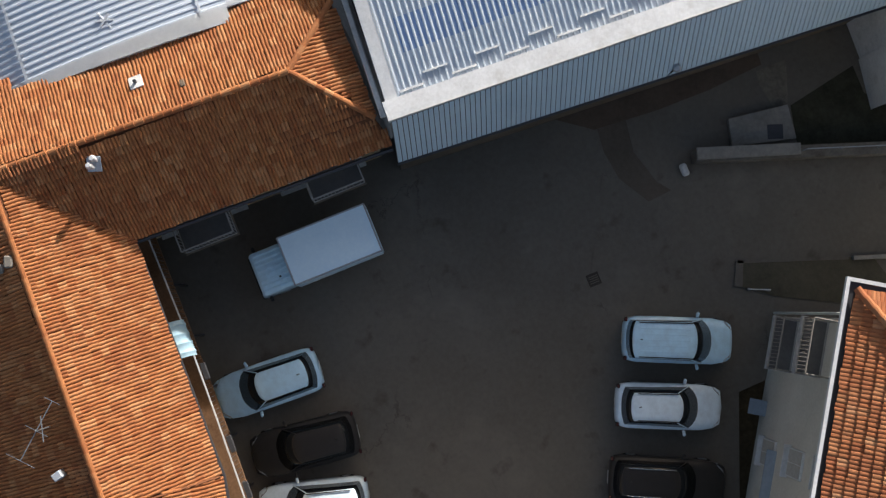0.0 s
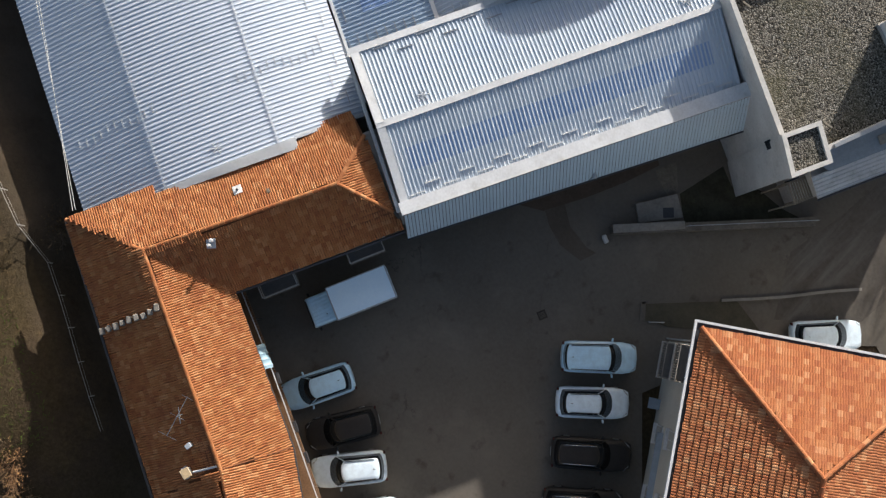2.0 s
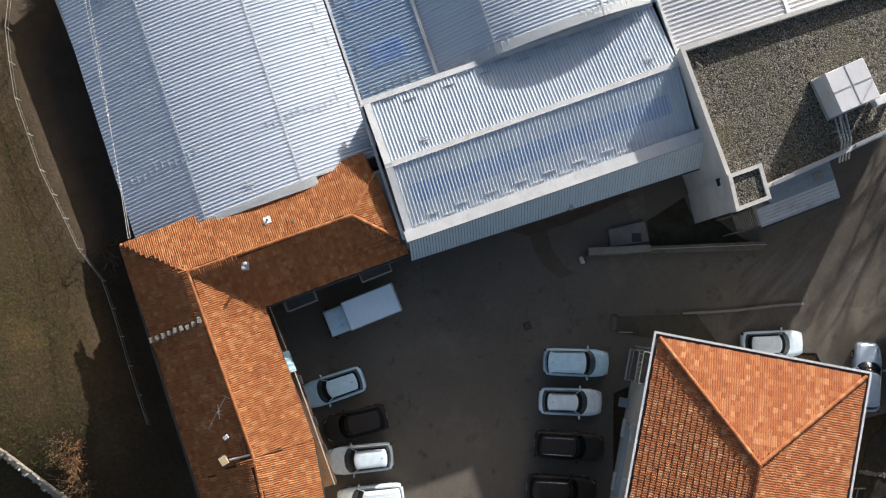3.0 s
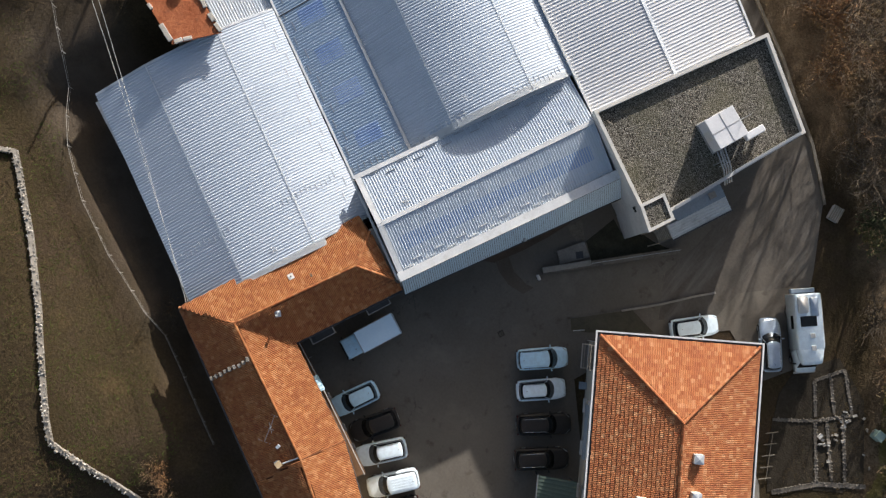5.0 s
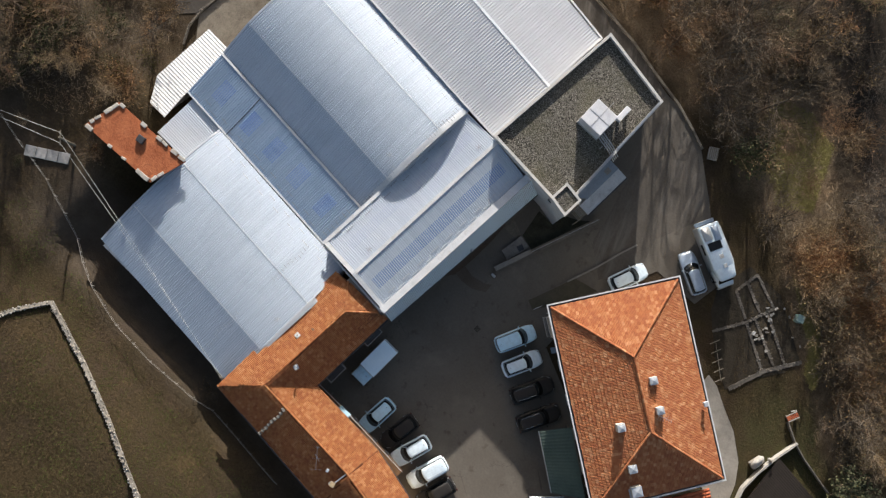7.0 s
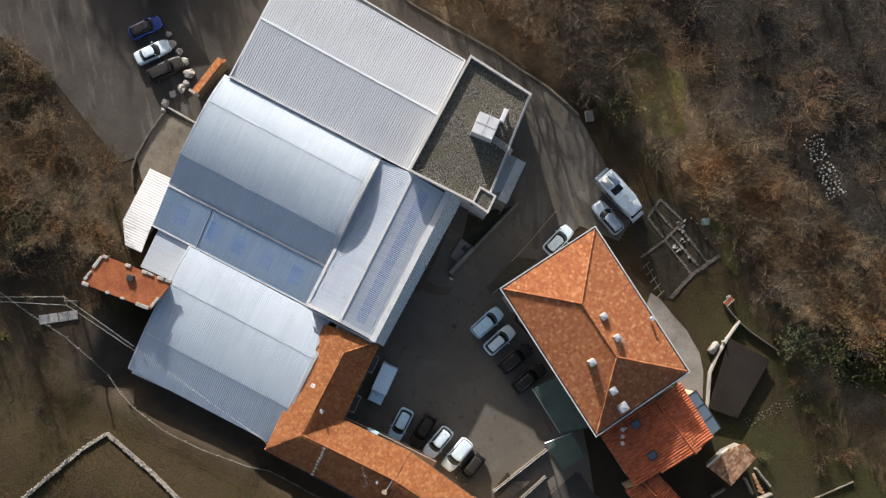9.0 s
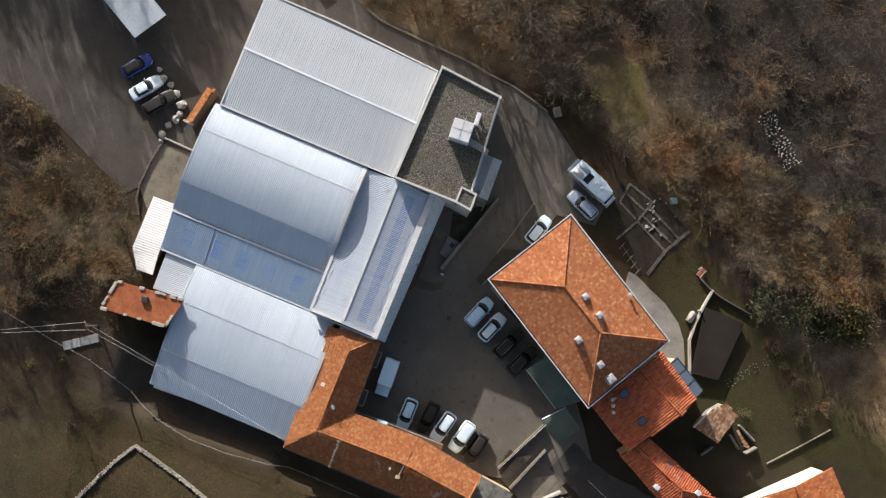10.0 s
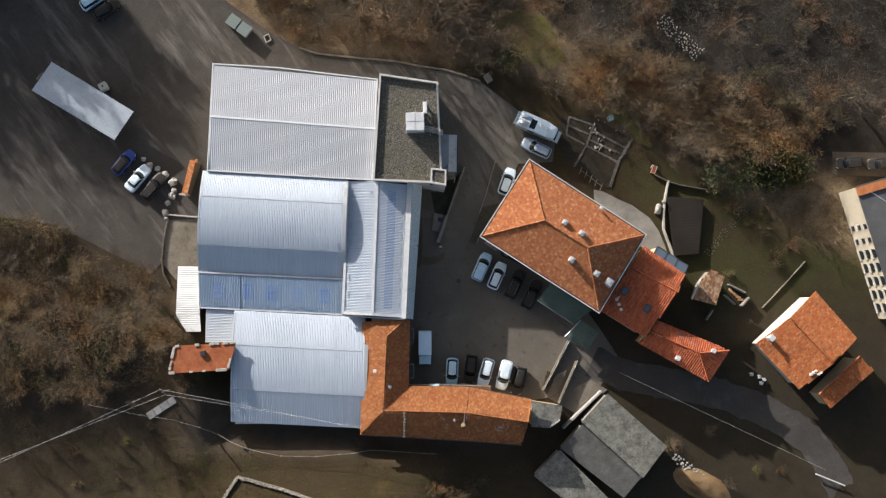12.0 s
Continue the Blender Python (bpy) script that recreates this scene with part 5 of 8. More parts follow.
# ---- farmhouse details ----
gut = [((-0.68, -1.2), (-0.95, -10.35)), ((-0.95, -10.4), (7.42, -10.5)), ((7.42, -10.5), (16.1, -12.25)), ((14.72, -18.6), (7.3, -18.0)), ((7.3, -18.0), (-7.6, -17.05))]
for a, b in gut:
    part("gutter", tube((*a, E_ - 0.05), (*b, E_ - 0.05), 0.07, 0.07, 6), M["dark_metal"], farm)
for y0, y1 in ((-9.45, -7.4), (-4.5, -2.45)):
    balcony(farm, Vector((-1.5, y1)), Vector((0, -1)), Vector((1, 0)), y1 - y0, 1.25, 2.9, M["concrete_dark"], M["roof_grey"], 0.95, "concrete")
deck = part("balcony", prism([(-1.5, -11.3), (10.6, -11.75), (10.65, -10.5), (5.3, -10.32), (-1.45, -10.25)], 2.75, 2.88), M["wood_floor"], farm, "brown boarded gallery under the eaves")
RAIL = [(-1.45, -10.3), (2.0, -10.28), (5.3, -10.36), (10.6, -10.55)]
for a, b in zip(RAIL, RAIL[1:]):
    n = round(math.dist(a, b) / 0.16)
    part("handrail", box(((a[0] + b[0]) / 2, (a[1] + b[1]) / 2, 3.82), (math.dist(a, b), 0.05, 0.04), math.degrees(math.atan2(b[1] - a[1], b[0] - a[0]))), M["flashing"], deck, "thin white handrail")
    for k in range(n):
        p = lerp(a, b, k / n)
        part("baluster", tube((*p, 2.88), (*p, 3.8), 0.01, 0.01, 4), M["dark_metal"], deck)
for x, y in ((3.9, -10.42), (6.6, -10.5), (8.3, -10.55)):
    fb_ = part("flower_box", box((x, y + 0.25, 3.7), (0.6, 0.18, 0.18), -2, 0.02), M["dark_metal"], deck, "dark hanging flower box")
aw = part("awning", ribbed(lambda u, v: (1.87 + 1.32 * u + 0.08 * v, -10.82 + 0.66 * math.sin(v * 1.45), 3.95 + 0.42 * math.cos(v * 1.45)), 1.3, 7, 0.32, 0.025, 0.12), M["awning"], farm, "pale blue curved plastic awning", True)
for k in range(6):
    f = k / 5
    part("deck_strut", tube((0.5 + 10 * f, -10.35 - 0.55 * f, 0.1), (0.5 + 10 * f, -10.35 - 0.55 * f, 2.8), 0.05, 0.05, 6), M["dark_metal"], farm)
wall_windows(farm, (-1.65, -11.1), (-1.4, -1.5), (1.5, 4.2), 4, "dark window in pale frame", 0.9, 1.2)
wall_windows(farm, (7.3, -11.2), (-1.6, -11.1), (1.5, 4.2), 4, "dark window in pale frame", 0.9, 1.2)
plate = part("vent_plate", box((-5.65, -8.22, 6.76), (0.5, 0.45, 0.04), 0, 0.01, pose(0, 0, 0, 0, -25, 0)), M["flashing"], farm, "white flashing plate with a vent pipe")
part("vent_pipe", tube((-5.65, -8.22, 6.4), (-5.65, -8.22, 6.95), 0.06, 0.06, 8), M["dark_metal"], plate)
part("roof_vent", box((-5.0, -6.8, 6.95), (0.30, 0.16, 0.10), 0, 0.02, pose(0, 0, 0, 0, -25, 0)), M["wall_brown"], farm)
fl = part("flue", box((-3.58, -10.38, 6.98), (0.52, 0.46, 0.05), -20, 0.01, pose(0, 0, 0, 0, 25, 0)), M["zinc"], farm, "two steel flues on a metal plate")
for dx, dy in ((-0.08, 0.1), (0.1, -0.08)):
    part("pipe", tube((-3.58 + dx, -10.38 + dy, 6.7), (-3.58 + dx, -10.38 + dy, 7.4), 0.07, 0.07, 8), M["flashing"], fl)
    part("cowl", tube((-3.58 + dx, -10.38 + dy, 7.4), (-3.58 + dx, -10.38 + dy, 7.55), 0.12, 0.07, 10), M["flashing"], fl)
rng = random.Random(8)
for k in range(9):
    f = (k + 0.5) / 9.5
    z = R_ + 0.12 - (R_ - E_) * f
    part("weight_stone", box((-1.55 + rng.uniform(-0.08, 0.08), -13.75 - 3.9 * f, z), (0.3 + rng.uniform(0, 0.1), 0.3, 0.16), rng.uniform(-25, 25), 0.05), M["stone"], farm, "grey stone weighting the tiles")
chimney(farm, 6.5, -15.6, 6.0, 6.9, 0.36, 10, False, "plaster")
part("chimney_lid", box((6.5, -15.6, 7.0), (0.5, 0.46, 0.07), 10, 0.02), M["plaster_ochre"], farm)
part("ridge_pipe", tube((6.6, -15.3, 6.75), (6.75, -13.95, 7.2), 0.06, 0.06, 6), M["flashing"], farm)
part("chimney_small", box((5.3, -15.0, 6.85), (0.25, 0.3, 0.5), 15, 0.02), M["zinc"], farm)
for x, y, rz, ln, nn in ((3.75, -14.75, 131, 2.05, 3), (11.6, -15.9, 40, 1.1, 5)):
    a = thing("tv_antenna", (x, y, 6.1), "thin metal television antenna on the tile roof", "antenna")
    yagi(a, x, y, 6.0, 8.1, rz, ln, nn, 1.0)
    part("dipole", tube((x - 0.4, y + 0.1, 7.5), (x + 0.4, y - 0.1, 7.5), 0.02, 0.02, 5), M["steel"], a)
joint = part("tile_joint", tube((7.38, -10.6, E_ + 0.1), (6.97, -13.8, R_ + 0.1), 0.05, 0.05, 5), M["deck"], farm, "dark joint in the tiles")
ter = thing("flat_annex", (18.3, -14.6, 0), "small annex with stained grey flat roof at the house end", "annex")
TP = [(16.3, -12.6), (20.6, -13.3), (20.2, -15.4), (18.7, -16.4), (16.2, -16.2)]
part("wall", prism(inset(TP, 0.15), 0, 3.85), M["plaster_ochre"], ter)
part("roof_slab", prism(TP, 3.85, 4.05), M["fibre"], ter, "stained concrete roof slab")
for k in range(6):
    part("flower_pot", tube((20.1 - 0.25 * k, -15.3 - 0.17 * k, 4.05), (20.1 - 0.25 * k, -15.3 - 0.17 * k, 4.35), 0.09, 0.13, 8), M["concrete_light"], ter, "pale flower pot")

# ramp wall, planter and steps down to the lane
rp = thing("stair_ramp", (20.3, -9, 0), "concrete stair with side walls down to the lane", "stair")
for a, b in (((22.1, -4.2), (18.3, -11.3)), ((23.2, -7.2), (20.5, -13.2))):
    a, b = Vector(a), Vector(b)
    n = Vector((-(b - a).y, (b - a).x)).normalized() * 0.11
    part("side_wall", prism([tuple(a - n), tuple(a + n), tuple(b + n), tuple(b - n)], 0, 1.05), M["concrete_dark"], rp)
    part("handrail", tube((*a, 1.5), (*b, 1.5), 0.025, 0.025, 6), M["steel"], rp)
    for k in range(5):
        p = a + (b - a) * k / 4
        part("post", tube((*p, 1.0), (*p, 1.5), 0.02, 0.02, 5), M["steel"], rp)
for k in range(12):
    f = k / 12
    c = Vector((20.9, -9.0)) + (Vector((19.55, -12.3)) - Vector((20.9, -9.0))) * f
    part("step", box((c.x, c.y, 0.5 - 0.03 * k), (1.7, 0.26, 0.1), 22.5, 0.01), M["concrete_dark"], rp)
pl = thing("planter", (19.2, -10.0, 0), "narrow planter with green shrubs beside the stair", "planter")
part("soil", prism([(19.0, -8.6), (19.7, -9.0), (18.95, -11.0), (18.4, -10.9)], 0, 0.5), M["meadow"], pl)
# ---- houses and sheds around ----


def tiled_house(name, label, faces, ridges, wall_poly, wall_h, mat, wall_mat, near, count=300, roll=True):
    cx, cy = sum(p[0] for p in wall_poly) / len(wall_poly), sum(p[1] for p in wall_poly) / len(wall_poly)
    h = thing(name, (cx, cy, 0), label, "house")
    ts = []
    for k, f in enumerate(faces):
        part("roof_deck", plane(f), M["deck"], h)
        ts += slope_tiles(f, 70 + k, *((0.31, 0.42) if roll else (0.26, 0.36)))
    lay_tiles(h, ts, mat, near, count, "tile", (0.30, 0.47, 0.09, False) if roll else (0.26, 0.40))
    for a, b in ridges:
        cap_tiles(h, a, b, mat)
    part("wall", prism(wall_poly, 0, wall_h), wall_mat, h)
    return h


# annex behind the villa
A0, A1 = (29.8, 6.1, 7.4), (36.35, 2.55, 7.4)
N0, N1, W0, W1 = (31.9, 9.0, 6.3), (37.6, 5.0, 6.3), (25.7, 0.2, 5.9), (32.0, -3.6, 5.9)
annex = tiled_house("annex_house", "lower house with red ribbed clay tile roof and skylights", [[N0, N1, A1, A0], [W0, W1, A1, A0]], [(A0, A1)],
                    [(31.4, 8.4), (37.1, 4.6), (31.7, -3.1), (26.3, 0.4)], 5.85, M["tile_red"], M["plaster_ochre"], (30, 5), 200)
for x, y, z, sx, rz, tl in ((33.0, 5.75, 7.0, 1.15, -31, pose(0, 0, 0, -19, 0, 0)), (32.1, 0.35, 6.85, 0.85, -31, pose(0, 0, 0, 15, 0, 0)), (29.0, 2.75, 7.0, 0.9, -31, pose(0, 0, 0, 15, 0, 0))):
    w = part("roof_window", box((x, y, z), (sx, 1.1, 0.14), rz, 0.02, tl), M["dark_metal"], annex, "dark-framed skylight in the tiles")
    part("pane", box((x, y, z + 0.08), (sx * 0.78, 0.86, 0.03), rz, 0, tl), M["skyglass"], w)
part("vent_pipe", tube((28.1, 1.9, 6.6), (28.1, 1.9, 7.5), 0.1, 0.1, 8), M["frame_white"], annex)
for k in range(3):
    part("flue_pot", box((27.9 + 0.3 * k, 1.6 - 0.7 * k, 6.9), (0.35, 0.4, 0.6), 20 * k, 0.04), M["plaster_white"], annex, "white flue block on the tiles")
gl = thing("glass_lean_to", (36, 7.2, 0), "grey glazed lean-to roof with white edge beam", "lean-to")
part("roof", plane([(33.3, 8.0, 5.6), (34.1, 9.1, 5.3), (38.4, 6.4, 5.3), (37.7, 5.1, 5.6)], 0, 0.06), M["skyglass"], gl)
part("edge_beam", tube((33.25, 8.0, 5.68), (37.7, 5.05, 5.68), 0.11, 0.11, 4), M["frame_white"], gl)
part("edge_beam", tube((34.1, 9.1, 5.35), (38.4, 6.4, 5.35), 0.05, 0.05, 4), M["dark_metal"], gl)
for f in (0.0, 0.33, 0.66, 1.0):
    part("rafter", tube(lerp((33.3, 8.0, 5.66), (37.7, 5.1, 5.66), f), lerp((34.1, 9.1, 5.36), (38.4, 6.4, 5.36), f), 0.03, 0.03, 4), M["dark_metal"], gl)
part("wall", prism([(33.5, 8.0), (34.1, 8.9), (38.2, 6.3), (37.6, 5.3)], 0, 5.2), M["plaster_ochre"], gl)

# low hipped house by the lane
B0, B1 = (32.8, -2.9, 5.8), (39.6, -5.9, 5.8)
c1, c2, c3, c4 = (31.3, -4.45, 4.8), (41.1, -9.9, 4.8), (44.05, -5.6, 4.8), (33.6, -1.3, 5.2)
lowh = tiled_house("low_house", "low hipped house with red clay tile roof beside the lane", [[c1, c2, B1, B0], [c2, c3, B1], [c3, c4, B0, B1]], [(B0, B1), (c2, B1), (c3, B1)],
                   [(31.8, -4.3), (41.0, -9.3), (43.3, -5.7), (33.8, -1.9)], 4.75, M["tile_red"], M["plaster_ochre"], (38, -6), 150)
for x, y in ((41.6, -5.6), (36.6, -6.6)):
    chimney(lowh, x, y, 4.9, 6.0, 0.42, -25, False, "plaster_white")
    part("chimney_lid", box((x, y, 6.12), (0.6, 0.6, 0.08), -25, 0.02), M["flashing"], lowh)
part("roof_window", box((37.2, -3.75, 5.45), (1.0, 0.9, 0.12), -24, 0.02, pose(0, 0, 0, -14, 0, 0)), M["skyglass"], lowh, "blue-grey skylight")
an2 = thing("tv_antenna", (38.3, -4.5, 5.4), "thin metal antenna on the low house", "antenna")
yagi(an2, 38.3, -4.5, 5.4, 7.6, -30, 1.4, 6, 0.9)

# house by the lane's bend
H = [(56.6, 2.7, 4.7), (62.3, -3.9, 4.7), (54.1, -11.1, 4.7), (47.95, -4.7, 4.7)]
HA, HB = (52.3, -1.0, 6.5), (58.2, -7.4, 6.5)
bend = tiled_house("bend_house", "plastered house with orange clay tile gable roof", [[H[0], H[1], HB, HA], [H[2], H[3], HA, HB]], [(HA, HB)],
                   [(56.1, 1.9), (61.4, -4.0), (54.1, -10.4), (48.9, -4.7)], 4.6, M["tile_old"], M["plaster"], (52, -3), 150, False)
part("gable_wall", plane([(56.1, 1.9, 4.6), (48.9, -4.7, 4.6), (52.5, -1.3, 6.3)], 0, 0.2), M["plaster"], bend)
chimney(bend, 49.7, -3.8, 5.0, 6.4, 0.6, 45, False, "plaster_white")
part("chimney_lid", box((49.7, -3.8, 6.55), (0.85, 0.8, 0.08), 45, 0.02), M["flashing"], bend)
for k in range(5):
    part("flue_pot", box((55.3 + 0.35 * k, -8.9 + 0.22 * (k % 3), 5.85), (0.3, 0.36, 0.5 + 0.1 * (k % 2)), 25 * k, 0.04), M["plaster_white"], bend, "white flue block")
Q = [(62.7, -6.5, 4.6), (64.9, -8.4, 4.2), (58.5, -13.8, 4.2), (56.8, -11.8, 4.6)]
side = tiled_house("side_shed", "low shed with orange clay tile roof beside the house", [[Q[1], Q[2], Q[3], Q[0]]], [(Q[3], Q[0])], [(62.4, -6.8), (64.4, -8.4), (58.6, -13.4), (57.2, -11.8)], 4.1, M["tile_old"], M["plaster_ochre"], (60, -9), 100, False)
for k, (x, y, h) in enumerate(((49.8, -9.6, 1.1), (50.5, -10.0, 0.8), (50.1, -10.5, 0.6), (48.7, -9.2, 0.5))):
    jk = thing("garden_chair", (x, y, 0), "pale plastic garden chair beside the house", "chair", "garden chairs")
    part("seat", box((x, y, 0.42), (0.5, 0.5, 0.06), 30 * k, 0.02), M["frame_white"], jk)
    part("backrest", box((x - 0.22, y + 0.1, 0.75), (0.06, 0.5, 0.6), 30 * k, 0.02), M["frame_white"], jk)
    for dx in (-0.2, 0.2):
        for dy in (-0.2, 0.2):
            part("leg", tube((x + dx, y + dy, 0), (x + dx * 0.9, y + dy * 0.9, 0.42), 0.025, 0.025, 5), M["frame_white"], jk)

# apartment house at the slope's edge
apt = thing("apartment_house", (68, 10, 0), "tall cream apartment house with arched balconies and grey roof", "apartment building")
f0, f1 = Vector((62.2, 17.3)), Vector((67.7, -1.2))
fd_ = (f1 - f0).normalized()
fn = Vector((fd_.y, -fd_.x))
if fn.x > 0:
    fn = -fn
AP = [tuple(f0), tuple(f1), tuple(f1 - fn * 12), tuple(f0 - fn * 12)]
part("wall", prism(AP, 0, 6.5), M["plaster_cream"], apt)
part("roof", prism(inset(AP, -0.25), 6.5, 6.8), M["roof_grey"], apt, "flat grey sheet roof")
part("eaves_band", prism([tuple(f0 + fn * 0.3), tuple(f0 + fn * 0.3 + fd_ * 1.2), tuple(f0 - fn * 4 + fd_ * 1.2), tuple(f0 - fn * 4)], 6.6, 7.05), M["tile_old"], apt, "reddish clay verge")
part("roof_vent", tube((67.4, 11.2, 6.7), (67.4, 11.2, 7.5), 0.3, 0.25, 10), M["zinc"], apt)
part("roof_cable", tube((63.8, 16.8, 6.86), (72, 11.5, 6.86), 0.05, 0.05, 5), M["flashing"], apt)
rz_f = math.degrees(math.atan2(fd_.y, fd_.x))
for z in (1.15, 3.25, 5.3):
    for k in range(7):
        c = f0 + fd_ * (5.6 + 2.0 * k) + fn * 0.04
        if k < 2:
            w = part("window", box((c.x, c.y, z), (0.7, 0.12, 0.8), rz_f, 0.01), M["glass"], apt, "dark window in the cream wall")
            part("sill", box((c.x + fn.x * 0.1, c.y + fn.y * 0.1, z - 0.45), (0.9, 0.2, 0.07), rz_f), M["concrete_light"], w)
        else:
            ring = []
            for j in range(13):
                a = math.pi * j / 12
                ring.append((0.62 * math.cos(a), 0.25 + 0.5 * math.sin(a)))
            ring += [(-0.62, -0.7), (0.62, -0.7)]
            bm = bmesh.new()
            m = Matrix.Translation((c.x, c.y, z)) @ pose(0, 0, 0, 0, 0, rz_f)
            fr = [bm.verts.new(m @ Vector((x, -0.06, y))) for x, y in ring]
            bk = [bm.verts.new(m @ Vector((x, 0.04, y))) for x, y in ring]
            bm.faces.new(fr)
            for j in range(len(ring)):
                bm.faces.new((fr[j], fr[(j + 1) % len(ring)], bk[(j + 1) % len(ring)], bk[j]))
            bmesh.ops.recalc_face_normals(bm, faces=bm.faces)
            ar = part("arch", bm, M["glass"], apt, "dark arched balcony opening")
            part("parapet", box((c.x + fn.x * 0.1, c.y + fn.y * 0.1, z - 0.6), (1.7, 0.16, 0.45), rz_f, 0.03), M["plaster"], ar)

# low dark shed below the garden wall
dk = thing("low_shed", (39.3, 11.5, 0), "low shed with dark brown ribbed roof below the garden wall", "shed")
part("roof", ribbed(bilinear((36.5, 16.6, 1.1), (37.4, 8.0, 1.1), (41.1, 8.3, 0.9), (42.0, 16.2, 0.9)), 11, 1, 0.3, 0.006), M["brown_roof"], dk)
part("wall", prism([(36.8, 16.3), (37.7, 8.3), (40.9, 8.5), (41.8, 15.9)], 0, 0.85), M["stone"], dk)

# barns beside the lane
for nm, lab, q4, z, mat in (("barn", "barn with grey corrugated fibre-cement roof", [(27.0, -11.6), (35.3, -19.0), (32.0, -23.5), (23.3, -15.6)], (4.1, 3.6), "fibre"),
                            ("barn", "lower barn strip with dark grey sheet roof", [(23.5, -16.0), (31.9, -23.4), (29.4, -26.4), (20.4, -19.4)], (3.2, 2.8), "fibre_dark"),
                            ("barn", "small barn with pale grey fibre-cement roof", [(20.3, -19.5), (27.6, -26.8), (24.6, -29.4), (16.6, -23.2)], (3.3, 2.9), "fibre")):
    cx, cy = sum(p[0] for p in q4) / 4, sum(p[1] for p in q4) / 4
    bn = thing(nm, (cx, cy, 0), lab, "barn", "barns")
    c = [(*q4[0], z[0]), (*q4[1], z[0]), (*q4[2], z[1]), (*q4[3], z[1])]
    part("roof", ribbed(bilinear(*c), 11.2, 2, 0.20, 0.022, 0.4), M[mat], bn)
    part("wall", prism(inset(q4, 0.25), 0, z[1] - 0.1), M["stone"], bn)
    part("roof_joint", tube(lerp(c[0], c[3], 0.5)[:2] + (sum(z) / 2 + 0.06,), lerp(c[1], c[2], 0.5)[:2] + (sum(z) / 2 + 0.06,), 0.03, 0.03, 4), M[mat], bn)
bw = thing("garden_wall", (24, -14.3, 0), "whitewashed wall top beside the barn", "wall")
part("wall", prism([(20.95, -16.65), (21.12, -16.85), (26.72, -11.55), (26.55, -11.4)], 0, 1.6), M["concrete"], bw)

# old cottage and ruin beside the villa's garden
cot = tiled_house("cottage", "small cottage with worn patchy brown tile roof", [[(39.5, 1.75, 2.6), (42.9, 0.85, 2.6), (44.2, 4.85, 3.4), (42.25, 5.95, 3.4), (40.8, 4.4, 3.1)]], [], [(40.0, 1.9), (42.7, 1.2), (43.8, 4.6), (42.2, 5.6), (41.0, 4.2)], 2.4, M["tile_worn"], M["stone"], (42, 3), 150, False)
part("verge", box((40.1, 3.1, 2.95), (0.22, 3.2, 0.16), -25, 0.03), M["plaster_white"], cot, "white plastered verge")
for x, y, rz, w, h in ((46.7, 3.2, -27, 2.8, 0.45), (47.8, 1.3, 48, 1.7, 0.6), (45.6, 1.6, -40, 2.2, 0.35), (42.6, -0.6, 55, 1.8, 0.4)):
    d = thing("ruined_wall", (x, y, 0), "broken rubble wall of a roofless shed", "wall")
    part("wall", box((x, y, h), (w, 0.28, 2 * h), rz, 0.08), M["stone"], d)
heap = thing("brick_heap", (46.4, 2.4, 0), "heap of broken red brick slabs", "rubble")
for k in range(5):
    part("slab", box((45.9 + 0.35 * k, 2.9 - 0.32 * k, 0.25 + 0.05 * (k % 2)), (0.8, 0.34, 0.12), -40 + 9 * k, 0.03), M["tile_worn"], heap, "broken red slab")

# hut with weighted roof, sheds by the halls
hz = 4.2
hut = thing("stone_hut", (-28.8, -6.2, hz - 1), "low hut with rusty clay roof edged by white stones", "hut")
HP = [(-33.02, -4.69), (-24.60, -4.18), (-25.51, -7.94), (-33.73, -8.44)]
part("wall", prism(inset(HP, 0.35), 0.5, 7.3), M["stone"], hut)
part("roof", prism(HP, 7.3, 7.5), M["hut_clay"], hut, "flat rusty red clay roof")
rng = random.Random(3)
for a, b in zip(HP, HP[1:] + HP[:1]):
    ln = math.dist(a, b)
    n = int(ln / 0.85)
    for k in range(n):
        f = (k + 0.5 + rng.uniform(-0.2, 0.2)) / n
        if rng.random() < 0.28:
            continue
        p = lerp(a, b, f)
        q = lerp(p, (-29.2, -6.3), 0.03)
        part("edge_stone", box((q[0], q[1], 7.58), (rng.uniform(0.4, 0.85), rng.uniform(0.25, 0.42), 0.16), math.degrees(math.atan2(b[1] - a[1], b[0] - a[0])) + rng.uniform(-8, 8), 0.04), M["white_stone"], hut, "white edge stone")
part("flue", box((-29.0, -5.7, 7.68), (0.75, 0.7, 0.4), 10, 0.03), M["dark_metal"], hut, "square dark flue")
ws1 = thing("white_shed", (-31.8, 2, 0), "shed with white ribbed sheet roof beside the hall", "shed")
part("roof", ribbed(bilinear((-33.4, 6.35, 3.9), (-33.6, -0.4, 3.9), (-30.2, -0.4, 4.3), (-30.5, 6.3, 4.3)), 6.7, 2, 0.3, 0.03), M["white_roof"], ws1)
part("roof", ribbed(bilinear((-33.6, -0.42, 3.9), (-32.1, -2.8, 4.05), (-30.0, -2.8, 4.3), (-30.2, -0.42, 4.3)), 2.4, 2, 0.3, 0.03), M["white_roof"], ws1)
part("wall", prism([(-33.1, 6.1), (-33.3, -0.2), (-32.0, -2.5), (-30.5, -2.5), (-30.7, 6.1)], 0, 3.8), M["concrete"], ws1)
ws2 = thing("link_shed", (-27.3, -1.9, 0), "small shed with grey ribbed roof between hut and hall", "shed")
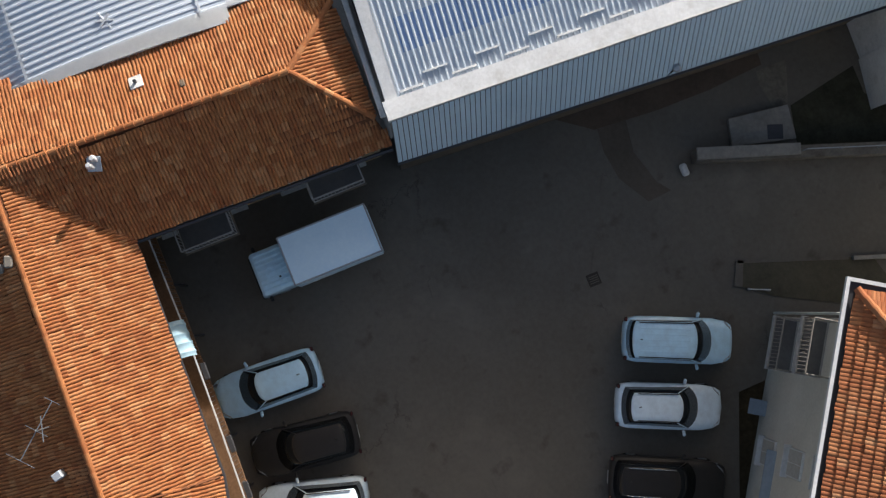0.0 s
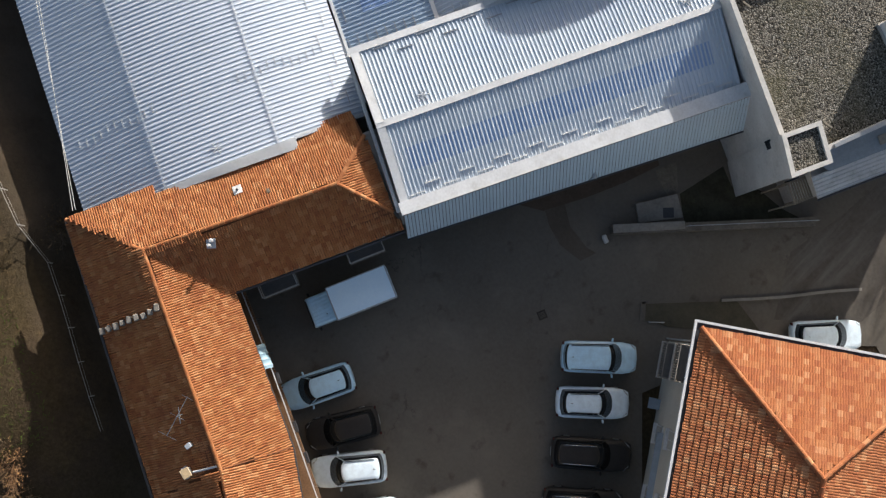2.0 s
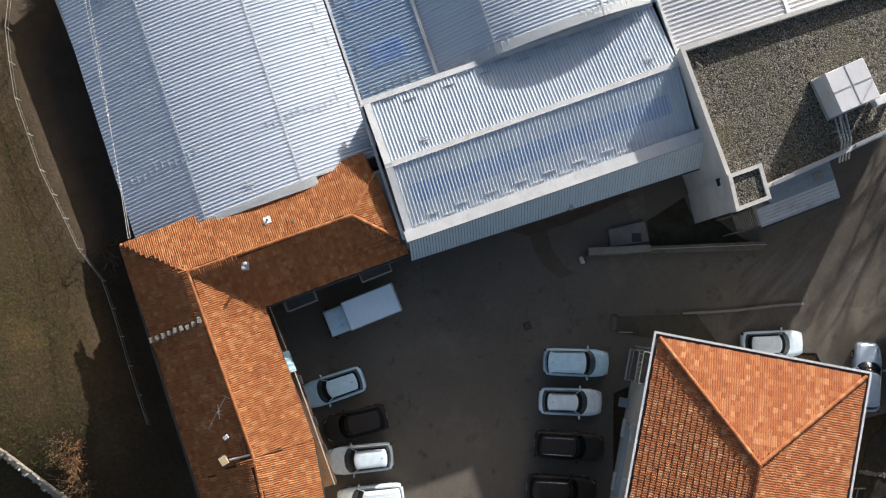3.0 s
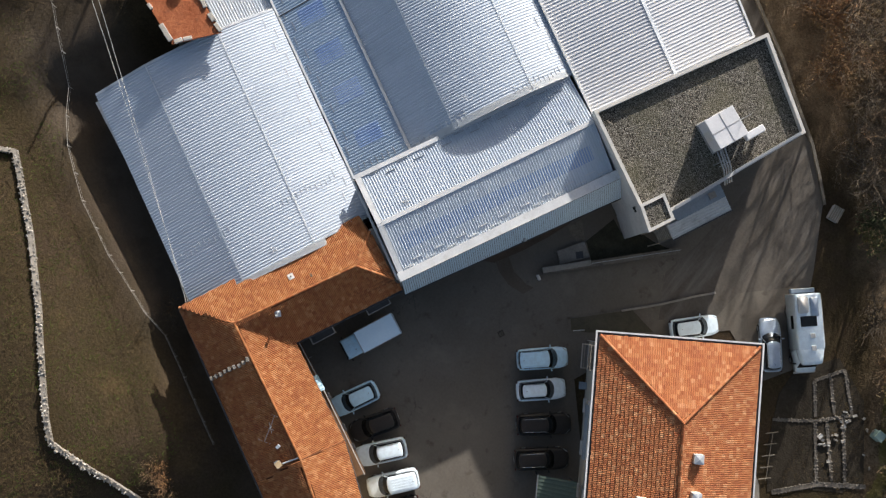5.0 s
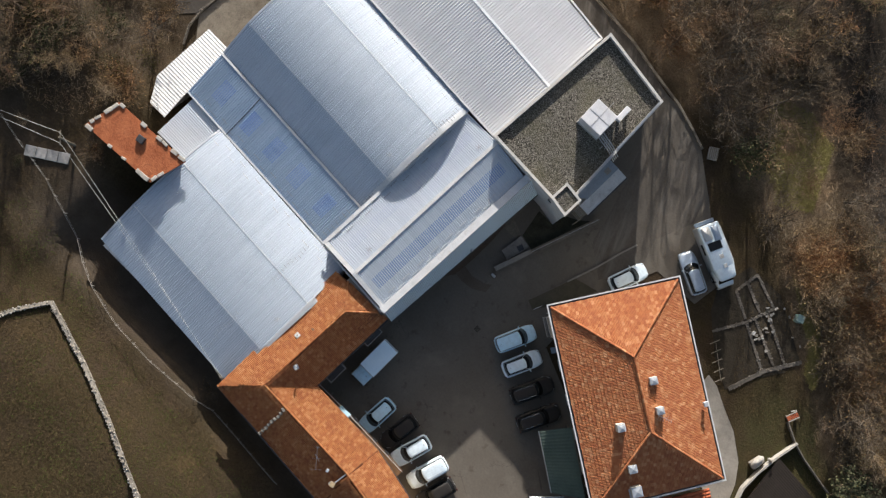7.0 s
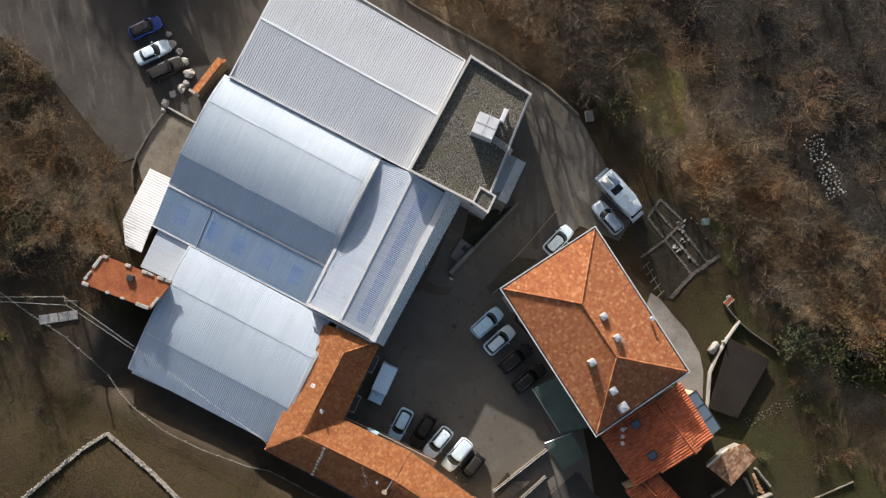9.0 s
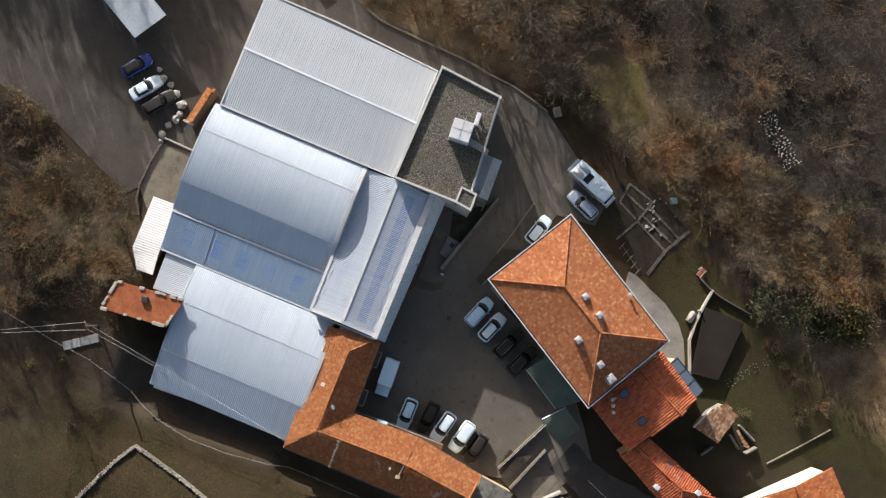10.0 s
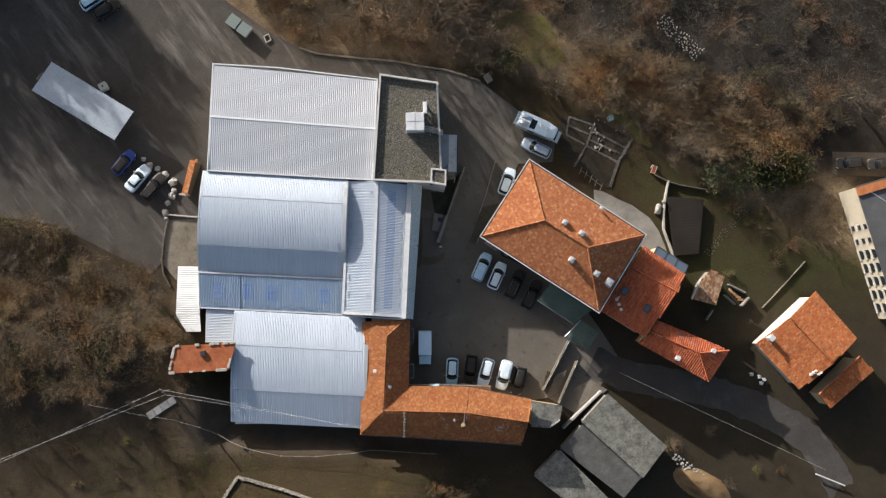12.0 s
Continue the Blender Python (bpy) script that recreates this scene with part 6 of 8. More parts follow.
part("roof", ribbed(bilinear((-29.3, -4.3, 4.7), (-29.2, 0.85, 4.9), (-25.2, 0.6, 4.9), (-25.5, -4.3, 4.7)), 5.1, 2, 0.22, 0.035), M["white_sheet"], ws2)
part("wall", prism([(-29.1, -4.1), (-25.7, -4.1), (-25.5, 0.4), (-29.0, 0.6)], 0, 4.6), M["concrete"], ws2)
so = thing("tile_shed", (-31.8, 19.1, 0), "narrow shed with orange tile roof against the hall", "shed")
OP = [(-32.05, 21.6), (-31.0, 21.45), (-32.5, 16.45), (-33.2, 16.53)]
part("wall", prism(inset(OP, 0.12), 0, 2.75), M["wall_brown"], so)
part("roof_deck", plane([(*OP[3], 2.8), (*OP[0], 2.8), (*OP[1], 3.3), (*OP[2], 3.3)]), M["deck"], so)
lay_tiles(so, slope_tiles([(*OP[3], 2.8), (*OP[0], 2.8), (*OP[1], 3.3), (*OP[2], 3.3)], 95), M["tile"], (-32, 19), 300)
part("verge_stone", box((-32.8, 16.55, 3.1), (1.4, 0.3, 0.12), -8, 0.03), M["white_stone"], so)

# long open shed on the lot
cp = thing("carport", (-47.3, 30, 0), "long open-sided shed with pale blue-grey metal roof", "carport")
CP = [(-51.8, 35.5, 3.3), (-40.1, 28.4, 3.3), (-42.9, 24.4, 2.8), (-54.7, 31.5, 2.8)]
part("roof", ribbed(bilinear(*CP), 13.7, 2, 0.5, 0.004), M["carport"], cp)
for a, b in ((CP[0], CP[1]), (CP[3], CP[2])):
    for k in range(6):
        p = lerp(a, b, 0.03 + 0.94 * k / 5)
        part("post", tube((p[0], p[1], 0), (p[0], p[1], p[2] - 0.05), 0.07, 0.07, 6), M["dark_metal"], cp)
    part("edge_beam", tube(lerp(a, b, 0.0)[:2] + (a[2] - 0.1,), lerp(a, b, 1.0)[:2] + (b[2] - 0.1,), 0.07, 0.07, 4), M["dark_metal"], cp)
for k in range(4):
    x, y = -54.9 + 0.45 * (k % 3), 33.6 - 0.4 * k
    part("log", tube((x, y, 0.25), (x + 0.9, y + 1.0, 0.35), 0.2, 0.18, 8), M["wood_grey"], thing("log", (x, y, 0.05), "grey log stacked beside the open shed", "log", "log pile"))
M["skip_lid"] = plain("skip_lid", (0.17, 0.21, 0.20), 0.6, 0.0)
for x, y, rz, lab in ((-26.5, 42.1, -35, "grey metal skip container at the lot's edge"), (-24.9, 40.9, -35, "grey metal skip container at the lot's edge")):
    c = thing("skip_container", (x, y, 0), lab, "container", "containers")
    part("body", loft([rounded(-0.75, 0.75, 1.35, 1.35, 0.15, 0.08), rounded(-0.85, 0.85, 1.7, 1.7, 1.25, 0.08)]), M["blue_sheet"], c).matrix_basis = pose(x, y, 0, 0, 0, rz)
    part("lid", box((x, y, 1.3), (1.75, 1.75, 0.08), rz, 0.02), M["skip_lid"], c)
wb = thing("water_tank", (-45.2, 32.5, 0), "white plastic tank in a cage beside the open shed", "tank")
part("tank", box((-45.2, 32.5, 0.6), (1.15, 1.15, 1.1), 30, 0.08), M["frame_white"], wb)
part("cage", ring_wall([(-45.85, 32.4), (-45.1, 31.85), (-44.55, 32.6), (-45.3, 33.15)], 0.05, 0.05, 0.25), M["steel"], wb)
part("cap", tube((-45.2, 32.5, 1.15), (-45.2, 32.5, 1.25), 0.14, 0.14, 10), M["dark_metal"], wb)
fr = thing("wooden_frame", (-21.7, 39.9, 0), "square pale timber frame on the ground", "frame")
part("board", ring_wall([(-22.3, 40.2), (-21.5, 40.6), (-21.1, 39.6), (-21.9, 39.2)], 0.12, 0.05, 0.3), M["white_stone"], fr)
# ---- vehicles ----


def wheel(parent, x, y, r=0.31, w=0.2):
    t = bmesh.new()
    bmesh.ops.create_cone(t, cap_ends=True, segments=20, radius1=r, radius2=r, depth=w)
    bmesh.ops.bevel(t, geom=[e for e in t.edges if abs(e.verts[0].co.z - e.verts[1].co.z) < 1e-4], offset=0.03, segments=2, affect="EDGES")
    bmesh.ops.transform(t, matrix=pose(x, y, r, 0, 90, 0), verts=t.verts)
    wh = part("wheel", t, M["rubber"], parent, "black rubber tyre", local=True)
    rim = bmesh.new()
    bmesh.ops.create_cone(rim, cap_ends=True, segments=16, radius1=r * 0.62, radius2=r * 0.55, depth=w + 0.02)
    bmesh.ops.transform(rim, matrix=pose(x, y, r, 0, 90, 0), verts=rim.verts)
    part("rim", rim, M["steel"], wh, "grey metal wheel rim", local=True)


def car(name, label, x, y, rz, L, W, H, mat, cab=(-0.46, 0.22), roof=(-0.36, 0.06), hood=0.92, nose=0.66, rails=False, ribs=0, group="", roof_mat=None, tail=None, wide=0.72):
    """A car that points along +y before it is turned. cab, roof: where glass meets body and roof, as shares of the length."""
    c = thing(name, (x, y, 0.05), label, "car" if "van" not in name else "van", group, rz=rz)
    tail = tail or hood
    st = [(-0.5, 0.50, 0.42, tail - 0.25), (-0.493, 0.70, 0.34, tail - 0.12), (-0.476, 0.84, 0.28, tail - 0.05), (-0.445, 0.93, 0.24, tail - 0.01), (-0.39, 0.98, 0.22, tail), (-0.2, 1.0, 0.2, hood + 0.02), (0.05, 1.0, 0.2, hood + 0.01), (cab[1], 0.99, 0.2, hood),
          (0.34, 0.96, 0.2, hood - (hood - nose) * 0.40), (0.41, 0.90, 0.22, hood - (hood - nose) * 0.7), (0.455, 0.81, 0.24, nose + 0.01), (0.485, 0.66, 0.28, nose - 0.08), (0.5, 0.42, 0.34, nose - 0.2)]
    rings = []
    for f, w, lo, hi in st:
        h, yy = W / 2 * w, f * L
        half = [(h * 0.86, lo), (h * 0.98, lo + 0.08), (h, (lo + hi) / 2), (h * 0.985, hi - 0.10), (h * 0.93, hi - 0.02), (h * 0.6, hi + 0.02), (0.0, hi + 0.035)]
        rings.append([(px, yy, pz) for px, pz in half] + [(-px, yy, pz) for px, pz in half[-2::-1]])
    part("body", loft(rings), mat, c, smooth=True, local=True)
    b0, b1, r0, r1 = cab[0] * L, cab[1] * L, roof[0] * L, roof[1] * L
    rw, rx = W * wide, W * (wide + 0.02)
    part("glasshouse", loft([bowed(b0, b1, W * 0.86, W * 0.94, hood - 0.04, 0.16, 0.42), bowed(r0, r1, rw - 0.02, rx - 0.02, H - 0.05, 0.12, 0.20)]), M["car_glass"], c, "dark tinted car glass", True, True)
    rt = roof_mat or mat
    part("roof", loft([bowed(r0 - 0.02, r1 + 0.02, rw, rx, H - 0.085, 0.12, 0.20), bowed(r0 - 0.01, r1 + 0.01, rw, rx, H - 0.045, 0.12, 0.20),
                       bowed(r0 + 0.06, r1 - 0.08, rw - 0.12, rx - 0.12, H - 0.005, 0.11, 0.18), bowed(r0 + 0.35, r1 - 0.35, rw * 0.6, rx * 0.6, H + 0.02, 0.08, 0.12)]), rt, c, "", True, True)
    for sx in (-1, 1):
        part("pillar", tube((sx * W * 0.462, b1 - 0.42, hood - 0.03), (sx * rx * 0.485, r1 - 0.20, H - 0.07), 0.022, 0.018, 6), mat, c, smooth=True, local=True)
        part("mirror", box((sx * (W / 2 + 0.09), b1 - 0.62, hood + 0.05), (0.22, 0.11, 0.13), sx * 12, 0.03), mat, c, local=True)
        hl = [(sx * W * f, L * g, z) for f, g, z in ((0.24, 0.478, nose - 0.10), (0.36, 0.462, nose - 0.10), (0.455, 0.40, nose - 0.06), (0.40, 0.41, nose + 0.045), (0.30, 0.455, nose + 0.005))]
        bm = bmesh.new()
        lo = [bm.verts.new(p) for p in hl]
        hi = [bm.verts.new((p[0] * 1.01, p[1] + 0.015, p[2] + 0.03)) for p in hl]
        bm.faces.new(hi)
        for k in range(5):
            bm.faces.new((lo[k], lo[(k + 1) % 5], hi[(k + 1) % 5], hi[k]))
        bmesh.ops.recalc_face_normals(bm, faces=bm.faces)
        part("headlight", bm, M["lamp_glass"], c, "clear headlight", local=True)
        part("tail_light", box((sx * W * 0.41, -L * 0.485, tail - 0.14), (0.16, 0.10, 0.26), 0, 0.03), M["red_lamp"], c, "red tail light", local=True)
        if rails:
            part("roof_rail", tube((sx * rw * 0.45, r0 + 0.22, H + 0.03), (sx * rx * 0.45, r1 - 0.2, H + 0.03), 0.02, 0.02, 6), M[rails], c, "roof rail", local=True)
        for fy in (-0.31, 0.31):
            wheel(c, sx * (W / 2 - 0.11), fy * L)
    for k in range(ribs):
        xx = (k + 0.5 - ribs / 2) * W * 0.6 / ribs
        part("roof_rib", box((xx, (r0 + r1) / 2, H + 0.012), (0.07, (r1 - r0) * (0.78 - 0.1 * (k % 2)), 0.035), 0, 0.012), rt, c, local=True)
    part("antenna", tube((0, r0 + 0.35, H), (0, r0 + 0.22, H + 0.22), 0.025, 0.008, 5), M["rubber"], c, local=True)
    part("bumper", loft([[(px, py, 0.28) for px, py in ((-W * .44, L * .44), (-W * .36, L * .495), (0, L * .512), (W * .36, L * .495), (W * .44, L * .44), (0, L * .40))],
                         [(px, py, 0.46) for px, py in ((-W * .44, L * .44), (-W * .36, L * .495), (0, L * .512), (W * .36, L * .495), (W * .44, L * .44), (0, L * .40))]]), mat, c, local=True)
    part("number_plate", box((0, -L * 0.502, 0.5), (0.5, 0.02, 0.11)), M["frame_white"], c, "pale plate", local=True)
    return c


def row(label, x, y, rz, mat, shape, group, rails=None, roof_mat=None, name="car"):
    L, W, H, cab, roof, hood, nose, ribs, wide = SHAPES[shape]
    return car(name, label, x, y, rz, L, W, H, M[mat], cab, roof, hood, nose, rails, ribs, group, roof_mat and M[roof_mat], None, wide)


SHAPES = {
    "van": (4.25, 1.80, 1.82, (-0.485, 0.30), (-0.46, 0.11), 1.0, 0.80, 5, 0.80),
    "hatchback": (4.1, 1.77, 1.48, (-0.465, 0.28), (-0.385, 0.09), 0.93, 0.70, 0, 0.63),
    "estate": (4.5, 1.80, 1.50, (-0.475, 0.25), (-0.42, 0.07), 0.94, 0.70, 0, 0.63),
    "saloon": (4.4, 1.78, 1.44, (-0.36, 0.24), (-0.25, 0.06), 0.90, 0.68, 0, 0.62),
    "suv": (4.15, 1.80, 1.60, (-0.47, 0.27), (-0.41, 0.09), 0.98, 0.78, 0, 0.66),
}
YARD, VILLA_CARS, LOT, UPPER = "cars in the yard", "cars by the villa", "cars on the lot", "cars by the apartments"
row("white delivery van with ribbed roof on the asphalt", 9.55, 6.4, -24, "paint_silver", "van", YARD, "rubber", None, "van")
row("white hatchback with dark rear window", 11.75, 5.1, -24, "paint_white", "hatchback", YARD, "rubber")
row("black estate car with bright roof rails", 14.35, 3.95, -26, "paint_black", "estate", YARD, "chrome")
row("black estate car with bright roof rails", 16.75, 2.45, -26, "paint_black", "estate", YARD, "chrome")
row("silver hatchback parked nose to the house wall", 5.2, -8.75, 177, "paint_silver", "hatchback", YARD)
row("black hatchback in deep shade by the house", 7.85, -8.3, 172, "paint_black", "hatchback", YARD)
row("white compact sport utility car with black windows", 10.05, -8.8, 164, "paint_white", "suv", YARD, "rubber")
row("white delivery van parked nose to the house", 12.7, -9.15, 164, "paint_white", "van", YARD, None, None, "van")
row("black car at the end of the row", 14.75, -10.0, 165, "paint_black", "hatchback", YARD)
row("white hatchback beside the villa corner", 13.25, 18.8, -20, "paint_white", "hatchback", VILLA_CARS)
row("pale blue estate car beside the motorhome", 17.55, 23.75, 64, "paint_paleblue", "estate", VILLA_CARS, "chrome")
row("blue and black car on the dusty lot", -42.1, 21.5, -39, "paint_blue", "hatchback", LOT, None, "paint_black")
row("white saloon car on the dusty lot", -40.05, 19.2, -39, "paint_white", "saloon", LOT)
row("black estate car on the dusty lot", -37.75, 18.0, -39, "paint_black", "estate", LOT, "chrome")
row("silver car at the far edge of the lot", -46.9, 45.3, -55, "paint_silver", "hatchback", LOT)
row("black car at the far edge of the lot", -45.0, 43.9, -55, "paint_black", "hatchback", LOT)
row("dark car on the upper parking strip", 63.6, 21.6, 93, "paint_black", "hatchback", UPPER)
row("dark car on the upper parking strip", 68.3, 21.5, 92, "paint_black", "hatchback", UPPER)


def box_truck(x, y, rz):
    t = thing("box_truck", (x, y, 0.05), "small white box truck with ribbed cab roof", "truck", rz=rz)
    part("box_body", loft([[(a, b, z) for a, b in ((-0.93, -2.3), (0.93, -2.3), (0.93, 1.1), (-0.93, 1.1))] for z in (0.75, 2.74, 2.8)]), M["box_white"], t, "white panelled cargo box", local=True)
    for sx in (-1, 1):
        part("edge_rail", box((sx * 0.92, -0.6, 2.8), (0.06, 3.4, 0.05), 0, 0.01), M["steel"], t, local=True)
    for yy in (-2.29, 1.09):
        part("edge_rail", box((0, yy, 2.8), (1.86, 0.06, 0.05), 0, 0.01), M["steel"], t, local=True)
    part("rear_door", box((-0.45, -2.32, 1.75), (0.86, 0.03, 1.9), 0, 0.01), M["box_white"], t, local=True)
    part("rear_door", box((0.45, -2.32, 1.75), (0.86, 0.03, 1.9), 0, 0.01), M["box_white"], t, local=True)
    part("chassis", box((0, 0.05, 0.6), (0.9, 4.6, 0.22), 0, 0.02), M["dark_metal"], t, local=True)
    rings = []
    for z, y0, y1, w in ((0.45, 1.14, 2.5, 1.70), (1.15, 1.14, 2.52, 1.74), (1.30, 1.14, 2.50, 1.72), (1.93, 1.14, 2.40, 1.66), (2.01, 1.16, 2.32, 1.58)):
        rings.append(rounded(y0, y1, w, w, z, 0.12))
    part("cab", loft(rings), M["paint_silver"], t, "pale silver cab", True, True)
    part("windscreen", loft([[(-0.74, 2.54, 1.30), (0.74, 2.54, 1.30), (0.74, 2.48, 1.28), (-0.74, 2.48, 1.28)], [(-0.70, 2.44, 1.88), (0.70, 2.44, 1.88), (0.70, 2.38, 1.88), (-0.70, 2.38, 1.88)]]), M["car_glass"], t, "dark windscreen", local=True)
    for k in range(8):
        part("roof_rib", box(((k - 3.5) * 0.19, 1.75, 2.015), (0.08, 1.08, 0.03), 0, 0.01), M["paint_silver"], t, local=True)
    for sx in (-1, 1):
        part("mirror", box((sx * 0.98, 2.2, 1.5), (0.2, 0.1, 0.3), 0, 0.03), M["rubber"], t, local=True)
        part("headlight", box((sx * 0.65, 2.52, 0.8), (0.26, 0.06, 0.18), 0, 0.02), M["lamp_glass"], t, local=True)
        for fy in (-1.5, 1.75):
            wheel(t, sx * 0.74, fy, 0.36, 0.22)
    part("bumper", box((0, 2.55, 0.5), (1.68, 0.12, 0.22), 0, 0.03), M["rubber"], t, local=True)
    part("beacon", tube((-0.35, 1.55, 2.02), (-0.35, 1.55, 2.1), 0.04, 0.03, 8), M["rubber"], t, local=True)


box_truck(1.31, -5.13, 180)


def motorhome(x, y, rz):
    t = thing("motorhome", (x, y, 0.05), "white motorhome with roof hatches and overcab", "motorhome", rz=rz)
    wht = M["paint_white"]
    part("living_box", loft([rounded(-3.1, 1.5, 2.16, 2.16, z, r) for z, r in ((0.55, 0.12), (2.55, 0.14), (2.72, 0.10))] + [rounded(-2.98, 1.4, 2.0, 2.0, 2.8, 0.1)]), wht, t, "white living box", True, True)
    part("overcab", loft([rounded(1.3, 2.35, 2.1, 1.9, 1.95, 0.3), rounded(1.2, 2.75, 2.12, 1.8, 2.2, 0.35), rounded(1.2, 2.7, 2.1, 1.75, 2.6, 0.3), rounded(1.25, 2.4, 1.95, 1.5, 2.78, 0.25)]), wht, t, "rounded white overcab", True, True)
    part("cab", loft([rounded(1.4, 3.35, 1.95, 1.7, 0.45, 0.25), rounded(1.4, 3.4, 1.98, 1.75, 0.9, 0.3), rounded(1.4, 2.95, 1.96, 1.7, 1.2, 0.25), rounded(1.4, 2.4, 1.85, 1.6, 1.95, 0.25)]), wht, t, "white cab nose", True, True)
    part("windscreen", loft([[(-0.78, 3.0, 1.22), (0.78, 3.0, 1.22), (0.78, 2.94, 1.2), (-0.78, 2.94, 1.2)], [(-0.7, 2.48, 1.9), (0.7, 2.48, 1.9), (0.7, 2.42, 1.9), (-0.7, 2.42, 1.9)]]), M["car_glass"], t, "dark windscreen", local=True)
    part("roof_window", box((0.12, -0.85, 2.83), (1.35, 0.85, 0.05), 0, 0.02), M["car_glass"], t, "dark glazed roof window", local=True)
    for yy in (0.35, 1.35):
        h = part("roof_hatch", box((-0.1, yy, 2.85), (0.46, 0.46, 0.1), 0, 0.03), wht, t, "white roof hatch", local=True)
        part("hatch_lid", box((-0.1, yy, 2.91), (0.38, 0.38, 0.03), 0, 0.01), M["frame_white"], h, local=True)
    part("roof_box", loft([rounded(-2.9, -1.5, 0.85, 0.85, 2.8, 0.15), rounded(-2.85, -1.55, 0.78, 0.78, 3.05, 0.15)]), M["frame_white"], t, "pale roof box", True, True).location.x = 0.5
    part("roof_box", loft([rounded(-2.8, -1.2, 0.7, 0.7, 2.8, 0.1), rounded(-2.75, -1.3, 0.6, 0.6, 2.9, 0.1)]), M["paint_paleblue"], t, "pale blue roof cover", True, True).location.x = -0.45
    part("rear_rack", box((-0.1, -3.35, 1.3), (2.0, 0.4, 0.5), 0, 0.06), M["paint_paleblue"], t, "covered rear carrier", local=True)
    part("awning", tube((-1.12, -2.6, 2.5), (-1.12, 1.2, 2.5), 0.09, 0.09, 8), M["frame_white"], t, "rolled side awning", local=True)
    for sx in (-1, 1):
        part("side_window", box((sx * 1.08, -0.8, 1.75), (0.03, 1.1, 0.55), 0, 0.01), M["car_glass"], t, local=True)
        part("mirror", box((sx * 1.12, 2.6, 1.45), (0.2, 0.12, 0.3), 0, 0.03), M["rubber"], t, local=True)
        part("headlight", box((sx * 0.7, 3.36, 0.75), (0.3, 0.08, 0.2), 0, 0.02), M["lamp_glass"], t, local=True)
        for fy in (-1.7, 2.35):
            wheel(t, sx * 0.9, fy, 0.35, 0.22)
    part("front_bumper", box((0, 3.42, 0.5), (1.8, 0.16, 0.3), 0, 0.05), M["frame_white"], t, local=True)


motorhome(17.75, 26.6, -114)
# ---- walls, fences, boulders, garden ----


def rock_bm(seed, r=0.5, flat=0.7):
    bm = bmesh.new()
    bmesh.ops.create_icosphere(bm, subdivisions=2 if r > 0.4 else 1, radius=r)
    for v in bm.verts:
        v.co *= 1 + 0.55 * noise.noise(v.co * (1.5 / r) + Vector((seed * 7.1, 0, 0)))
        v.co.z *= flat
    return bm


M["bed_soil"] = grainy("dug_soil", (0.026, 0.022, 0.016), (0.052, 0.043, 0.032), 0.95, 0, 0.8, 5.0, (0.075, 0.068, 0.042), 0.8, 0.08)
M["lime_grass"] = plain("yellow_green_grass", (0.24, 0.21, 0.075), 0.9)
ROCKS = [mesh_of("stone", rock_bm(k, 0.22, 0.75), M["white_stone"]) for k in range(5)]
RUBBLE = [mesh_of("stone", rock_bm(k + 9, 0.22, 0.75), M["stone"]) for k in range(5)]
GREY = [mesh_of("stone", rock_bm(k + 19, 0.22, 0.75), M["rubble"]) for k in range(4)]


def stone_row(name, label, pts, rows=2, step=0.34, width=0.5, size=1.0, h0=0.15, seed=1, meshes=ROCKS, mat=None, core=True):
    """A dry wall: single stones along a line, over a narrow core."""
    rng = random.Random(seed)
    x0, y0 = pts[0]
    w = thing(name, (x0, y0, ground_z(x0, y0)), label, "wall")
    inv = whole(w).inverted()
    for a, b in zip(pts, pts[1:]):
        a, b = Vector(a), Vector(b)
        d = (b - a).normalized()
        n = Vector((-d.y, d.x))
        ln = (b - a).length
        if core:
            m = max(1, int(ln / 2.5))
            bm = bmesh.new()
            for k in range(m):
                p, q = a + (b - a) * k / m, a + (b - a) * (k + 1) / m
                quad = [p - n * width * 0.32, q - n * width * 0.32, q + n * width * 0.32, p + n * width * 0.32]
                add_prism(bm, [tuple(v) for v in quad], [ground_z(*v) - 0.3 for v in quad], [ground_z(*v) + h0 * 1.6 for v in quad])
            part("core", bm, mat or M["stone"], w)
        for k in range(int(ln / step)):
            for r in range(rows):
                p = a + d * ((k + rng.uniform(0.2, 0.8)) * step) + n * width * ((r + 0.5) / rows - 0.5 + rng.uniform(-0.12, 0.12))
                ob = new("stone", rng.choice(meshes))
                ob.parent = w
                ob.matrix_parent_inverse = inv
                s = size * rng.uniform(0.7, 1.25)
                ob.matrix_basis = pose(p.x, p.y, ground_z(p.x, p.y) + h0 * rng.uniform(1.0, 1.9), rng.uniform(-20, 20), rng.uniform(-20, 20), rng.uniform(0, 360)) @ Matrix.Scale(s, 4)
    return w


stone_row("field_wall", "dry field wall of white stones round the meadow", [(-31.5, -37), (-26.4, -25.6), (-24.8, -23.0), (-18.2, -24.7), (-12.4, -26.6), (-4.7, -29.6), (-3.0, -30.1), (1.7, -27.9), (6, -26.5)], 3, 0.26, 0.5, 0.5, 0.27, 1, RUBBLE + ROCKS[:2], M["stone"])
stone_row("garden_wall", "low grey stone wall beside the stained paving", [(-35.75, 13.3), (-36.3, 10.6), (-36.55, 7.2), (-36.3, 5.4), (-35.3, 3.6)], 2, 0.3, 0.26, 0.5, 0.25, 2, GREY, M["rubble"])
stone_row("rubble_bank", "bank of grey rubble stones down the slope", [(42.5, 8.2), (46.0, 12.2), (49.5, 16.2)], 3, 0.45, 1.2, 0.4, 0.03, 3, GREY, None, False)
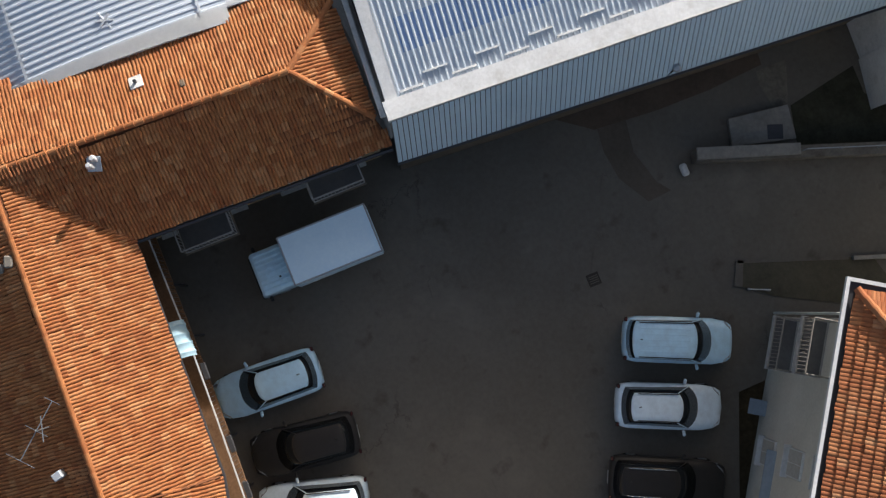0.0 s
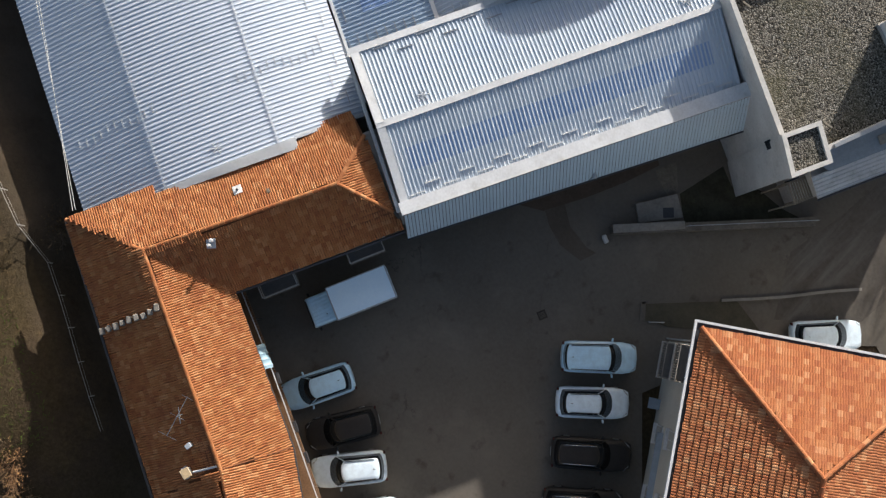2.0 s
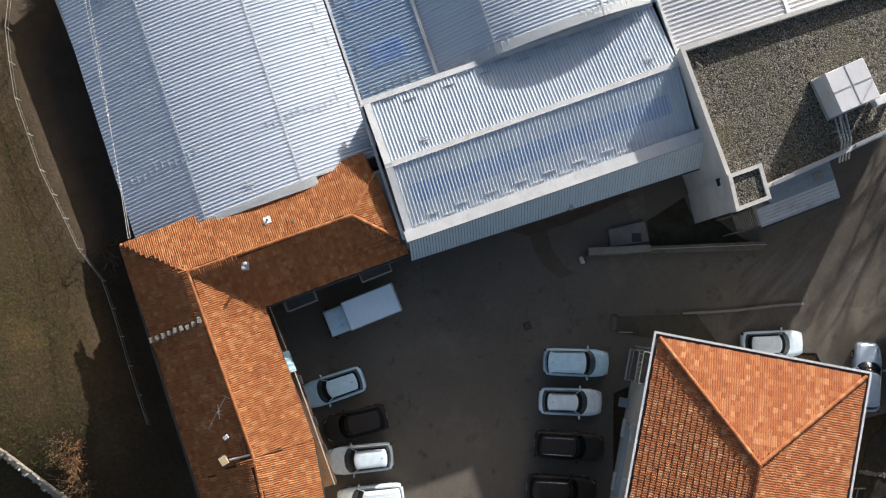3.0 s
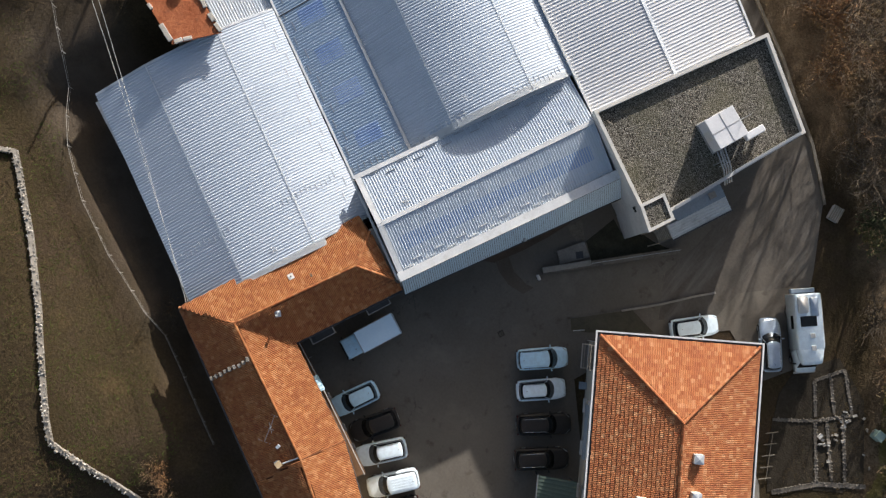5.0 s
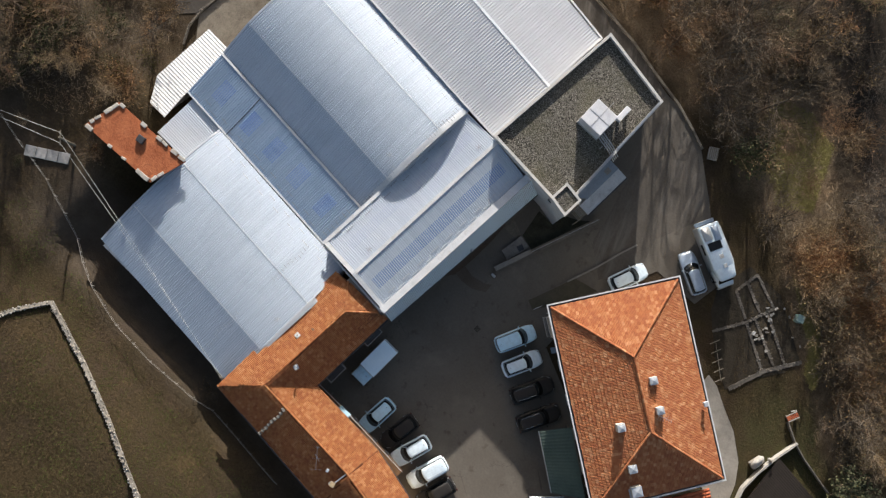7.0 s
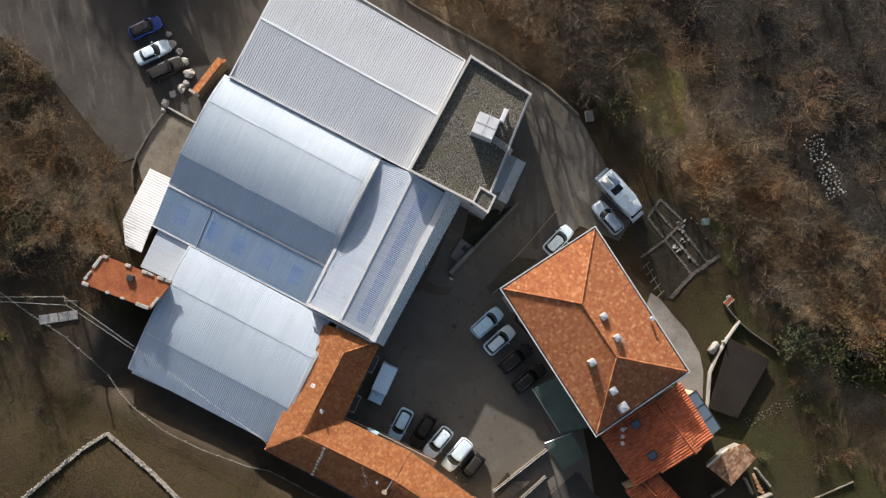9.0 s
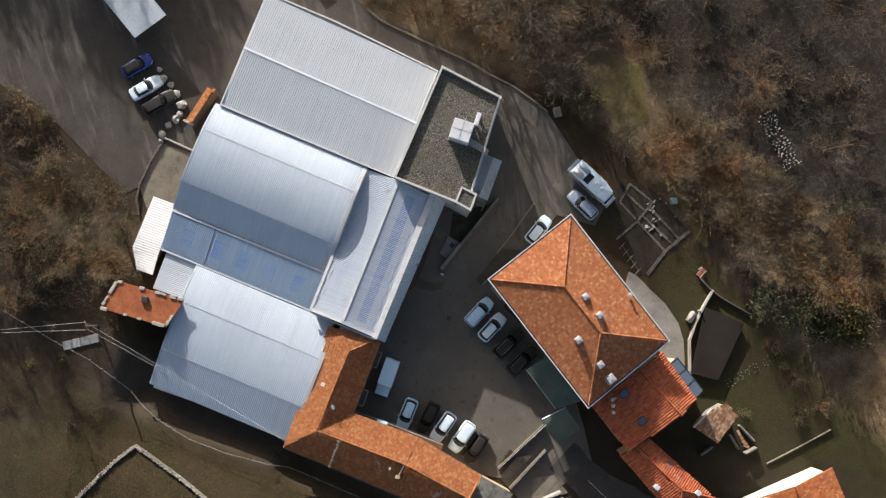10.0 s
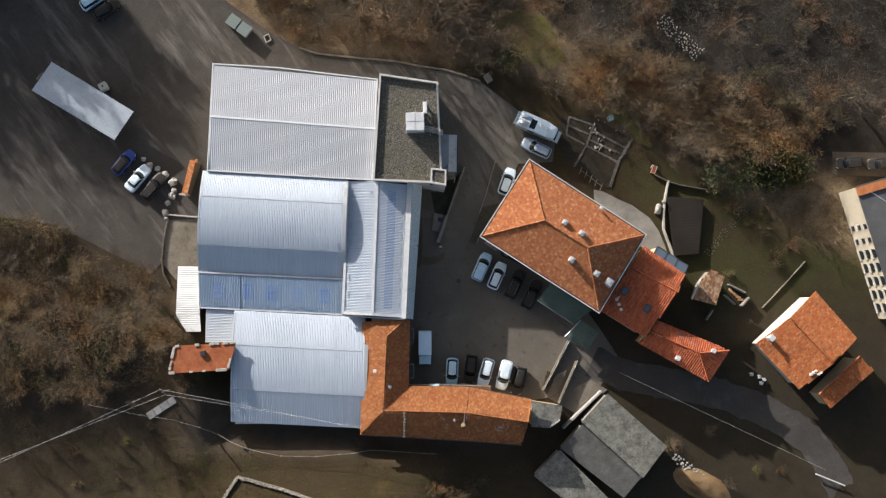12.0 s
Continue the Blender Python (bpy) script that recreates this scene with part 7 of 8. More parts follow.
stone_row("garden_wall", "thin grey garden wall along the meadow", [(50.5, 0.4), (54.0, 4.0), (57.0, 7.2)], 1, 0.4, 0.2, 0.55, 0.2, 4, GREY, M["wood_grey"])
stone_row("rubble_heap", "heap of white rubble among the brush", [(36.0, 43.0), (38.6, 40.6), (42.0, 37.4)], 6, 0.4, 2.2, 0.6, 0.4, 5, ROCKS, None, False)
stone_row("rubble_heap", "scattered white rubble beside a sand heap", [(37.0, -20.8), (41.5, -24.2)], 3, 0.5, 1.3, 0.8, 0.2, 6, ROCKS, None, False)
# garden beds edged with stones
BEDS = [[(22.05, 25.8), (22.5, 28.5), (26.1, 27.2)], [(22.3, 27.2), (25.3, 25.9)], [(22.05, 25.8), (24.7, 24.4)], [(23.2, 21.1), (25.0, 24.2), (26.1, 27.2)], [(25.6, 26.6), (30.7, 23.9)],
        [(25.4, 25.1), (30.0, 23.0)], [(25.0, 24.2), (29.5, 21.8)], [(31.8, 25.3), (29.7, 21.9), (28.4, 18.1)]]
for k, line in enumerate(BEDS):
    stone_row("bed_edging", "crumbling stone edging of an abandoned vegetable bed", line, 2, 0.30, 0.36 if k != 7 else 0.6, 0.45, 0.08, 20 + k, GREY, M["rubble"], True)
structure("bed_soil", prism([(21.4, 28.6), (25.6, 28.7), (31.5, 25.3), (31.3, 23.3), (29.6, 20.8), (28.2, 17.8), (25.2, 19.4), (21.6, 22.6), (20.6, 24.6)], -0.3, 0.035), M["bed_soil"], "dark dug soil of the vegetable beds", "garden bed")
rng = random.Random(12)
for k in range(26):
    x, y = 27.0 + rng.gauss(0, 1.0), 26.6 + rng.gauss(0, 0.8)
    if k > 15:
        x, y = 27.2 + rng.gauss(0, 0.7), 24.2 + rng.gauss(0, 0.5)
    d = thing("planter_box" if k % 3 else "plastic_crate", (x, y, 0), "pale broken planter lying in the vegetable bed" if k % 3 else "white plastic crate lying in the vegetable bed", "planter" if k % 3 else "crate", "garden litter")
    w, l = rng.uniform(0.12, 0.5), rng.uniform(0.1, 0.32)
    part("box", loft([rounded(-l / 2, l / 2, w * 0.85, w * 0.85, 0, 0.04, 2), rounded(-l / 2, l / 2, w, w, 0.18, 0.04, 2)]), M["white_stone" if k % 3 else "frame_white"], d, local=True)
    part("rim", ring_wall([(-w / 2, -l / 2), (w / 2, -l / 2), (w / 2, l / 2), (-w / 2, l / 2)], 0.03, 0.16, 0.2), M["stone"], d, local=True)
    d.matrix_basis = pose(x, y, max(0.04, ground_z(x, y)) + 0.02, rng.uniform(-10, 10), rng.uniform(-10, 10), rng.uniform(0, 180))
lad = thing("timber_ladder", (25.7, 19.6, 0), "grey timber rungs laid beside the beds", "ladder")
part("rail", tube((24.1, 20.6, 0.18), (27.3, 18.1, 0.18), 0.03, 0.03, 5), M["wood_grey"], lad)
for k in range(5):
    f = k / 4
    part("rung", tube((23.9 + 3.0 * f, 20.0 - 2.4 * f, 0.2), (24.3 + 3.0 * f, 21.0 - 2.4 * f, 0.2), 0.05, 0.045, 5), M["wood_grey"], lad)
gb = thing("compost_bin", (28.5, 28.2, 0), "pale green plastic compost bin by the garden", "bin")
part("body", loft([rounded(-0.4, 0.4, 0.8, 0.8, 0, 0.1, 2), rounded(-0.35, 0.35, 0.7, 0.7, 0.85, 0.1, 2)]), M["mint"], gb).matrix_basis = pose(28.5, 28.2, 0, 0, 0, 20)
part("lid", box((28.5, 28.2, 0.9), (0.78, 0.78, 0.08), 20, 0.03), M["mint"], gb)
# wall, oven and slatted bench by the lower car park
cw = thing("garden_wall", (36.2, 14, 0), "whitewashed curved garden wall by the parking place", "wall")
part("wall", ribbon_mesh([(37.6, 7.6), (36.9, 9.6), (36.1, 11.9), (36.1, 14.0), (36.4, 16.5), (36.9, 19.0)], 0.2, 0.9, 1.1), M["white_stone"], cw)
part("wall", ribbon_mesh([(34.9, 19.9), (36.9, 18.9), (38.6, 18.4), (40.8, 18.0), (42.6, 17.7)], 0.12, 0.6, 0.8), M["rubble"], cw)
ov = thing("garden_oven", (35.2, 14.5, 0), "white plastered domed garden oven", "oven")
bm = bmesh.new()
bmesh.ops.create_uvsphere(bm, u_segments=18, v_segments=10, radius=0.62)
bmesh.ops.scale(bm, vec=(0.72, 1.15, 0.7), verts=bm.verts)
for v in bm.verts:
    v.co *= 1 + 0.45 * noise.noise(v.co * 2.2)
bmesh.ops.translate(bm, vec=(35.35, 14.75, 0.7), verts=bm.verts)
part("dome", bm, M["white_stone"], ov, "white plastered dome", True)
part("base", box((35.4, 14.8, 0.3), (0.8, 1.4, 0.6), -12, 0.05), M["stone"], ov)
part("chimney", tube((36.05, 15.9, 0.5), (36.05, 15.9, 1.6), 0.17, 0.13, 8), M["white_stone"], ov)
sb = thing("slatted_bench", (34.8, 20.6, 0), "small red slatted garden bench with pale boards", "bench")
for k in range(5):
    part("slat", box((34.55 + 0.13 * k, 20.75 - 0.06 * k, 0.45 + 0.04 * k), (0.1, 1.25, 0.04), -22, 0.01), M["tile_red"] if k % 4 else M["white_stone"], sb)
for dy in (-0.45, 0.45):
    part("leg", box((34.8 + 0.35 * dy, 20.62 + dy, 0.22), (0.6, 0.07, 0.44), -22), M["wood_grey"], sb)
part("board", box((34.45, 21.1, 0.62), (0.6, 0.12, 0.05), 55, 0.01), M["white_stone"], sb, "pale loose board")
# boulders along the lot
for k, (x, y, r) in enumerate(((-39.4, 22.0, 0.55), (-38.5, 21.1, 0.7), (-37.3, 20.6, 0.6), (-36.2, 19.8, 0.75), (-35.1, 18.7, 0.85), (-35.0, 17.5, 0.6), (-35.2, 16.7, 0.7), (-35.8, 15.6, 0.6), (-36.2, 14.3, 0.7), (-36.0, 13.4, 0.5))):
    b = tagged(new("boulder", mesh_of("boulder", rock_bm(30 + k, r * 0.72, 0.7), M["white_stone"], False)), "rough pale boulder at the edge of the lot", "boulder", "boulders along the lot")
    b.matrix_basis = pose(x, y, r * 0.45, 0, 0, 40 * k)
bmn = thing("timber_beam", (-33.8, 13.8, 0), "long pale timber beam lying by the paving", "beam")
part("beam", box((-33.8, 13.8, 0.3), (4.7, 0.22, 0.25), -5, 0.03), M["white_stone"], bmn)
for dx in (-2, 2):
    part("block", box((-33.8 + dx, 13.8 - dx * 0.09, 0.1), (0.3, 0.4, 0.2)), M["concrete"], bmn)
pr = thing("pallet", (10.3, 34.0, 0), "grey boxed pallet at the drive's edge", "pallet")
for k in range(5):
    part("board", box((10.3 + 0.16 * k, 33.9 + 0.1 * k, 0.55), (0.14, 1.3, 0.04), 32, 0.01), M["wood_grey"], pr)
part("load", box((10.6, 34.1, 0.28), (0.95, 1.25, 0.5), 32, 0.04), M["concrete"], pr)
gr = thing("guard_rail", (59.6, -24.3, 0), "white painted pole rail at the lane's bend", "rail")
part("rail", tube((57.6, -23.5, 0.75), (61.8, -25.2, 0.75), 0.11, 0.11, 8), M["frame_white"], gr)
for f in (0.1, 0.5, 0.9):
    part("post", tube((57.6 + 4.2 * f, -23.5 - 1.7 * f, 0), (57.6 + 4.2 * f, -23.5 - 1.7 * f, 0.75), 0.07, 0.07, 6), M["concrete"], gr)
sh = thing("sand_heap", (41, -24.5, 0), "low heap of brown sand by the scrub", "heap")
bm = bmesh.new()
bmesh.ops.create_grid(bm, x_segments=24, y_segments=16, size=1)
for v in bm.verts:
    d = math.hypot(v.co.x, v.co.y)
    z = max(0, 1 - d * d) * 0.9 + 0.12 * noise.noise(v.co * 4) * (d < 0.95)
    v.co = (v.co.x * 4.6, v.co.y * 2.0, z)
bmesh.ops.transform(bm, matrix=pose(41.3, -25.2, -0.05, 0, 0, -28), verts=bm.verts)
part("mound", bm, M["sand"], sh, smooth=True)

# fence along the bank, power line
FP = [(-45, -12.8), (-38.2, -14.3), (-33.6, -15.0), (-30.1, -16.1), (-25.8, -18.4), (-23.3, -19.2), (-18.8, -20.1), (-14.0, -20.2), (-10.7, -19.9), (-6.5, -19.6), (-2.8, -19.8), (3, -20.2)]
fence = thing("wire_fence", (-14, -20, ground_z(-14, -20)), "thin pale wire fence along the grassy bank", "fence")
for a, b in zip(FP, FP[1:]):
    n = max(1, round(math.dist(a, b) / 2.2))
    for k in range(n):
        p, q = lerp(a, b, k / n), lerp(a, b, (k + 1) / n)
        zp, zq = ground_z(*p), ground_z(*q)
        part("post", tube((*p, zp - 0.1), (*p, zp + 1.0), 0.028, 0.024, 5), M["white_stone"], fence)
        for h, r in ((0.95, 0.017), (0.5, 0.008)):
            part("wire", tube((*p, zp + h), (*q, zq + h), r, r, 4), M["white_stone"], fence)
pole = thing("power_pole", (-34.3, -10.9, ground_z(-34.3, -10.9)), "grey wooden power pole on the bank", "utility pole")
zb = ground_z(-34.3, -10.9)
part("pole", tube((-34.3, -10.9, zb - 0.2), (-34.3, -10.9, 8.2), 0.14, 0.09, 8), M["wood_grey"], pole)
part("crossarm", tube((-34.8, -10.4, 7.9), (-33.8, -11.4, 7.9), 0.05, 0.05, 5), M["wood_grey"], pole)


def cable(a, b, sag, name="power_cable", label="pale overhead power cable", r=0.016):
    c = thing(name, a, label, "cable", "power cables")
    bm = bmesh.new()
    n, last = 14, None
    pts = [Vector(lerp(a, b, k / n)) - Vector((0, 0, sag * 4 * (k / n) * (1 - k / n))) for k in range(n + 1)]
    d = (pts[-1] - pts[0]).normalized()
    side, up = d.cross(Vector((0, 0, 1))).normalized() * r, Vector((0, 0, r))
    for p in pts:
        ring = [bm.verts.new(p + o) for o in (side, up, -side, -up)]
        if last:
            for j in range(4):
                bm.faces.new((last[j], last[(j + 1) % 4], ring[(j + 1) % 4], ring[j]))
        else:
            bm.faces.new(ring)
        last = ring
    bm.faces.new(last[::-1])
    bmesh.ops.recalc_face_normals(bm, faces=bm.faces)
    part("wire", bm, M["cable"], c)


for d in (-0.35, 0.35):
    cable((-60, -21.8 + d, 8.2 + ground_z(-60, -21) * 0.3), (-34.3 + d, -10.9 - d, 7.9), 0.9)
    cable((-34.3 + d, -10.9 - d, 7.9), (-7.5, -15.9 + d * 0.2, 7.6), 0.4)
slab = thing("concrete_slab", (-35.5, -13.3, ground_z(-35.5, -13.3)), "grey cracked concrete slab on the bank", "slab")
for k in range(4):
    f = (k + 0.5) / 4
    c = lerp((-37.3, -14.6), (-33.6, -12.2), f)
    part("plate", box((c[0], c[1], ground_z(*c) + 0.1), (1.05, 1.05, 0.22), 33, 0.03), M["concrete"], slab)
cable((28.5, -8.6, 5.4), (58, -22.5, 3.2), 0.6, "phone_cable", "thin pale phone cable over the lane")

# ---- trees, brush ----


def limb(out, a, d, r, length, rng, depth, spread):
    """Adds a branch as short bent pieces; out collects (a, b, r0, r1)."""
    n = 3
    p = Vector(a)
    for k in range(n):
        d = (d + Vector((rng.uniform(-1, 1), rng.uniform(-1, 1), rng.uniform(-0.5, 0.9))) * 0.22).normalized()
        q = p + d * length / n
        r1 = r * (1 - 0.28)
        out.append((p, q, r, r1))
        if depth > 0:
            for _ in range(2 if depth > 1 else 4):
                t = Vector((rng.uniform(-1, 1), rng.uniform(-1, 1), rng.uniform(-0.35, 0.8))).normalized()
                limb(out, p.lerp(q, rng.random()), (d * (1 - spread) + t * spread).normalized(), r1 * 0.55, length * rng.uniform(0.42, 0.66), rng, depth - 1, spread)
        p, r = q, r1


def pieces_mesh(segs, sides, thin=0.026, seed=1):
    """Branch pieces: round where thick, narrow twisted blades where thinner than thin."""
    rng = random.Random(seed)
    verts, faces = [], []
    for a, b, r0, r1 in segs:
        d = (b - a).normalized()
        s = len(verts)
        if r0 < thin:
            w = d.cross(Vector((rng.uniform(-0.5, 0.5), rng.uniform(-0.5, 0.5), 1))).normalized()
            verts += [tuple(a - w * r0), tuple(a + w * r0), tuple(b + w * r1), tuple(b - w * r1)]
            faces.append((s, s + 1, s + 2, s + 3))
            continue
        u = d.orthogonal().normalized()
        w = d.cross(u)
        for p, r in ((a, r0), (b, r1)):
            for k in range(sides):
                t = k * math.tau / sides
                verts.append(tuple(p + (u * math.cos(t) + w * math.sin(t)) * r))
        for k in range(sides):
            faces.append((s + k, s + (k + 1) % sides, s + sides + (k + 1) % sides, s + sides + k))
    return verts, faces


def leaf_cloud(points, n, size, rng, spread):
    verts, faces = [], []
    for _ in range(n):
        p = rng.choice(points) + Vector((rng.gauss(0, spread), rng.gauss(0, spread), rng.gauss(0, spread * 0.7)))
        a = Vector((rng.uniform(-1, 1), rng.uniform(-1, 1), rng.uniform(-0.6, 0.6))).normalized() * size * rng.uniform(0.6, 1.4)
        b = a.orthogonal().normalized() * size * rng.uniform(0.3, 0.6)
        s = len(verts)
        verts += [tuple(p - a), tuple(p + b), tuple(p + a), tuple(p - b)]
        faces.append((s, s + 1, s + 2, s + 3))
    return verts, faces


def bark_mat(name, cols):
    m, nt, b = mat_base(name, 0.9)
    isl = nt.nodes.new("ShaderNodeNewGeometry").outputs["Random Per Island"]
    obr = nt.nodes.new("ShaderNodeObjectInfo").outputs["Random"]
    patch = ramp(nt, noise_node(nt, coords(nt), 0.16, 4, 0.6), [(0.36, (0.60, 0.63, 0.63)), (0.48, (0.88, 0.88, 0.85)), (0.55, (1.0, 0.92, 0.80)), (0.64, (1.22, 0.90, 0.68))])
    nt.links.new(mixc(nt, 1.0, patch, mixc(nt, 0.5, ramp(nt, isl, [(i / (len(cols) - 1), c) for i, c in enumerate(cols)]), ramp(nt, obr, [(0, cols[0]), (1, cols[-1])])), "MULTIPLY"), b.inputs["Base Color"])
    return m


M["bark"] = bark_mat("bare_bark", [(0.06, 0.048, 0.037), (0.10, 0.08, 0.062), (0.15, 0.123, 0.098)])
M["twig"] = bark_mat("brown_twigs", [(0.098, 0.070, 0.047), (0.165, 0.123, 0.084), (0.26, 0.205, 0.148)])
M["grey_twig"] = bark_mat("grey_twigs", [(0.045, 0.040, 0.035), (0.080, 0.072, 0.063), (0.16, 0.146, 0.13)])
M["rust_twig"] = bark_mat("rusty_stalks", [(0.12, 0.06, 0.03), (0.20, 0.105, 0.055), (0.27, 0.16, 0.09)])
M["dry_leaf"] = bark_mat("dry_leaves", [(0.12, 0.074, 0.036), (0.2, 0.135, 0.068), (0.19, 0.158, 0.088)])
M["green_leaf"] = bark_mat("dull_green_leaves", [(0.026, 0.034, 0.014), (0.050, 0.058, 0.022), (0.075, 0.08, 0.035)])
M["pale_leaf"] = bark_mat("grey_green_leaves", [(0.06, 0.07, 0.036), (0.105, 0.115, 0.062), (0.16, 0.168, 0.10)])
M["lime_leaf"] = bark_mat("yellow_green_leaves", [(0.075, 0.075, 0.024), (0.13, 0.125, 0.04), (0.19, 0.18, 0.07)])


def make_tree(seed, h, twigs="twig", leaves=("dry_leaf", 150), depth=3, spread=0.62, name="tree", label="bare brown winter tree"):
    rng = random.Random(seed)
    t = thing(name, (0, 0, 0), label, name if name != "tree" else "tree", "woodland trees" if name == "tree" else "brush")
    trunk, segs = [], []
    p, d, r = Vector((0, 0, -0.2)), Vector((0, 0, 1)), h * 0.020
    n = 6
    for k in range(n):
        d = (d + Vector((rng.uniform(-1, 1), rng.uniform(-1, 1), 0.6)) * 0.10).normalized()
        q = p + d * h * 0.75 / n
        trunk.append((p, q, r, r * 0.82))
        if k > 0:
            for _ in range(2):
                a = rng.uniform(0, math.tau)
                limb(segs, p.lerp(q, rng.random()), Vector((math.cos(a), math.sin(a), rng.uniform(0.25, 0.8))).normalized(), r * 0.5, h * rng.uniform(0.22, 0.4), rng, depth - 1, spread)
        p, r = q, r * 0.82
    segs = [(a, b, max(r0, 0.012), max(r1, 0.007)) for a, b, r0, r1 in segs]
    part("trunk", pieces_mesh(trunk, 7, 0.0), M["bark"], t, local=True)
    part("crown", pieces_mesh(segs, 3), M[twigs], t, "tangle of thin bare twigs", local=True)
    if leaves[1]:
        part("foliage", leaf_cloud([s[1] for s in segs], leaves[1], 0.09 if leaves[1] < 2000 else 0.24, rng, 0.25), M[leaves[0]], t, local=True)
    return t


def make_shrub(seed, h, twigs="twig", leaves=("dry_leaf", 250), stems=24, label="bare brown thicket shrub", leaf=0.08):
    rng = random.Random(seed)
    t = thing("shrub", (0, 0, 0), label, "shrub", "brush")
    segs = []
    for _ in range(stems):
        a = rng.uniform(0, math.tau)
        s = rng.uniform(0, h * 0.25)
        limb(segs, (s * math.cos(a), s * math.sin(a), -0.1), Vector((math.cos(a) * 0.7, math.sin(a) * 0.7, rng.uniform(0.5, 1.3))).normalized(), 0.028, h * rng.uniform(0.5, 1.0), rng, 1, 0.6)
    segs = [(a, b, max(r0, 0.012), max(r1, 0.007)) for a, b, r0, r1 in segs]
    part("stem_tangle", pieces_mesh(segs, 3), M[twigs], t, local=True, kind="stuff")
    if leaves[1]:
        part("foliage", leaf_cloud([s[1] for s in segs], leaves[1], leaf, rng, 0.18), M[leaves[0]], t, local=True, kind="stuff")
    return t


TREES = [make_tree(101 + k, h, tw, lv, 3, sp) for k, (h, tw, lv, sp) in enumerate(((7.0, "twig", ("dry_leaf", 500), 0.62), (8.5, "bark", ("dry_leaf", 150), 0.6), (6.0, "twig", ("dry_leaf", 700), 0.7), (9.5, "bark", ("dry_leaf", 0), 0.55), (5.5, "twig", ("green_leaf", 900), 0.68)))]
SHRUBS = [make_shrub(201, 2.4), make_shrub(202, 1.8, "bark", ("dry_leaf", 120)), make_shrub(203, 2.8, "twig", ("dry_leaf", 500)), make_shrub(204, 2.0, "twig", ("green_leaf", 700)), make_shrub(205, 1.5, "bark", ("lime_leaf", 350), 10)]
PROTO_AT = [(28, 38), (33, 43), (38, 35), (45, 41), (50, 34), (31, 34), (41, 30), (47, 28), (55, 25), (36, 31)]
for t, (x, y) in zip(TREES + SHRUBS, PROTO_AT):
    t.matrix_basis = pose(x, y, ground_z(x, y))


TRACK = [(-44.5, 9.6), (-41.6, 8.4), (-39.0, 4.2), (-37.5, -0.6), (-36.0, -6.0), (-33.5, -9.0), (-36.0, -12.5), (-42.0, -11.0), (-39.9, -5.8), (-40.6, -0.6), (-42.3, 4.0)]
CLEARING = [(10.5, 44), (15, 46.5), (20, 45), (23, 40), (22, 35.5), (16, 34.8), (11.5, 38.5)]


def scatter(protos, poly, n, seed, gap=1.5, s0=0.75, s1=1.25, taken=[]):
    """Copies of plants strewn over a plan polygon, no closer than gap."""
    rng = random.Random(seed)
    xs, ys = [p[0] for p in poly], [p[1] for p in poly]
    made, tries = 0, 0
    spots = []
    while made < n and tries < n * 40:
        tries += 1
        x, y = rng.uniform(min(xs), max(xs)), rng.uniform(min(ys), max(ys))
        if not inside(poly, x, y) or inside(CLEARING, x, y) or inside(TRACK, x, y) or any((x - a) ** 2 + (y - b) ** 2 < gap * gap for a, b in spots):
            continue
        spots.append((x, y))
        copy_thing(rng.choice(protos), pose(x, y, ground_z(x, y), 0, 0, rng.uniform(0, 360)) @ Matrix.Scale(rng.uniform(s0, s1), 4))
        made += 1


def thicket(name, label, protos, poly, n, seed, s0=0.8, s1=1.5):
    """Far brush that nobody could count, joined into one tangle per material."""
    rng = random.Random(seed)
    xs, ys = [p[0] for p in poly], [p[1] for p in poly]
    meshes = [[(c.data.materials[0], np.array([v.co[:] for v in c.data.vertices]), np.array([list(p.vertices) for p in c.data.polygons])) for c in t.children] for t in protos]
    gather = {}
    made = 0
    while made < n:
        x, y = rng.uniform(min(xs), max(xs)), rng.uniform(min(ys), max(ys))
        if not inside(poly, x, y) or inside(CLEARING, x, y) or inside(TRACK, x, y):
            continue
        made += 1
        a, s, z = rng.uniform(0, math.tau), rng.uniform(s0, s1), ground_z(x, y)
        R = np.array([[math.cos(a), -math.sin(a), 0], [math.sin(a), math.cos(a), 0], [0, 0, 1]]) * s
        for mat, v, f in rng.choice(meshes):
            g = gather.setdefault(mat.name, [mat, [], [], 0])
            g[1].append(v @ R.T + (x, y, z))
            g[2].append(f + g[3])
            g[3] += len(v)
    for mat, vs, fs, _ in gather.values():
        tagged(new(name, mesh_of(name, (np.concatenate(vs).tolist(), np.concatenate(fs).tolist()), mat)), label, "undergrowth", "", "stuff")


NE_WOOD = [(5, 39.5), (12, 37), (20, 33), (26, 31.5), (33, 27), (38, 22), (47, 20.5), (59, 22), (60, 25), (76, 27), (76, 66), (-8, 66), (-14, 46), (-4, 42.5)]
NE_BROWN = [(22, 33), (33, 27.5), (38, 23), (47, 21.5), (58, 24), (60, 29.5), (50, 33.5), (36, 37), (26, 39.5)]
W_WOOD = [(-76, 13), (-62, 13), (-52, 11.5), (-44, 7.8), (-38, 4.8), (-34.5, -2.5), (-36, -9.5), (-46, -12), (-76, -8)]
NE_BAND = [(-26, 47), (-18, 40.5), (-6, 38), (5, 37.5), (12, 36.5), (20, 33), (26, 31.5), (33, 27), (38, 22), (47, 20.5), (59, 22), (60, 29), (50, 32.8), (40, 35), (30, 38.5), (24, 42.5), (18, 48), (6, 51), (-10, 51)]
scatter(TREES, NE_BAND, 26, 1, 3.0, 0.7, 1.1)
scatter([TREES[1], TREES[3]], NE_WOOD, 20, 21, 4.2)
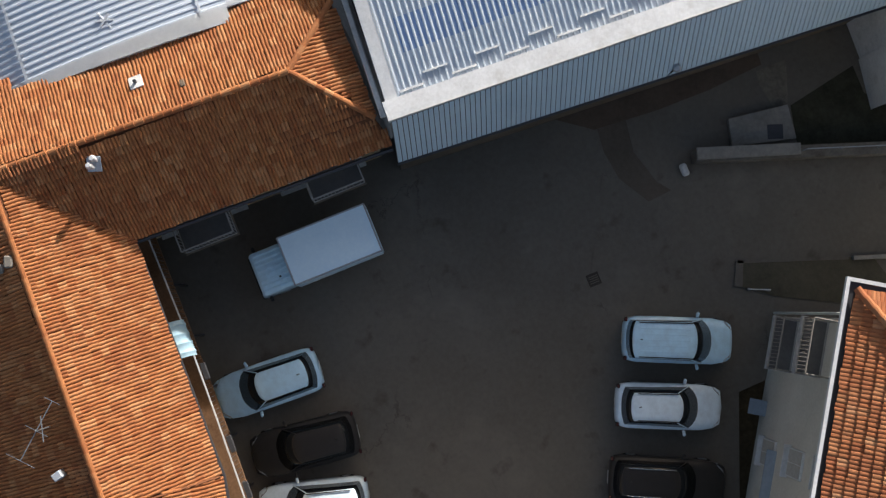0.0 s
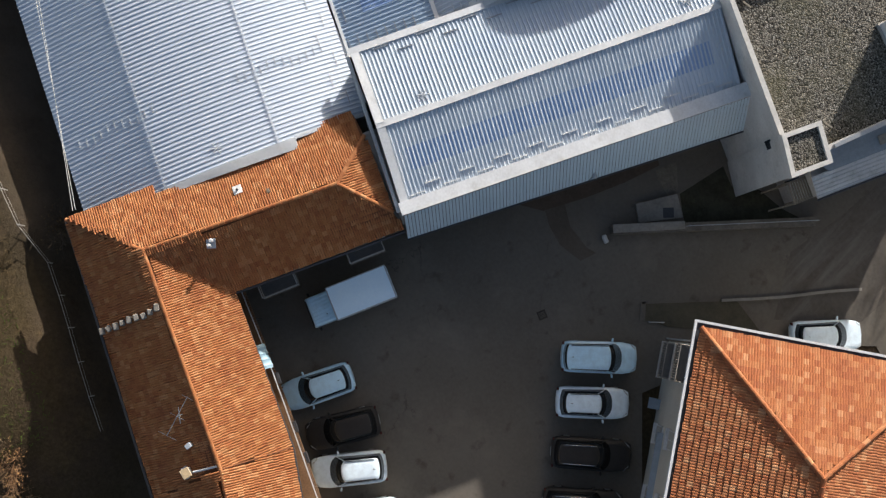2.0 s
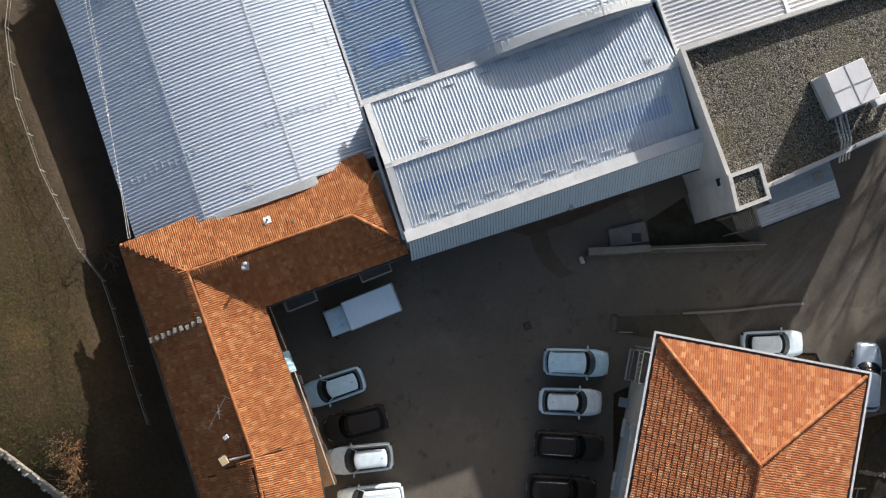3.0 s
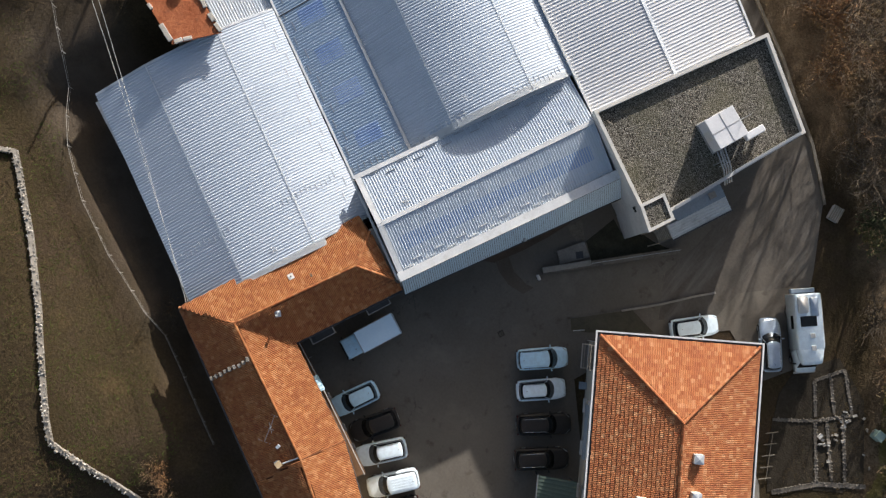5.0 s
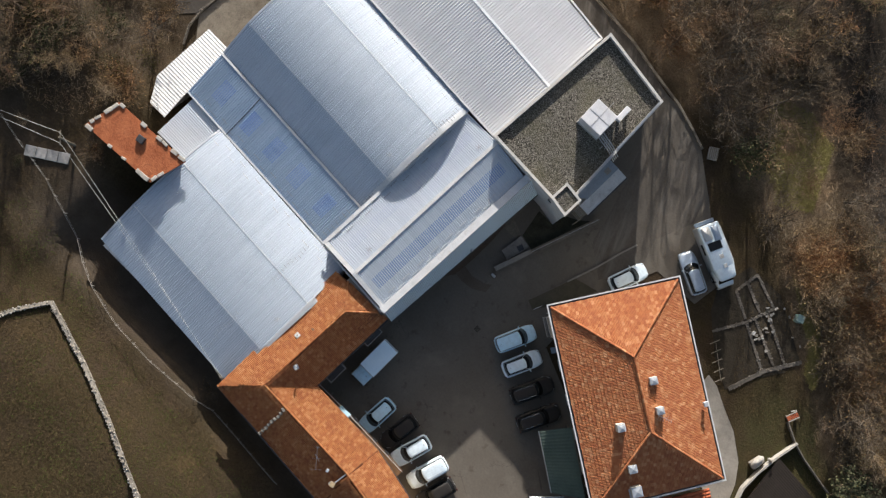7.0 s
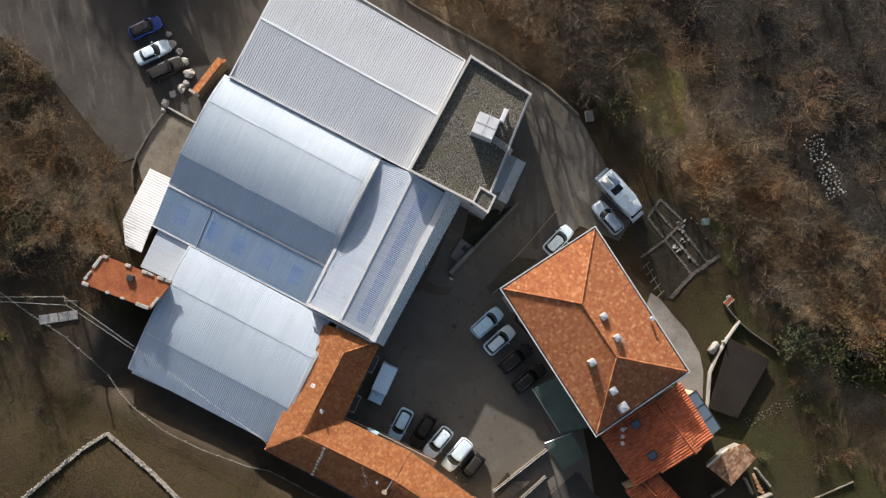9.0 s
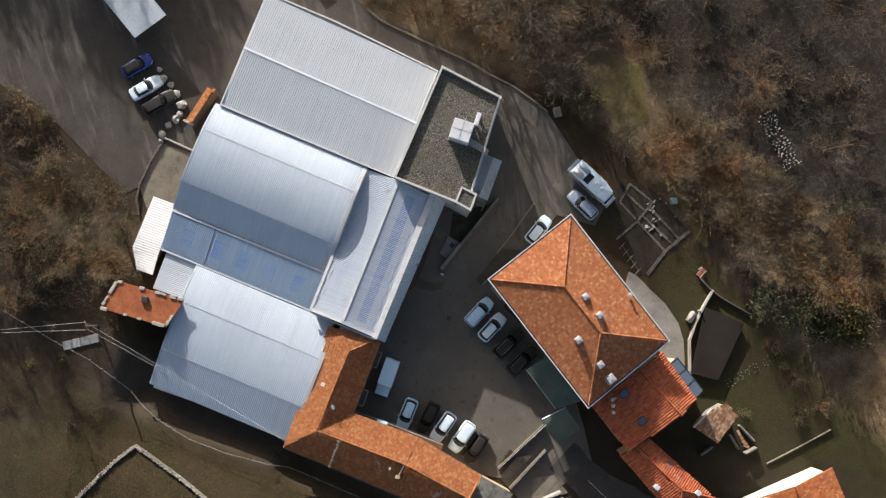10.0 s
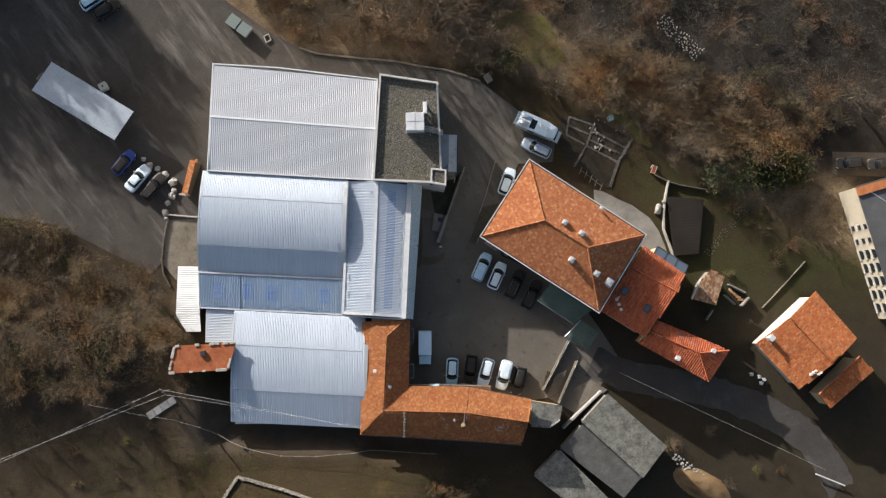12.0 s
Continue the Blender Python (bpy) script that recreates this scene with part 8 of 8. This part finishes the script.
scatter(SHRUBS, NE_BROWN, 46, 2, 1.6, 0.7, 1.3)
thicket("thicket", "brown leafless thicket between the trees", SHRUBS[:3], NE_BAND, 150, 3)
thicket("thicket", "grey bare brush in the ravine", [SHRUBS[1]], NE_WOOD, 95, 13, 0.9, 1.8)
scatter(TREES[:4], W_WOOD, 34, 4, 3.2, 0.7, 1.1)
scatter(SHRUBS, W_WOOD, 40, 5, 2.0, 0.8, 1.4)
thicket("thicket", "brown leafless thicket on the western slope", SHRUBS, W_WOOD, 84, 15)
scatter(SHRUBS, [(-52, -13), (-38, -12), (-34, -18), (-30, -34), (-64, -34), (-64, -16)], 16, 6, 3.5, 0.4, 0.8)
scatter(SHRUBS[:2], [(-1, -22.5), (10, -20.5), (16, -24), (12, -32), (3, -29)], 7, 7, 2.0, 0.6, 1.0)
scatter(SHRUBS, [(36, -14), (48, -17.5), (55, -22), (56, -32), (34, -32), (37, -24)], 9, 8, 2.0, 0.4, 0.9)
scatter(SHRUBS, [(44, 19), (58, 20), (57, 9), (52, 7), (48, 10)], 8, 9, 2.0, 0.5, 1.0)
# two stands beyond the view, added only to shade the lot
scatter(TREES, [(-100, 84), (-74, 78), (-63, 57), (-80, 50)], 30, 10, 3.0, 1.3, 1.8)
scatter(TREES, [(-118, 70), (-96, 78), (-84, 52), (-78, 30), (-84, 14), (-100, 14)], 44, 11, 3.0, 1.3, 2.0)
for x, y, s, k in ((45.6, 5.4, 0.9, 4), (-32.6, -9.9, 1.0, 1), (57.2, 15.0, 0.7, 2), (19.0, -9.6, 0.35, 3), (18.8, -10.5, 0.35, 3), (-31.8, -2.4, 0.7, 1), (-8.3, -18.4, 0.9, 1)):
    copy_thing(SHRUBS[k], pose(x, y, ground_z(x, y), 0, 0, 50 * k) @ Matrix.Scale(s, 4))


BUSH = make_shrub(211, 2.6, "bark", ("green_leaf", 3600), 26, "dense dark evergreen garden bush", 0.15)
PALE_BUSH = make_shrub(212, 2.2, "twig", ("pale_leaf", 1700), 22, "grey-green leafy bush at the edge of the brush", 0.13)
BUSH.matrix_basis = pose(50.5, 20.7, ground_z(50.5, 20.7)) @ Matrix.Scale(1.55, 4)
PALE_BUSH.matrix_basis = pose(43.9, 20.0, ground_z(43.9, 20.0)) @ Matrix.Scale(1.3, 4)
for pr_b, x, y, s in ((BUSH, 54.6, 20.6, 0.9), (PALE_BUSH, 13.4, 37.0, 0.95), (PALE_BUSH, 47.2, 18.4, 0.7)):
    copy_thing(pr_b, pose(x, y, ground_z(x, y), 0, 0, 40 * s) @ Matrix.Scale(s, 4))


# evergreens out of view, added to throw dark stripes across the lot
SHADE_TREE = make_tree(131, 12.0, "bark", ("green_leaf", 5200), 3, 0.6, "tree", "unseen dense evergreen tree added to shade the lot")
SHADE_TREE.matrix_basis = pose(-55.5, 56, ground_z(-55.5, 56)) @ Matrix.Scale(0.9, 4)
for k, (x, y, s) in enumerate(((-58, 57.5, 0.9), (-67, 58, 1.4), (-70, 60.5, 1.5), (-73, 57, 1.4), (-77, 58.5, 1.5), (-81, 56, 1.4), (-85, 57, 1.5), (-66, 63, 1.5), (-79, 63, 1.6))):
    copy_thing(SHADE_TREE, pose(x, y, ground_z(x, y), 0, 0, 70 * k) @ Matrix.Scale(s, 4))
for k, (x, y, s) in enumerate(((0, 39.5, 1.2), (3, 41.5, 1.4), (6, 39, 1.2), (8.8, 37.6, 1.0), (-4, 41, 1.3), (10.5, 39.5, 1.2), (5, 44.5, 1.5), (1, 46, 1.5), (-8, 42.5, 1.2))):
    copy_thing(TREES[(k * 2 + 1) % 4], pose(x, y, ground_z(x, y), 0, 0, 80 * k) @ Matrix.Scale(s, 4))
# unseen trees behind the wood's edge, added to dapple the drive with shade
scatter(TREES, [(-14, 47), (8, 47), (12, 52), (10, 66), (-16, 66)], 9, 12, 2.6, 1.0, 1.4)


def litter(name, label, poly, n, seed, mat, h, size):
    """A low tangle of loose twigs and stalks over a plan polygon."""
    rng = random.Random(seed)
    xs, ys = [p[0] for p in poly], [p[1] for p in poly]
    verts, faces = [], []
    while len(faces) < n:
        x, y = rng.uniform(min(xs), max(xs)), rng.uniform(min(ys), max(ys))
        if noise.noise(Vector((x * 0.35, y * 0.35, seed))) < rng.uniform(-0.5, 0.25) or not inside(poly, x, y):
            continue
        z = ground_z(x, y) + abs(rng.gauss(0, h))
        a, t = rng.uniform(0, math.tau), rng.uniform(-0.5, 0.6)
        L = size * rng.uniform(0.4, 1.5)
        d = Vector((math.cos(a) * math.cos(t), math.sin(a) * math.cos(t), math.sin(t))) * L
        w = Vector((-math.sin(a), math.cos(a), 0)) * 0.012 * rng.uniform(0.8, 2.2)
        p = Vector((x, y, z))
        s = len(verts)
        verts += [tuple(p - w), tuple(p + w), tuple(p + d + w * 0.3), tuple(p + d - w * 0.3)]
        faces.append((s, s + 1, s + 2, s + 3))
    tagged(new(name, mesh_of(name, (verts, faces), mat)), label, "undergrowth", "", "stuff")


litter("undergrowth", "tangled brown brush and fallen twigs under the trees", NE_BAND, 31000, 31, M["twig"], 0.7, 0.55)
litter("undergrowth", "tangled brown brush under the western trees", W_WOOD, 10000, 32, M["twig"], 0.6, 0.5)
litter("undergrowth", "grey tangle of bare brush in the ravine", [(18, 48), (24, 42.5), (30, 38.5), (40, 35), (50, 32.8), (60, 29), (76, 30), (76, 62), (10, 62)], 22000, 39, M["grey_twig"], 1.1, 0.9)
litter("dry_grass", "pale grass along the track through the western trees", TRACK, 5000, 40, M["dry_grass"], 0.08, 0.26)
litter("undergrowth", "rusty brown bramble thicket beyond the garden", NE_BROWN, 16000, 41, M["rust_twig"], 0.9, 0.6)
litter("dry_grass", "tufts of pale dry meadow grass on the bank", [(-60, -14), (-34, -16), (-25, -19.5), (-4, -21), (2, -28), (0, -44), (-64, -44)], 30000, 33, M["dry_grass"], 0.08, 0.28)
litter("dry_grass", "tufts of pale dry grass round the garden", [(22, 32), (34, 26), (38, 20), (44, 18), (57, 20), (57, 8), (50, 4), (44, 8), (38, 19.5), (33, 17.5), (28, 19), (22, 28)], 7000, 34, M["dry_grass"], 0.08, 0.25)
litter("green_grass", "strip of fresh green grass beside the garden", [(25.2, 31.0), (28.5, 29.9), (31.0, 28.9), (33.8, 26.4), (34.6, 24.0), (32.9, 24.6), (31.6, 26.6), (28.6, 28.7)], 9000, 35, M["lime_grass"], 0.10, 0.3)
litter("green_grass", "sunlit yellow-green grass in the clearing", [(11, 43), (15, 44.5), (19, 43.5), (22, 37), (19, 35), (13.5, 36)], 26000, 36, M["lime_grass"], 0.10, 0.34)
litter("dry_grass", "pale straw tufts in the walled meadow", [(-34, -40), (-25, -24), (-18, -25.6), (-3, -31), (6, -28), (8, -44), (-34, -46)], 26000, 37, M["dry_grass"], 0.10, 0.34)
litter("green_grass", "green tufts scattered over the meadow", [(-46, -17), (-30, -18), (-18, -21.5), (2, -22), (8, -44), (-40, -46)], 15000, 38, M["fresh_grass"], 0.06, 0.26)
